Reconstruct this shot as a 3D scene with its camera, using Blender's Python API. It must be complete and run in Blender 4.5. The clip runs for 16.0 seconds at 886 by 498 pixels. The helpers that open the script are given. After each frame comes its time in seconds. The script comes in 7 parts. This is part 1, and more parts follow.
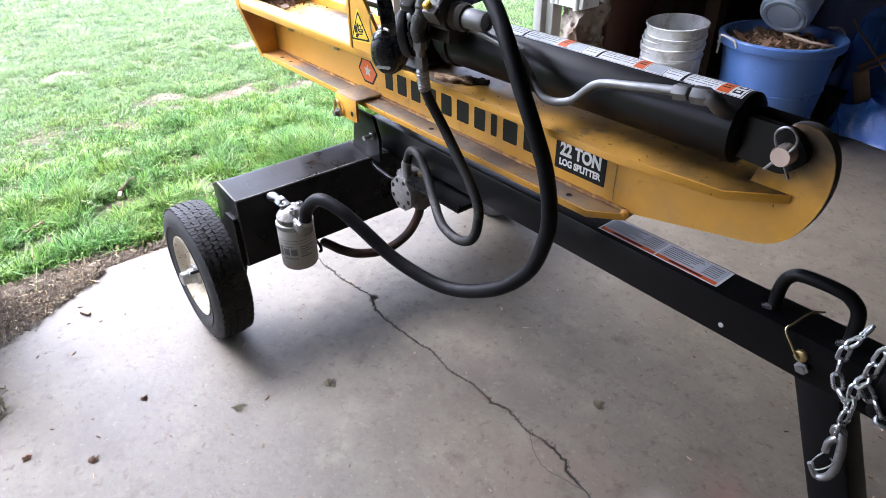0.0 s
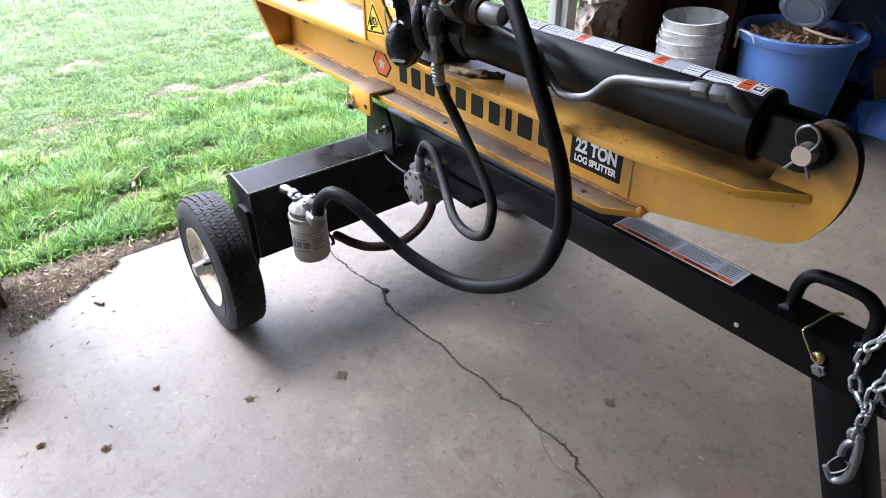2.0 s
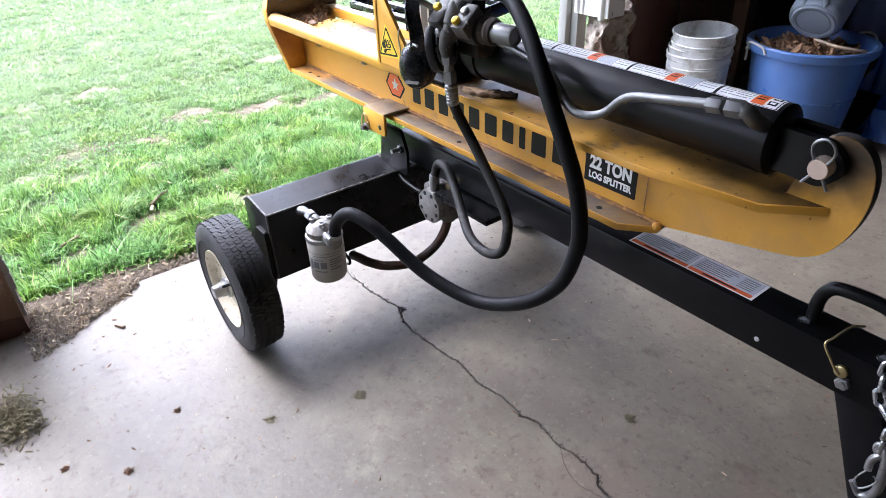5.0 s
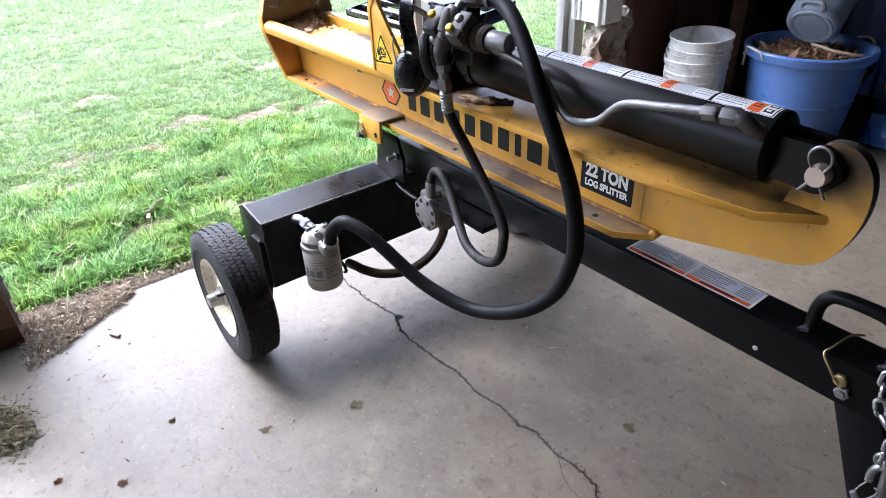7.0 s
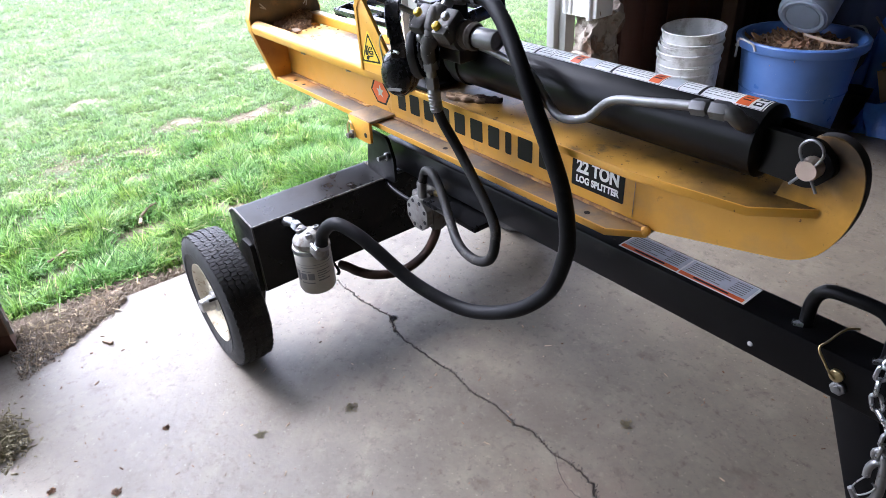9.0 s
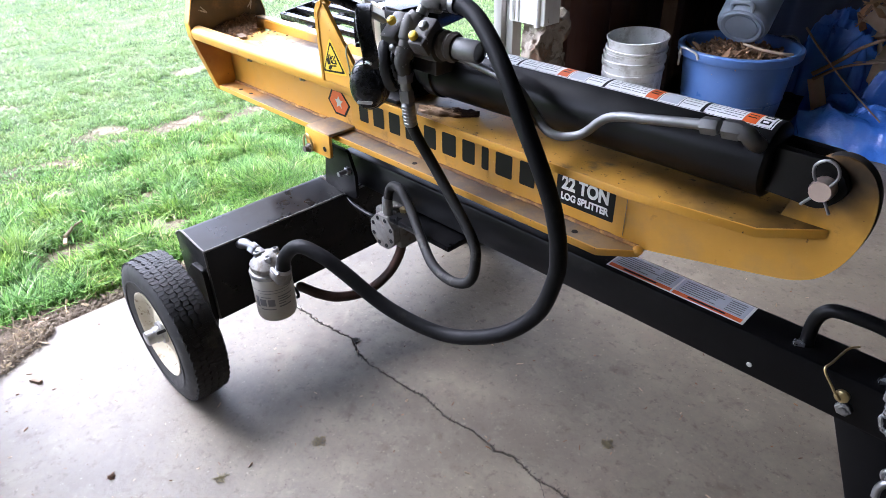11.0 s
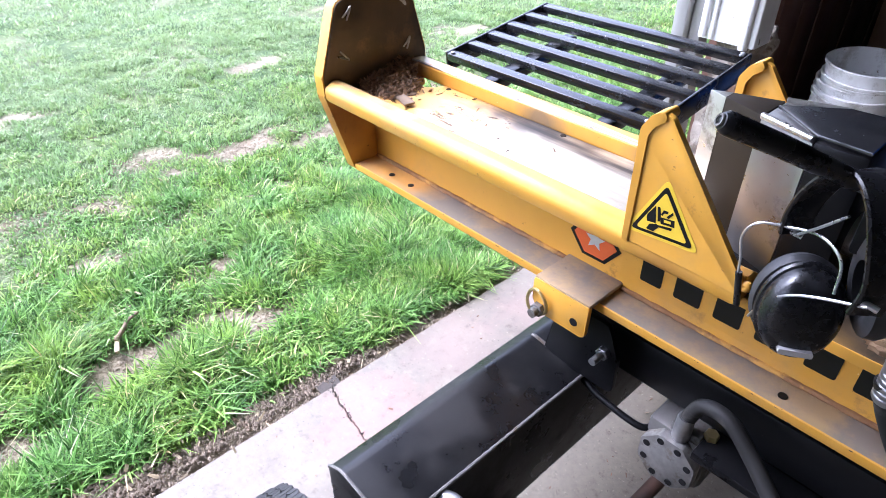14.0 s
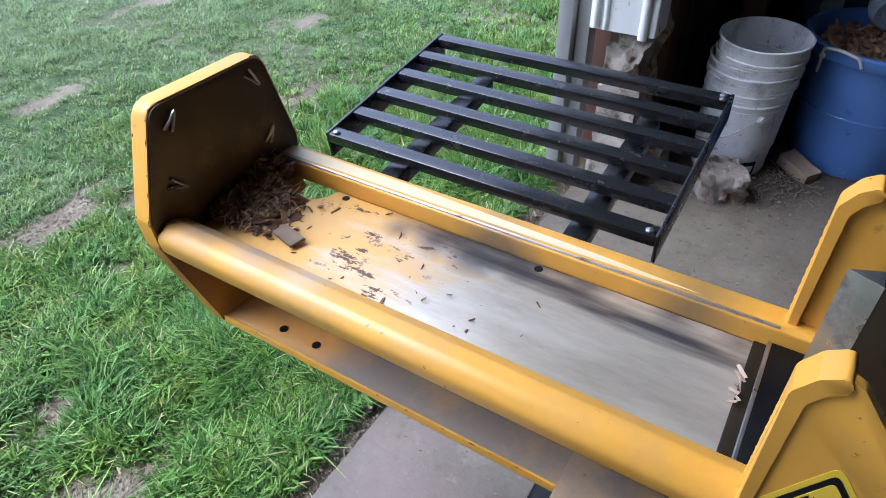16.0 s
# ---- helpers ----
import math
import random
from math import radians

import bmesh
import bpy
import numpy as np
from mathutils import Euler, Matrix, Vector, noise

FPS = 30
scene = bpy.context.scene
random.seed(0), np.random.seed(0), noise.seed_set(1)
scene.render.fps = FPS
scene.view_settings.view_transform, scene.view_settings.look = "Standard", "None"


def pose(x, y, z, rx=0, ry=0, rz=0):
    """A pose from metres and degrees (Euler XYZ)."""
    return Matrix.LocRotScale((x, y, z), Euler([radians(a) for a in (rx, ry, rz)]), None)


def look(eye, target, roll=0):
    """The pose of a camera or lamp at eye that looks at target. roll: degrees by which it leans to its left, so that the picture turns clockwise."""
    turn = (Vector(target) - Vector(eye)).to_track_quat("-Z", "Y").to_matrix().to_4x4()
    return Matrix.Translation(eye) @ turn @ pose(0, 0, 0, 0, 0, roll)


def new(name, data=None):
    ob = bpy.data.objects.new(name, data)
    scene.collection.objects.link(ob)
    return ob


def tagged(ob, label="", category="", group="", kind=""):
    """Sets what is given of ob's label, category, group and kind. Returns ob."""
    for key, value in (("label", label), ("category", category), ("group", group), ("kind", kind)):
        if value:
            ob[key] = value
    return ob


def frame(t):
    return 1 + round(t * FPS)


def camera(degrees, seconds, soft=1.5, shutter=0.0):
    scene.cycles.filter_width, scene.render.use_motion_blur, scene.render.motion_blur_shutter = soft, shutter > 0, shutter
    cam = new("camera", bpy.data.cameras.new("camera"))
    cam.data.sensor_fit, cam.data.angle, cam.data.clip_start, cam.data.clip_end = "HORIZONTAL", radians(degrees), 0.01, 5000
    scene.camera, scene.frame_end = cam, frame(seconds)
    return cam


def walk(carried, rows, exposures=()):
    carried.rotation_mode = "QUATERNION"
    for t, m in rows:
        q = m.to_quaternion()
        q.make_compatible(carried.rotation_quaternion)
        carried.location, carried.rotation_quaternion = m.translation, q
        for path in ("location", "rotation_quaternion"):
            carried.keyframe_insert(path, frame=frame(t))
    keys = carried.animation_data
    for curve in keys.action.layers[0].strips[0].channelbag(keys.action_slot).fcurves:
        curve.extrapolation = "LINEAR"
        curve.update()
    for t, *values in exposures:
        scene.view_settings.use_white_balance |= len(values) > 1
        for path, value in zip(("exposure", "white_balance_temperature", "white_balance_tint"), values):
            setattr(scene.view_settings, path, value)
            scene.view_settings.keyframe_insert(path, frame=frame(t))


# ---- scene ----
cam = camera(69.2, 16.0, soft=0.6)
PATH = [
    (0, (1.541, -0.98, 1.237), (0.233, 0.065, 0.143), -0.8),
    (0.5, (1.542, -0.983, 1.235), (0.238, 0.059, 0.133), -0.4),
    (1, (1.527, -0.977, 1.238), (0.226, 0.056, 0.125), 0.4),
    (1.5, (1.528, -0.972, 1.24), (0.221, 0.053, 0.126), -0.8),
    (2, (1.531, -0.979, 1.238), (0.213, 0.033, 0.125), -0.7),
    (2.5, (1.522, -0.997, 1.24), (0.195, 0.006, 0.13), -0.4),
    (3, (1.521, -0.997, 1.24), (0.184, -0.004, 0.133), -0.7),
    (3.5, (1.526, -0.993, 1.238), (0.182, -0.001, 0.137), -0.6),
    (4, (1.529, -0.992, 1.243), (0.178, -0.001, 0.15), -1.7),
    (4.5, (1.53, -0.99, 1.248), (0.171, 0.004, 0.169), -2.3),
    (7, (1.525, -0.972, 1.248), (0.155, 0.031, 0.191), -2.7),
    (7.5, (1.527, -0.954, 1.246), (0.148, 0.036, 0.189), -3.9),
    (8, (1.525, -0.952, 1.246), (0.154, 0.048, 0.187), -3.6),
    (10.3, (1.508, -0.941, 1.247), (0.161, 0.072, 0.17), -4.3),
    (10.5, (1.491, -0.938, 1.238), (0.174, 0.11, 0.158), -3.1),
    (11, (1.383, -0.969, 1.241), (0.162, 0.203, 0.175), -1.3),
    (11.5, (1.266, -1.024, 1.231), (0.14, 0.228, 0.153), 1.7),
    (12, (1.115, -0.959, 1.215), (-0.055, 0.227, 0.108), 1.8),
    (12.5, (0.939, -0.897, 1.223), (-0.372, 0.113, 0.1), 1.8),
    (13, (0.768, -0.897, 1.225), (-0.358, 0.311, 0.097), 2.9),
    (13.5, (0.611, -0.873, 1.228), (-0.457, 0.371, 0.082), 1.5),
    (14, (0.453, -0.752, 1.247), (-0.751, 0.341, 0.083), -0.5),
    (14.5, (0.338, -0.682, 1.256), (-0.75, 0.511, 0.075), 0.4),
    (15, (0.218, -0.662, 1.265), (-0.644, 0.667, 0.043), -1.9),
    (15.5, (0.135, -0.564, 1.272), (-0.774, 0.724, 0.041), -3.0),
    (16, (0.06, -0.456, 1.26), (-0.785, 0.844, -0.003), -1.6),
]
EXPOSURES = [(0, 2.54, 5500, 18), (11.0, 2.55, 5450, 18), (12.5, 2.75, 5400, 21), (13.5, 2.58, 5300, 23), (14.0, 2.31, 5250, 23), (14.5, 1.87, 5150, 19), (15.0, 1.41, 5050, 17), (16, 1.09, 5050, 16)]
walk(cam, [(t, look(eye, target, roll)) for t, eye, target, roll in PATH], EXPOSURES)

# ---- light ----
world = bpy.data.worlds.new("overcast_sky")
scene.world = world
world.use_nodes = True
wn = world.node_tree
sky = wn.nodes.new("ShaderNodeTexSky")
sky.sky_type = "NISHITA"
sky.sun_disc = False
sky.sun_elevation, sky.sun_rotation = radians(55), radians(246)
sky.air_density, sky.dust_density, sky.ozone_density = 0.8, 5.0, 1.0
haze = wn.nodes.new("ShaderNodeHueSaturation")      # a grey overcast, not a blue sky
haze.inputs["Saturation"].default_value = 0.45
wn.links.new(sky.outputs[0], haze.inputs["Color"])
wn.links.new(haze.outputs[0], wn.nodes["Background"].inputs[0])
wn.nodes["Background"].inputs[1].default_value = 0.20
sun = new("sun", bpy.data.lights.new("sun", "SUN"))
sun.data.energy, sun.data.angle, sun.data.color = 0.85, radians(45), (1.0, 0.99, 0.97)
sun.matrix_world = look((-7.0, -3.1, 10.9), (0, 0, 0))


# ---- materials ----
def surf(name, c1, c2, scale=30.0, rough=(0.4, 0.6), metal=0.0, bump=0.15, dist=0.002, spots=None, wear=None, coat=0.0, island=0.0, stretch=(1, 1, 1), more=(), spec=0.5):
    """A two-scale procedural surface. spots / wear: (colour, scale, threshold, softness, roughness, metal)."""
    m = bpy.data.materials.new(name)
    m.use_nodes = True
    nt = m.node_tree
    N, L = nt.nodes, nt.links
    b = N["Principled BSDF"]
    tc = N.new("ShaderNodeTexCoord")
    mp = N.new("ShaderNodeMapping")
    mp.inputs["Scale"].default_value = stretch
    L.new(tc.outputs["Object"], mp.inputs[0])

    def noise_node(s, detail=6.0, r=0.6):
        n = N.new("ShaderNodeTexNoise")
        n.inputs["Scale"].default_value, n.inputs["Detail"].default_value, n.inputs["Roughness"].default_value = s, detail, r
        L.new(mp.outputs[0], n.inputs["Vector"])
        return n.outputs["Fac"]

    def ramp(fac, lo, hi):
        r = N.new("ShaderNodeMapRange")
        r.inputs["From Min"].default_value, r.inputs["From Max"].default_value = lo, hi
        L.new(fac, r.inputs["Value"])
        return r.outputs[0]

    def mix(fac, a, c):
        x = N.new("ShaderNodeMix")
        x.data_type = "RGBA"
        L.new(fac, x.inputs[0])
        for k, v in ((6, a), (7, c)):
            if isinstance(v, tuple):
                x.inputs[k].default_value = (*v, 1)
            else:
                L.new(v, x.inputs[k])
        return x.outputs[2]

    def fmix(fac, a, c):
        x = N.new("ShaderNodeMix")
        L.new(fac, x.inputs[0])
        for k, v in ((2, a), (3, c)):
            if isinstance(v, (int, float)):
                x.inputs[k].default_value = v
            else:
                L.new(v, x.inputs[k])
        return x.outputs[0]

    fine, large = noise_node(scale), noise_node(scale / 9, 4)
    both = fmix(large, fine, large)
    col = mix(ramp(both, 0.32, 0.68), c1, c2)
    ro = fmix(ramp(fine, 0.3, 0.7), rough[0], rough[1])
    me = metal
    for layer in (spots, wear, *more):
        if layer:
            colour, s, th, soft, r2, m2 = layer
            mask = ramp(noise_node(s, 8, 0.68), th, th + soft)
            col = mix(mask, col, colour)
            ro = fmix(mask, ro, r2)
            me = fmix(mask, me, m2)
    if island:
        g = N.new("ShaderNodeNewGeometry")
        hsv = N.new("ShaderNodeHueSaturation")
        L.new(ramp(g.outputs["Random Per Island"], -0.0, 1.0), hsv.inputs["Value"])
        r = hsv.inputs["Value"].links[0].from_node
        r.inputs["To Min"].default_value, r.inputs["To Max"].default_value = 1 - island, 1 + island
        L.new(col, hsv.inputs["Color"])
        col = hsv.outputs[0]
    if isinstance(col, tuple):
        b.inputs["Base Color"].default_value = (*col, 1)
    else:
        L.new(col, b.inputs["Base Color"])
    L.new(ro, b.inputs["Roughness"])
    if isinstance(me, (int, float)):
        b.inputs["Metallic"].default_value = me
    else:
        L.new(me, b.inputs["Metallic"])
    b.inputs["Coat Weight"].default_value = coat
    b.inputs["Specular IOR Level"].default_value = spec
    bp = N.new("ShaderNodeBump")
    bp.inputs["Strength"].default_value, bp.inputs["Distance"].default_value = bump, dist
    L.new(fine, bp.inputs["Height"])
    L.new(bp.outputs[0], b.inputs["Normal"])
    return m


def add_stain(m, centre, reach, colour, amount):
    """One stain with an uneven rim: spilt paint, soot, grease, or darkening that paints shade."""
    N, L = m.node_tree.nodes, m.node_tree.links
    b = N["Principled BSDF"]
    tc = N.new("ShaderNodeTexCoord")
    dist = N.new("ShaderNodeVectorMath")
    dist.operation = "DISTANCE"
    L.new(tc.outputs["Object"], dist.inputs[0])
    dist.inputs[1].default_value = centre
    nz = N.new("ShaderNodeTexNoise")
    nz.inputs["Scale"].default_value, nz.inputs["Detail"].default_value = 9.0, 8.0
    L.new(tc.outputs["Object"], nz.inputs["Vector"])
    add = N.new("ShaderNodeMath")
    add.operation = "MULTIPLY_ADD"
    L.new(nz.outputs["Fac"], add.inputs[0])
    add.inputs[1].default_value = -reach * 1.6
    L.new(dist.outputs["Value"], add.inputs[2])
    mask = N.new("ShaderNodeMapRange")
    mask.inputs["From Min"].default_value, mask.inputs["From Max"].default_value = reach * 0.1, -reach * 0.7
    mask.inputs["To Max"].default_value = amount
    L.new(add.outputs[0], mask.inputs["Value"])
    x = N.new("ShaderNodeMix")
    x.data_type = "RGBA"
    L.new(mask.outputs[0], x.inputs[0])
    L.new(b.inputs["Base Color"].links[0].from_socket, x.inputs[6])
    x.inputs[7].default_value = (*colour, 1)
    L.new(x.outputs[2], b.inputs["Base Color"])


YELLOW = surf("yellow_paint", (0.63, 0.315, 0.030), (0.70, 0.365, 0.043), 24, (0.33, 0.48), 0, 0.05, 0.001,
              spots=((0.30, 0.15, 0.04), 14, 0.63, 0.10, 0.7, 0), wear=((0.10, 0.06, 0.035), 55, 0.68, 0.04, 0.8, 0),
              more=(((0.50, 0.29, 0.08), 4.2, 0.52, 0.22, 0.42, 0), ((0.23, 0.12, 0.04), 95, 0.66, 0.04, 0.8, 0), ((0.80, 0.58, 0.26), 70, 0.69, 0.03, 0.5, 0)))
YELLOW_DIRTY = surf("dusty_yellow_paint", (0.40, 0.265, 0.11), (0.27, 0.20, 0.13), 11, (0.5, 0.7), 0, 0.12, 0.001,
                    spots=((0.215, 0.18, 0.14), 5, 0.44, 0.12, 0.75, 0), wear=((0.12, 0.07, 0.04), 40, 0.66, 0.05, 0.85, 0))
YELLOW_SOOT_SHADE = surf("sooty_shaded_yellow_paint", (0.66, 0.345, 0.04), (0.58, 0.32, 0.06), 13, (0.36, 0.55), 0, 0.10, 0.001,
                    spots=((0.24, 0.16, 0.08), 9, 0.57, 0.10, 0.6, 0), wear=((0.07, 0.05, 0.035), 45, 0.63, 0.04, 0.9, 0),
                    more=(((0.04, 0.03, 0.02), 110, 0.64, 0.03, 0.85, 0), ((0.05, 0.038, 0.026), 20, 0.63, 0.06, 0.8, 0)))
# soot and grease on the beam, round the cylinder's fork and under the barrel; painted shade below the valve
BEAMYELLOW = YELLOW.copy()
BEAMYELLOW.name = "beam_yellow_paint"
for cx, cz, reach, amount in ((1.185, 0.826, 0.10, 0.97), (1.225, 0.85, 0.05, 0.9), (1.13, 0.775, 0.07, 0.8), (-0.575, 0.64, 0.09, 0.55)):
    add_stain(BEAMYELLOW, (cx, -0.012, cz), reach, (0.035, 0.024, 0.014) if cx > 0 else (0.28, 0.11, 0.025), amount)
# the first two also paint the shade and a black plate under the valve
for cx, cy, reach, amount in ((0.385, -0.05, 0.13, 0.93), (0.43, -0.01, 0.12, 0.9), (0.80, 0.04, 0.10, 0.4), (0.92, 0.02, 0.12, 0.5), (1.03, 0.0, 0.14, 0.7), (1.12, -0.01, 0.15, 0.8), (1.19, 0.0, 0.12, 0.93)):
    add_stain(YELLOW_SOOT_SHADE, (cx, cy, 0.755), reach, (0.030, 0.024, 0.018), amount)
for cx in (-0.575, -0.50, -0.43):
    add_stain(YELLOW_DIRTY, (cx, -0.045, 0.60), 0.11, (0.64, 0.31, 0.045), 0.92)
RAILYELLOW = YELLOW.copy()
RAILYELLOW.name = "rail_yellow_paint"
for cx, cy, cz, reach, colour, amount in ((-0.53, -0.085, 0.792, 0.07, (0.16, 0.135, 0.105), 0.85), (-0.44, -0.075, 0.786, 0.06, (0.34, 0.29, 0.22), 0.8), (-0.36, -0.08, 0.790, 0.05, (0.50, 0.42, 0.30), 0.75), (-0.56, 0.11, 0.788, 0.06, (0.36, 0.31, 0.24), 0.85),
                                          (0.02, 0.096, 0.77, 0.08, (0.10, 0.085, 0.06), 0.7), (-0.22, 0.096, 0.765, 0.07, (0.09, 0.085, 0.075), 0.7), (0.16, -0.12, 0.76, 0.06, (0.36, 0.17, 0.045), 0.6)):
    add_stain(RAILYELLOW, (cx, cy, cz), reach, colour, amount)
WORNYELLOW = surf("rubbed_pale_yellow", (0.72, 0.52, 0.22), (0.66, 0.58, 0.40), 20, (0.3, 0.45), 0.1, 0.08, 0.001,
                  spots=((0.62, 0.33, 0.05), 8, 0.52, 0.1, 0.45, 0), stretch=(0.15, 1, 1))
PLATE = surf("oily_dark_steel", (0.055, 0.045, 0.03), (0.12, 0.09, 0.055), 18, (0.38, 0.6), 0.5, 0.12, 0.001,
             spots=((0.16, 0.10, 0.045), 9, 0.56, 0.12, 0.6, 0.2))
BLACK = surf("black_gloss_paint", (0.003, 0.003, 0.0034), (0.0055, 0.0055, 0.006), 22, (0.24, 0.42), 0, 0.10, 0.001,
             spots=((0.014, 0.013, 0.012), 9, 0.58, 0.16, 0.5, 0), more=(((0.10, 0.09, 0.075), 60, 0.70, 0.03, 0.7, 0), ((0.0075, 0.007, 0.0065), 3.5, 0.46, 0.14, 0.5, 0)), spec=0.16)
TANKBLACK = surf("mottled_black_tank_paint", (0.004, 0.004, 0.0045), (0.008, 0.008, 0.0085), 14, (0.20, 0.40), 0, 0.12, 0.001,
                 spots=((0.020, 0.019, 0.018), 11, 0.55, 0.16, 0.62, 0), more=(((0.10, 0.09, 0.075), 60, 0.69, 0.03, 0.7, 0), ((0.012, 0.0115, 0.011), 4.5, 0.50, 0.14, 0.58, 0)), spec=0.27)
TRAYBLACK = surf("rubbed_black_bars", (0.0098, 0.0101, 0.0112), (0.0182, 0.0189, 0.0203), 26, (0.17, 0.30), 0, 0.12, 0.001,
                 spots=((0.06, 0.058, 0.055), 30, 0.62, 0.10, 0.5, 0), more=(((0.16, 0.15, 0.14), 110, 0.68, 0.03, 0.6, 0),), spec=0.85)
BLACK_TUBE = surf("black_enamel_tube", (0.0035, 0.0035, 0.004), (0.006, 0.006, 0.0065), 22, (0.28, 0.42), 0, 0.04, 0.001,
                  spots=((0.022, 0.021, 0.019), 7, 0.64, 0.16, 0.5, 0), more=(((0.12, 0.11, 0.10), 70, 0.715, 0.03, 0.7, 0),), spec=0.18)
RUBBER = surf("hose_rubber", (0.006, 0.006, 0.0065), (0.011, 0.011, 0.012), 60, (0.45, 0.6), 0, 0.15, 0.0006,
              spots=((0.026, 0.024, 0.021), 12, 0.58, 0.15, 0.65, 0), spec=0.13)
TYRE = surf("tyre_rubber", (0.0132, 0.0132, 0.0138), (0.0252, 0.0246, 0.0240), 45, (0.6, 0.8), 0, 0.25, 0.001,
            spots=((0.085, 0.078, 0.068), 10, 0.56, 0.14, 0.9, 0))
CREAM = surf("cream_rim_paint", (0.60, 0.55, 0.40), (0.46, 0.40, 0.28), 20, (0.35, 0.5), 0, 0.06, 0.001,
             spots=((0.22, 0.15, 0.08), 22, 0.55, 0.10, 0.8, 0), more=(((0.14, 0.10, 0.06), 60, 0.60, 0.05, 0.8, 0),))
ZINC = surf("zinc_plate", (0.3772, 0.3772, 0.3731), (0.2788, 0.2788, 0.2788), 60, (0.30, 0.48), 0.85, 0.10, 0.0005,
            spots=((0.16, 0.14, 0.11), 40, 0.62, 0.08, 0.7, 0.2))
CHAINZINC = surf("bright_chain_zinc", (0.62, 0.63, 0.64), (0.48, 0.49, 0.50), 60, (0.22, 0.38), 0.9, 0.08, 0.0005)
PINSTEEL = surf("coppery_pin", (0.72, 0.60, 0.52), (0.60, 0.48, 0.40), 60, (0.3, 0.45), 0.6, 0.08, 0.0005)
TUBEGREY = surf("dull_grey_steel_tube", (0.2025, 0.2025, 0.1988), (0.1500, 0.1500, 0.1462), 50, (0.36, 0.5), 0.75, 0.1, 0.0005,
                spots=((0.12, 0.11, 0.09), 30, 0.6, 0.1, 0.7, 0.3))
BRASS = surf("yellow_zinc", (0.62, 0.48, 0.22), (0.5, 0.40, 0.2), 60, (0.28, 0.42), 0.9, 0.05, 0.0005)
STEEL = surf("ground_steel", (0.50, 0.49, 0.46), (0.40, 0.39, 0.36), 30, (0.25, 0.42), 0.9, 0.10, 0.0006,
             spots=((0.10, 0.08, 0.05), 13, 0.55, 0.10, 0.55, 0.4))
CAST = surf("cast_grey_metal", (0.1120, 0.1050, 0.0980), (0.1680, 0.1610, 0.1470), 80, (0.5, 0.7), 0.5, 0.4, 0.001,
            spots=((0.07, 0.055, 0.04), 22, 0.55, 0.12, 0.85, 0.1))
ALU = surf("cast_aluminium", (0.282, 0.272, 0.252), (0.188, 0.180, 0.165), 90, (0.48, 0.62), 0.6, 0.3, 0.0008,
           spots=((0.13, 0.11, 0.085), 30, 0.54, 0.1, 0.8, 0.1))
DARKCAST = surf("sooty_cast_iron", (0.03, 0.03, 0.032), (0.07, 0.065, 0.06), 70, (0.45, 0.65), 0.4, 0.4, 0.001,
                spots=((0.12, 0.09, 0.06), 25, 0.62, 0.08, 0.9, 0))
RUSTY = surf("rusty_hose", (0.085, 0.034, 0.018), (0.022, 0.02, 0.018), 17, (0.6, 0.85), 0, 0.4, 0.001)
PLASTIC = surf("black_moulded_plastic", (0.005, 0.005, 0.006), (0.009, 0.009, 0.010), 60, (0.2, 0.34), 0, 0.06, 0.0005,
               spots=((0.03, 0.028, 0.026), 40, 0.72, 0.08, 0.6, 0), spec=0.45)
FOAM = surf("black_cushion", (0.016, 0.016, 0.017), (0.022, 0.022, 0.023), 60, (0.5, 0.65), 0, 0.1, 0.0005)
WHITE = surf("white_label", (0.88, 0.88, 0.86), (0.82, 0.82, 0.80), 50, (0.4, 0.55), 0, 0.03, 0.0004,
             spots=((0.42, 0.40, 0.36), 16, 0.64, 0.1, 0.7, 0))
GREYLABEL = surf("grey_label", (0.60, 0.63, 0.66), (0.52, 0.55, 0.58), 50, (0.3, 0.45), 0.1, 0.03, 0.0004)
INK = surf("black_ink", (0.006, 0.006, 0.007), (0.010, 0.010, 0.010), 50, (0.4, 0.5), 0, 0.02, 0.0004, spec=0.2)
GREYINK = surf("grey_ink", (0.16, 0.16, 0.17), (0.2, 0.2, 0.2), 50, (0.4, 0.5), 0, 0.02, 0.0004)
DARKGREEN = surf("dark_lettering", (0.006, 0.007, 0.005), (0.012, 0.012, 0.009), 40, (0.45, 0.6), 0, 0.03, 0.0004, spec=0.2)
ORANGE = surf("orange_print", (0.75, 0.14, 0.02), (0.68, 0.12, 0.02), 40, (0.4, 0.5), 0, 0.03, 0.0004)
SIGNYELLOW = surf("sign_yellow", (0.80, 0.56, 0.03), (0.76, 0.52, 0.03), 40, (0.35, 0.45), 0, 0.03, 0.0004)
CAPYELLOW = surf("yellow_cap", (0.85, 0.58, 0.02), (0.72, 0.46, 0.02), 60, (0.35, 0.5), 0, 0.05, 0.0004)
SILVER = surf("silver_print", (0.62, 0.62, 0.60), (0.5, 0.5, 0.5), 60, (0.35, 0.5), 0.4, 0.03, 0.0004)
FILTERWHITE = surf("filter_paint", (0.54, 0.52, 0.46), (0.45, 0.43, 0.375), 26, (0.3, 0.45), 0, 0.05, 0.0005,
                   spots=((0.30, 0.27, 0.22), 15, 0.60, 0.1, 0.7, 0))
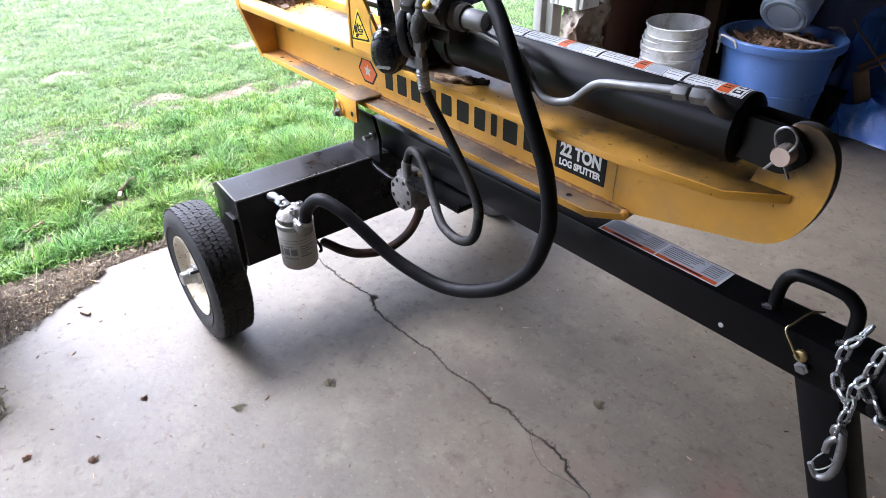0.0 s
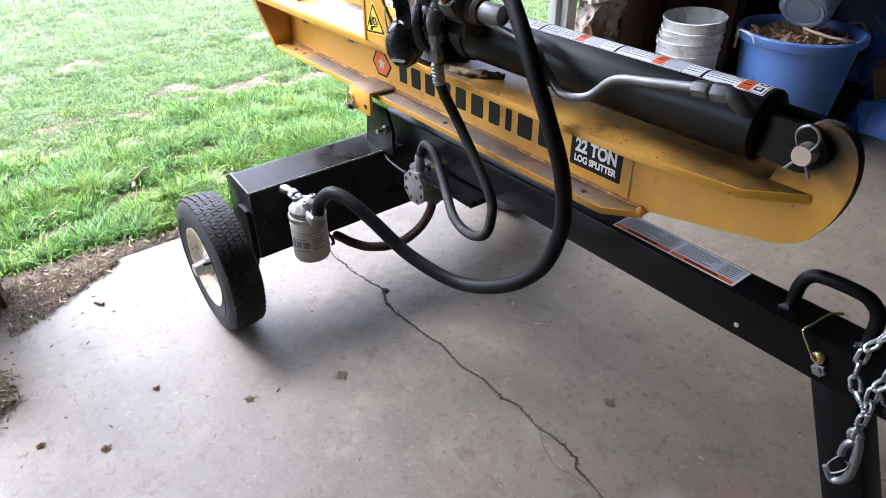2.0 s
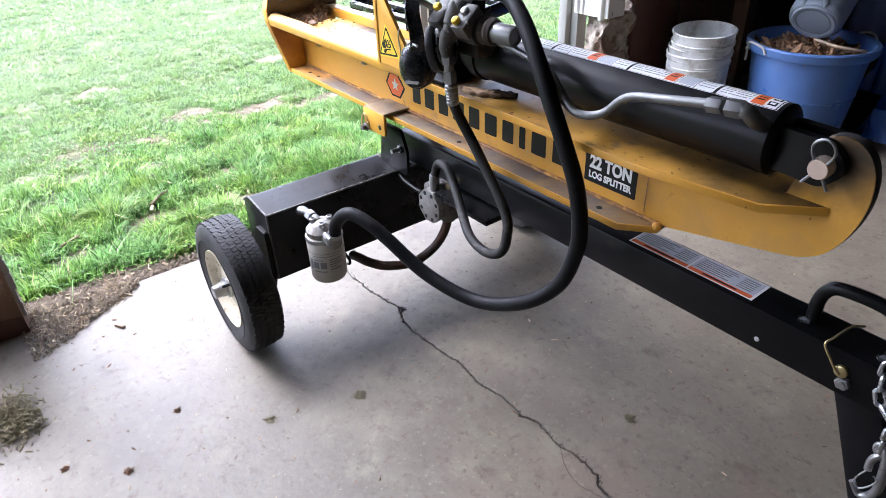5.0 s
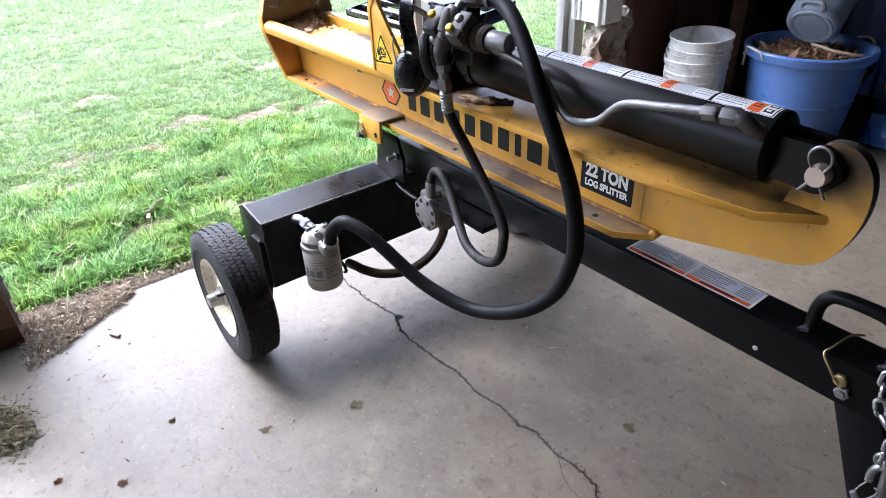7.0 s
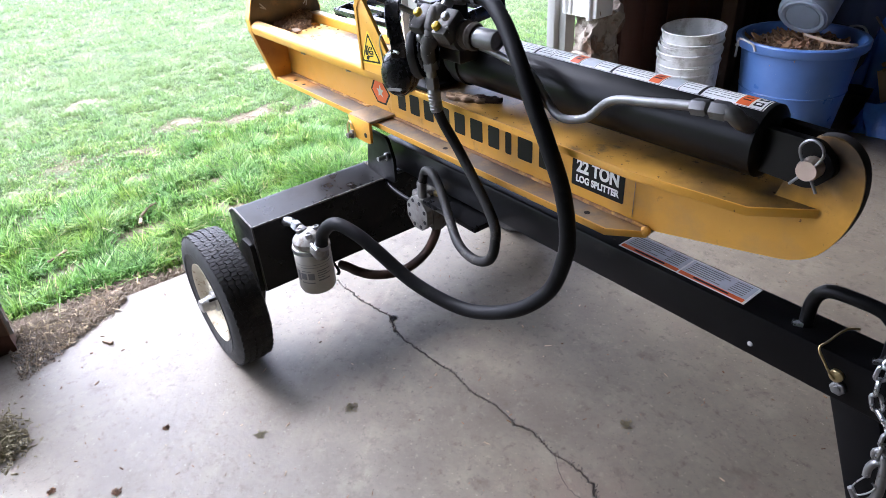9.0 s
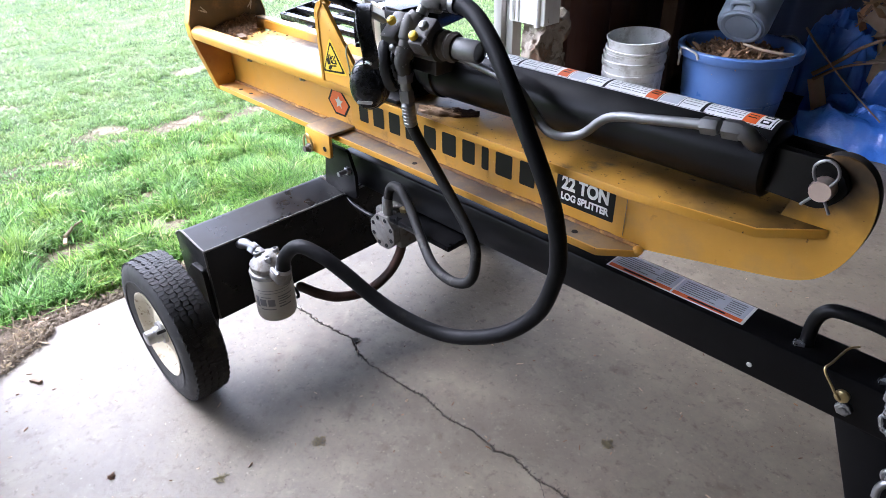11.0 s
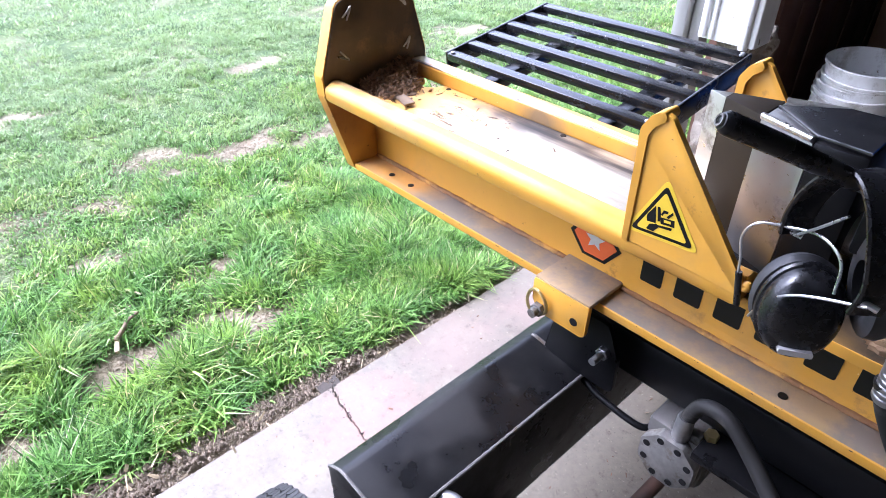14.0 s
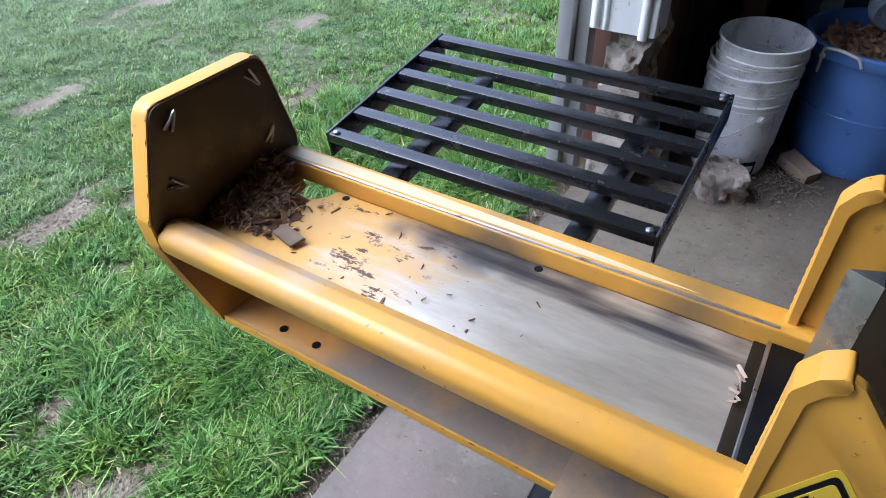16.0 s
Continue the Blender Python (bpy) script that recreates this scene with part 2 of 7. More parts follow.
CONCRETE = surf("old_concrete", (0.097, 0.080, 0.057), (0.163, 0.139, 0.100), 60, (0.38, 0.70), 0, 0.55, 0.002,
                spots=((0.087, 0.071, 0.050), 2.2, 0.50, 0.17, 0.5, 0), wear=((0.152, 0.113, 0.083), 1.5, 0.58, 0.16, 0.7, 0),
                more=(((0.168, 0.146, 0.107), 6.5, 0.57, 0.11, 0.65, 0), ((0.087, 0.071, 0.048), 11, 0.56, 0.14, 0.6, 0), ((0.082, 0.066, 0.045), 34, 0.555, 0.13, 0.7, 0),
                      ((0.190, 0.165, 0.124), 24, 0.60, 0.12, 0.75, 0), ((0.242, 0.219, 0.164), 85, 0.615, 0.06, 0.8, 0), ((0.043, 0.034, 0.022), 150, 0.625, 0.04, 0.8, 0), ((0.025, 0.021, 0.014), 42, 0.71, 0.03, 0.8, 0)))


# second and third darken the slab where doorway light makes it too bright
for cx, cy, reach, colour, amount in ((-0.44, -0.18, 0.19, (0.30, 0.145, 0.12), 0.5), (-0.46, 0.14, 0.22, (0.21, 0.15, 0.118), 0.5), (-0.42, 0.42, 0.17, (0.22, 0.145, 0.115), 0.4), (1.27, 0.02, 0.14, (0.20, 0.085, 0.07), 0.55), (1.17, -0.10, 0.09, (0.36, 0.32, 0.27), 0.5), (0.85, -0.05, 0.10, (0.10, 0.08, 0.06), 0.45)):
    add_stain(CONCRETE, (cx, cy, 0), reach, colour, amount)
ROUGHSTONE = surf("rough_stone", (0.320, 0.277, 0.227), (0.176, 0.144, 0.112), 24, (0.8, 0.95), 0, 1.0, 0.015,
                  spots=((0.10, 0.075, 0.055), 13, 0.50, 0.08, 0.95, 0), more=(((0.20, 0.11, 0.07), 7, 0.54, 0.10, 0.95, 0),))
DIRT = surf("dirt", (0.115, 0.088, 0.062), (0.24, 0.19, 0.135), 22, (0.85, 1.0), 0, 0.9, 0.01,
            spots=((0.27, 0.20, 0.13), 8, 0.58, 0.1, 0.95, 0))
BARK = surf("bark", (0.20, 0.105, 0.05), (0.10, 0.055, 0.03), 40, (0.8, 0.95), 0, 0.6, 0.003, island=0.5)
CHIP = surf("wood_chip", (0.32, 0.20, 0.11), (0.15, 0.09, 0.05), 40, (0.75, 0.9), 0, 0.4, 0.002, island=0.45)
BARKCHIP = surf("torn_bark_chip", (0.42, 0.25, 0.125), (0.20, 0.115, 0.06), 40, (0.75, 0.9), 0, 0.5, 0.002, island=0.6)
PALEWOOD = surf("pale_split_wood", (0.46, 0.35, 0.245), (0.30, 0.21, 0.135), 30, (0.7, 0.85), 0, 0.4, 0.002, stretch=(0.3, 1, 1))
STRAW = surf("dry_straw", (0.34, 0.28, 0.17), (0.17, 0.13, 0.08), 40, (0.8, 0.95), 0, 0.3, 0.002, island=0.5)
MOSS = surf("dry_moss", (0.22, 0.19, 0.11), (0.13, 0.11, 0.06), 60, (0.85, 1.0), 0, 0.8, 0.006)
BUCKETWHITE = surf("white_bucket_plastic", (0.7776, 0.7776, 0.7560), (0.6048, 0.6048, 0.5832), 14, (0.35, 0.5), 0, 0.05, 0.001,
                   spots=((0.36, 0.34, 0.30), 9, 0.52, 0.16, 0.7, 0), more=(((0.25, 0.22, 0.18), 38, 0.62, 0.06, 0.8, 0), ((0.14, 0.12, 0.10), 90, 0.67, 0.04, 0.8, 0)))
TUBBLUE = surf("blue_tub_plastic", (0.0750, 0.1562, 0.3875), (0.1063, 0.2000, 0.4562), 12, (0.26, 0.40), 0, 0.05, 0.001,
               spots=((0.32, 0.38, 0.50), 16, 0.655, 0.03, 0.6, 0))
ROPE = surf("white_rope", (0.62, 0.60, 0.54), (0.45, 0.42, 0.36), 90, (0.8, 0.9), 0, 0.8, 0.002)
GREYPLASTIC = surf("grey_plastic", (0.30, 0.34, 0.40), (0.25, 0.29, 0.34), 16, (0.4, 0.55), 0, 0.05, 0.001,
                   spots=((0.15, 0.14, 0.13), 9, 0.62, 0.12, 0.7, 0))
TARP = surf("blue_tarpaulin", (0.035, 0.12, 0.48), (0.06, 0.20, 0.64), 17, (0.16, 0.28), 0, 0.7, 0.010, spec=0.7)
DARKTARP = surf("dark_sheet", (0.012, 0.02, 0.05), (0.02, 0.028, 0.06), 20, (0.4, 0.6), 0, 0.15, 0.002)
CARDBOARD = surf("cardboard", (0.46, 0.35, 0.245), (0.30, 0.22, 0.15), 20, (0.8, 0.95), 0, 0.1, 0.001)
BRANCH = surf("dry_branch", (0.24, 0.17, 0.11), (0.14, 0.10, 0.065), 50, (0.8, 0.95), 0, 0.5, 0.002)
WHITEWOOD = surf("old_white_paint", (0.76, 0.76, 0.74), (0.62, 0.61, 0.58), 18, (0.5, 0.7), 0, 0.2, 0.002,
                 spots=((0.26, 0.21, 0.165), 16, 0.59, 0.05, 0.85, 0), stretch=(1, 1, 0.35))
GREYWOOD = surf("weathered_grey_wood", (0.20, 0.19, 0.178), (0.34, 0.33, 0.31), 22, (0.7, 0.85), 0, 0.3, 0.002, stretch=(1, 1, 0.25))
BROWNWALL = surf("red_brown_boards", (0.075, 0.032, 0.022), (0.11, 0.05, 0.034), 14, (0.6, 0.8), 0, 0.3, 0.002,
                 spots=((0.04, 0.02, 0.015), 5, 0.55, 0.15, 0.8, 0), stretch=(1, 1, 0.3))
PIERRED = surf("red_brown_pier", (0.19, 0.11, 0.072), (0.11, 0.068, 0.046), 16, (0.65, 0.85), 0, 0.5, 0.003,
               spots=((0.33, 0.24, 0.19), 11, 0.6, 0.1, 0.9, 0), stretch=(1, 1, 0.4))
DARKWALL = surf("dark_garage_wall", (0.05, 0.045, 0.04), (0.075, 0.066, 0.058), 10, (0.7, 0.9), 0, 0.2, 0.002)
# tones of the unseen ceiling and walls, chosen for the bounce light indoors
UNSEENCEILING = surf("bounce_tone_ceiling", (0.11, 0.10, 0.088), (0.14, 0.127, 0.113), 8, (0.7, 0.9), 0, 0.2, 0.002)
UNSEENWALL = surf("bounce_tone_wall", (0.11, 0.102, 0.092), (0.15, 0.14, 0.127), 9, (0.7, 0.9), 0, 0.2, 0.002)
VALVEGREY = surf("grimy_grey_valve_paint", (0.1240, 0.1178, 0.1104), (0.0744, 0.0701, 0.0645), 45, (0.45, 0.65), 0.3, 0.35, 0.001,
                 spots=((0.075, 0.06, 0.047), 24, 0.53, 0.10, 0.8, 0), more=(((0.55, 0.53, 0.50), 60, 0.63, 0.05, 0.45, 0.4), ((0.03, 0.026, 0.022), 55, 0.66, 0.04, 0.8, 0)))
GRIME = surf("greasy_grime", (0.045, 0.035, 0.028), (0.10, 0.08, 0.06), 50, (0.6, 0.9), 0, 1.0, 0.006)
GREYRUBBER = surf("dusty_grey_rubber", (0.014, 0.0135, 0.013), (0.025, 0.024, 0.022), 30, (0.5, 0.7), 0, 0.15, 0.001,
                  spots=((0.085, 0.078, 0.068), 14, 0.56, 0.12, 0.8, 0), spec=0.22)
WINGSTEEL = surf("bare_grey_steel", (0.26, 0.255, 0.245), (0.38, 0.375, 0.36), 26, (0.26, 0.42), 0.85, 0.25, 0.001,
                 spots=((0.07, 0.06, 0.05), 12, 0.58, 0.14, 0.7, 0.2))
GROUT = surf("crack_dirt", (0.035, 0.028, 0.022), (0.06, 0.05, 0.04), 60, (0.9, 1.0), 0, 0.6, 0.003)


def deck_material():
    """Yellow paint rubbed through to bare steel along most of the deck, with scrapes that run lengthwise."""
    m = surf("worn_bare_steel_deck", (0.68, 0.36, 0.06), (0.60, 0.38, 0.13), 16, (0.33, 0.5), 0, 0.10, 0.001,
             spots=((0.13, 0.08, 0.05), 22, 0.61, 0.04, 0.8, 0), wear=((0.09, 0.06, 0.045), 45, 0.66, 0.04, 0.7, 0.1))
    N, L = m.node_tree.nodes, m.node_tree.links
    b = N["Principled BSDF"]
    tc = N.new("ShaderNodeTexCoord")
    sep = N.new("ShaderNodeSeparateXYZ")
    L.new(tc.outputs["Object"], sep.inputs[0])
    mp = N.new("ShaderNodeMapping")
    mp.inputs["Scale"].default_value = (4, 16, 1)
    L.new(tc.outputs["Object"], mp.inputs[0])
    nz = N.new("ShaderNodeTexNoise")
    nz.inputs["Scale"].default_value, nz.inputs["Detail"].default_value, nz.inputs["Roughness"].default_value = 1.0, 9.0, 0.65
    L.new(mp.outputs[0], nz.inputs["Vector"])
    add = N.new("ShaderNodeMath")
    add.operation = "MULTIPLY_ADD"
    L.new(nz.outputs["Fac"], add.inputs[0])
    add.inputs[1].default_value = 0.62
    L.new(sep.outputs["X"], add.inputs[2])
    bare = N.new("ShaderNodeMapRange")
    bare.inputs["From Min"].default_value, bare.inputs["From Max"].default_value = -0.10, 0.06
    L.new(add.outputs[0], bare.inputs["Value"])
    steel = N.new("ShaderNodeValToRGB")
    steel.color_ramp.elements[0].position, steel.color_ramp.elements[1].position = 0.35, 0.62
    steel.color_ramp.elements[0].color, steel.color_ramp.elements[1].color = (0.40, 0.35, 0.26, 1), (0.62, 0.57, 0.46, 1)
    L.new(nz.outputs["Fac"], steel.inputs[0])
    # dark scorched streaks that keep to the far half, and brown crusts near the foot plate
    mp2 = N.new("ShaderNodeMapping")
    mp2.inputs["Scale"].default_value = (2.6, 26, 1)
    L.new(tc.outputs["Object"], mp2.inputs[0])
    nz2 = N.new("ShaderNodeTexNoise")
    nz2.inputs["Scale"].default_value, nz2.inputs["Detail"].default_value = 1.0, 7.0
    L.new(mp2.outputs[0], nz2.inputs["Vector"])
    tilt = N.new("ShaderNodeMath")
    tilt.operation = "MULTIPLY_ADD"
    L.new(sep.outputs["Y"], tilt.inputs[0])
    tilt.inputs[1].default_value = 3.2
    L.new(nz2.outputs["Fac"], tilt.inputs[2])
    streak = N.new("ShaderNodeMapRange")
    streak.inputs["From Min"].default_value, streak.inputs["From Max"].default_value = 0.72, 0.90
    L.new(tilt.outputs[0], streak.inputs["Value"])
    dark = N.new("ShaderNodeMix")
    dark.data_type = "RGBA"
    L.new(streak.outputs[0], dark.inputs[0])
    L.new(steel.outputs[0], dark.inputs[6])
    dark.inputs[7].default_value = (0.075, 0.075, 0.08, 1)
    for sock, value in (("Base Color", dark.outputs[2]), ("Roughness", 0.36), ("Metallic", 0.5)):
        x = N.new("ShaderNodeMix")
        colour = sock == "Base Color"
        x.data_type = "RGBA" if colour else "FLOAT"
        a, c, o = (6, 7, 2) if colour else (2, 3, 0)
        L.new(bare.outputs[0], x.inputs[0])
        L.new(b.inputs[sock].links[0].from_socket, x.inputs[a])
        if colour:
            L.new(value, x.inputs[c])
        else:
            x.inputs[c].default_value = value
        L.new(x.outputs[o], b.inputs[sock])
    # brown crusts of bark and rust between the foot plate and the bare steel
    mp3 = N.new("ShaderNodeMapping")
    mp3.inputs["Scale"].default_value = (15, 34, 1)
    L.new(tc.outputs["Object"], mp3.inputs[0])
    nz3 = N.new("ShaderNodeTexNoise")
    nz3.inputs["Scale"].default_value, nz3.inputs["Detail"].default_value, nz3.inputs["Roughness"].default_value = 1.0, 8.0, 0.7
    L.new(mp3.outputs[0], nz3.inputs["Vector"])
    far = N.new("ShaderNodeVectorMath")
    far.operation = "DISTANCE"
    L.new(tc.outputs["Object"], far.inputs[0])
    far.inputs[1].default_value = (-0.36, 0.005, 0.7585)
    fade = N.new("ShaderNodeMath")
    fade.operation = "MULTIPLY_ADD"
    L.new(far.outputs["Value"], fade.inputs[0])
    fade.inputs[1].default_value = -0.9
    L.new(nz3.outputs["Fac"], fade.inputs[2])
    crust = N.new("ShaderNodeMapRange")
    crust.inputs["From Min"].default_value, crust.inputs["From Max"].default_value = 0.520, 0.555
    L.new(fade.outputs[0], crust.inputs["Value"])
    for sock, value in (("Base Color", (0.12, 0.072, 0.04, 1)), ("Roughness", 0.85), ("Metallic", 0.0)):
        x = N.new("ShaderNodeMix")
        colour = sock == "Base Color"
        x.data_type = "RGBA" if colour else "FLOAT"
        a, c, o = (6, 7, 2) if colour else (2, 3, 0)
        L.new(crust.outputs[0], x.inputs[0])
        L.new(b.inputs[sock].links[0].from_socket, x.inputs[a])
        x.inputs[c].default_value = value
        L.new(x.outputs[o], b.inputs[sock])
    return m


WORN = deck_material()
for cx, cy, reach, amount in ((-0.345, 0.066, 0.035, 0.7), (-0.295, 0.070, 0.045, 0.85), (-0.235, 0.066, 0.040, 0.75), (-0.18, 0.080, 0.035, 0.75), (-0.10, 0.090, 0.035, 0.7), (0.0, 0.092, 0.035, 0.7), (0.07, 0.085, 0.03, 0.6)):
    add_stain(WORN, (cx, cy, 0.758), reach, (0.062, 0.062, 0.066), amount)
WEDGESTEEL = surf("stained_wedge_steel", (0.0132, 0.0090, 0.0048), (0.0300, 0.0216, 0.0102), 16, (0.42, 0.6), 0.0, 0.3, 0.001,
                  spots=((0.018, 0.014, 0.010), 9, 0.50, 0.12, 0.5, 0), more=(((0.20, 0.18, 0.14), 110, 0.71, 0.04, 0.5, 0.2),), spec=0.18)


def grass_material(name, c1, c2, c3, dry):
    """Blades from dark to bright, each of its own tone, turning paler and drier away from the slab."""
    m = bpy.data.materials.new(name)
    m.use_nodes = True
    N, L = m.node_tree.nodes, m.node_tree.links
    b = N["Principled BSDF"]
    g = N.new("ShaderNodeNewGeometry")
    cr = N.new("ShaderNodeValToRGB")
    e = cr.color_ramp.elements
    e[0].color, e[1].color = (*c1, 1), (*c2, 1)
    mid = cr.color_ramp.elements.new(0.93)
    mid.color = (*c2, 1)
    e[-1].color = (*c3, 1)
    L.new(g.outputs["Random Per Island"], cr.inputs[0])
    tc = N.new("ShaderNodeTexCoord")
    nz = N.new("ShaderNodeTexNoise")
    nz.inputs["Scale"].default_value, nz.inputs["Detail"].default_value = 4.5, 5.0
    L.new(tc.outputs["Object"], nz.inputs["Vector"])
    mr = N.new("ShaderNodeMapRange")
    mr.inputs["From Min"].default_value, mr.inputs["From Max"].default_value = 0.38, 0.64
    L.new(nz.outputs["Fac"], mr.inputs["Value"])
    hue = N.new("ShaderNodeMix")
    hue.data_type, hue.blend_type = "RGBA", "MULTIPLY"
    L.new(mr.outputs[0], hue.inputs[0])
    L.new(cr.outputs[0], hue.inputs[6])
    hue.inputs[7].default_value = (1.40, 1.12, 0.84, 1)
    sep = N.new("ShaderNodeSeparateXYZ")
    L.new(tc.outputs["Object"], sep.inputs[0])
    nz2 = N.new("ShaderNodeTexNoise")
    nz2.inputs["Scale"].default_value, nz2.inputs["Detail"].default_value = 1.3, 6.0
    L.new(tc.outputs["Object"], nz2.inputs["Vector"])
    add = N.new("ShaderNodeMath")
    add.operation = "MULTIPLY_ADD"
    L.new(nz2.outputs["Fac"], add.inputs[0])
    add.inputs[1].default_value = 3.2
    L.new(sep.outputs["X"], add.inputs[2])
    far = N.new("ShaderNodeMapRange")
    far.inputs["From Min"].default_value, far.inputs["From Max"].default_value = 0.25, -1.6
    far.inputs["To Max"].default_value = 0.72
    L.new(add.outputs[0], far.inputs["Value"])
    pale = N.new("ShaderNodeMix")
    pale.data_type = "RGBA"
    L.new(far.outputs[0], pale.inputs[0])
    L.new(hue.outputs[2], pale.inputs[6])
    pale.inputs[7].default_value = (*dry, 1)
    colour = pale.outputs[2]
    L.new(colour, b.inputs["Base Color"])
    b.inputs["Roughness"].default_value = 0.42
    b.inputs["Specular IOR Level"].default_value = 0.28
    t = N.new("ShaderNodeBsdfTranslucent")
    L.new(colour, t.inputs[0])
    mx = N.new("ShaderNodeMixShader")
    mx.inputs[0].default_value = 0.33
    L.new(b.outputs[0], mx.inputs[1])
    L.new(t.outputs[0], mx.inputs[2])
    L.new(mx.outputs[0], N["Material Output"].inputs[0])
    return m


GRASS = grass_material("grass_blades", (0.030, 0.085, 0.014), (0.247, 0.47, 0.114), (0.52, 0.48, 0.33), (0.30, 0.38, 0.19))


def ground_material():
    m = surf("lawn_soil", (0.148, 0.118, 0.076), (0.305, 0.252, 0.172), 30, (0.9, 1.0), 0, 1.0, 0.03,
             spots=((0.155, 0.12, 0.075), 5, 0.56, 0.12, 1.0, 0))
    N, L = m.node_tree.nodes, m.node_tree.links
    b = N["Principled BSDF"]
    at = N.new("ShaderNodeAttribute")
    at.attribute_name = "cover"
    nz = N.new("ShaderNodeTexNoise")
    nz.inputs["Scale"].default_value, nz.inputs["Detail"].default_value = 9.0, 8.0
    tc = N.new("ShaderNodeTexCoord")
    L.new(tc.outputs["Object"], nz.inputs["Vector"])
    cr = N.new("ShaderNodeValToRGB")
    cr.color_ramp.elements[0].position, cr.color_ramp.elements[1].position = 0.35, 0.68
    cr.color_ramp.elements[0].color, cr.color_ramp.elements[1].color = (0.040, 0.075, 0.018, 1), (0.115, 0.155, 0.052, 1)
    L.new(nz.outputs["Fac"], cr.inputs[0])
    x = N.new("ShaderNodeMix")
    x.data_type = "RGBA"
    L.new(at.outputs["Fac"], x.inputs[0])
    L.new(b.inputs["Base Color"].links[0].from_socket, x.inputs[6])
    L.new(cr.outputs[0], x.inputs[7])
    L.new(x.outputs[2], b.inputs["Base Color"])
    return m


SOIL = ground_material()


# ---- mesh helpers ----
def finish(bm, name, material, smooth=38):
    me = bpy.data.meshes.new(name)
    bmesh.ops.recalc_face_normals(bm, faces=bm.faces)
    bm.to_mesh(me)
    bm.free()
    me.materials.append(material)
    me.polygons.foreach_set("use_smooth", [smooth > 0] * len(me.polygons))
    if smooth:
        me.set_sharp_from_angle(angle=radians(smooth))
    return me


def part(name, bm, material, parent=None, label="", m=None, smooth=38):
    ob = new(name, bm if isinstance(bm, bpy.types.Mesh) else finish(bm, name, material, smooth))
    if parent is not None:
        ob.parent = parent
    if m is not None:
        ob.matrix_basis = m
    if label:
        tagged(ob, label)
    return ob


def thing(name, label, category, at=(0, 0, 0), group="", kind=""):
    ob = new(name)
    ob.location = at
    ob.empty_display_size = 0.05
    return tagged(ob, label, category, group, kind)


def structure(name, bm, material, label, category):
    return tagged(part(name, bm, material), label, category, kind="structure")


def bevel(bm, verts, width, segments=2):
    if width > 0:
        vs = set(verts)
        edges = [e for e in bm.edges if e.verts[0] in vs and e.verts[1] in vs]
        bmesh.ops.bevel(bm, geom=edges, offset=width, segments=segments, affect="EDGES", profile=0.5)


def box(x0, x1, y0, y1, z0, z1, width=0.002, bm=None, m=None):
    """A box with rounded edges, added to bm."""
    bm = bm or bmesh.new()
    t = bmesh.new()
    vs = bmesh.ops.create_cube(t, size=1)["verts"]
    for v in vs:
        v.co = Vector(((x0 + x1) / 2 + v.co.x * (x1 - x0), (y0 + y1) / 2 + v.co.y * (y1 - y0), (z0 + z1) / 2 + v.co.z * (z1 - z0)))
    bevel(t, vs, width)
    return merge(bm, t, m)


def merge(bm, t, m=None):
    if m is not None:
        t.transform(m)
    me = bpy.data.meshes.new("tmp")
    t.to_mesh(me)
    t.free()
    bm.from_mesh(me)
    bpy.data.meshes.remove(me)
    return bm


def rounded(points, radius, steps=5):
    """A polygon with its corners rounded; radius is one number or one for each corner."""
    out, n = [], len(points)
    for i, p in enumerate(points):
        r = radius[i] if isinstance(radius, (list, tuple)) else radius
        p, a, b = Vector(p), Vector(points[i - 1]), Vector(points[(i + 1) % n])
        if r <= 0:
            out.append(p)
            continue
        da, db = (a - p).normalized(), (b - p).normalized()
        half = math.acos(max(-1, min(1, da.dot(db)))) / 2
        d = min(r / math.tan(half), (a - p).length * 0.49, (b - p).length * 0.49)
        s, e = p + da * d, p + db * d
        for k in range(steps + 1):
            u = k / steps
            out.append(s.lerp(p, u).lerp(p.lerp(e, u), u))
    return out


def prism(points, depth0, depth1, axis="y", width=0.0, bm=None, m=None):
    """A polygon (two coordinates a point) drawn out between two depths along an axis, with bevelled rims."""
    bm = bm or bmesh.new()
    t = bmesh.new()
    place = {"y": lambda p, d: (p[0], d, p[1]), "x": lambda p, d: (d, p[0], p[1]), "z": lambda p, d: (p[0], p[1], d)}[axis]
    lo = [t.verts.new(place(p, depth0)) for p in points]
    hi = [t.verts.new(place(p, depth1)) for p in points]
    n = len(points)
    caps = [t.faces.new(lo), t.faces.new(hi[::-1])]
    for i in range(n):
        t.faces.new((lo[i], hi[i], hi[(i + 1) % n], lo[(i + 1) % n]))
    if width > 0:
        edges = {e for f in caps for e in f.edges}
        bmesh.ops.bevel(t, geom=list(edges), offset=width, segments=2, affect="EDGES", profile=0.5)
    return merge(bm, t, m)


def frame_of(d):
    d = Vector(d).normalized()
    up = Vector((0, 0, 1)) if abs(d.z) < 0.9 else Vector((1, 0, 0))
    u = d.cross(up).normalized()
    return u, d.cross(u).normalized()


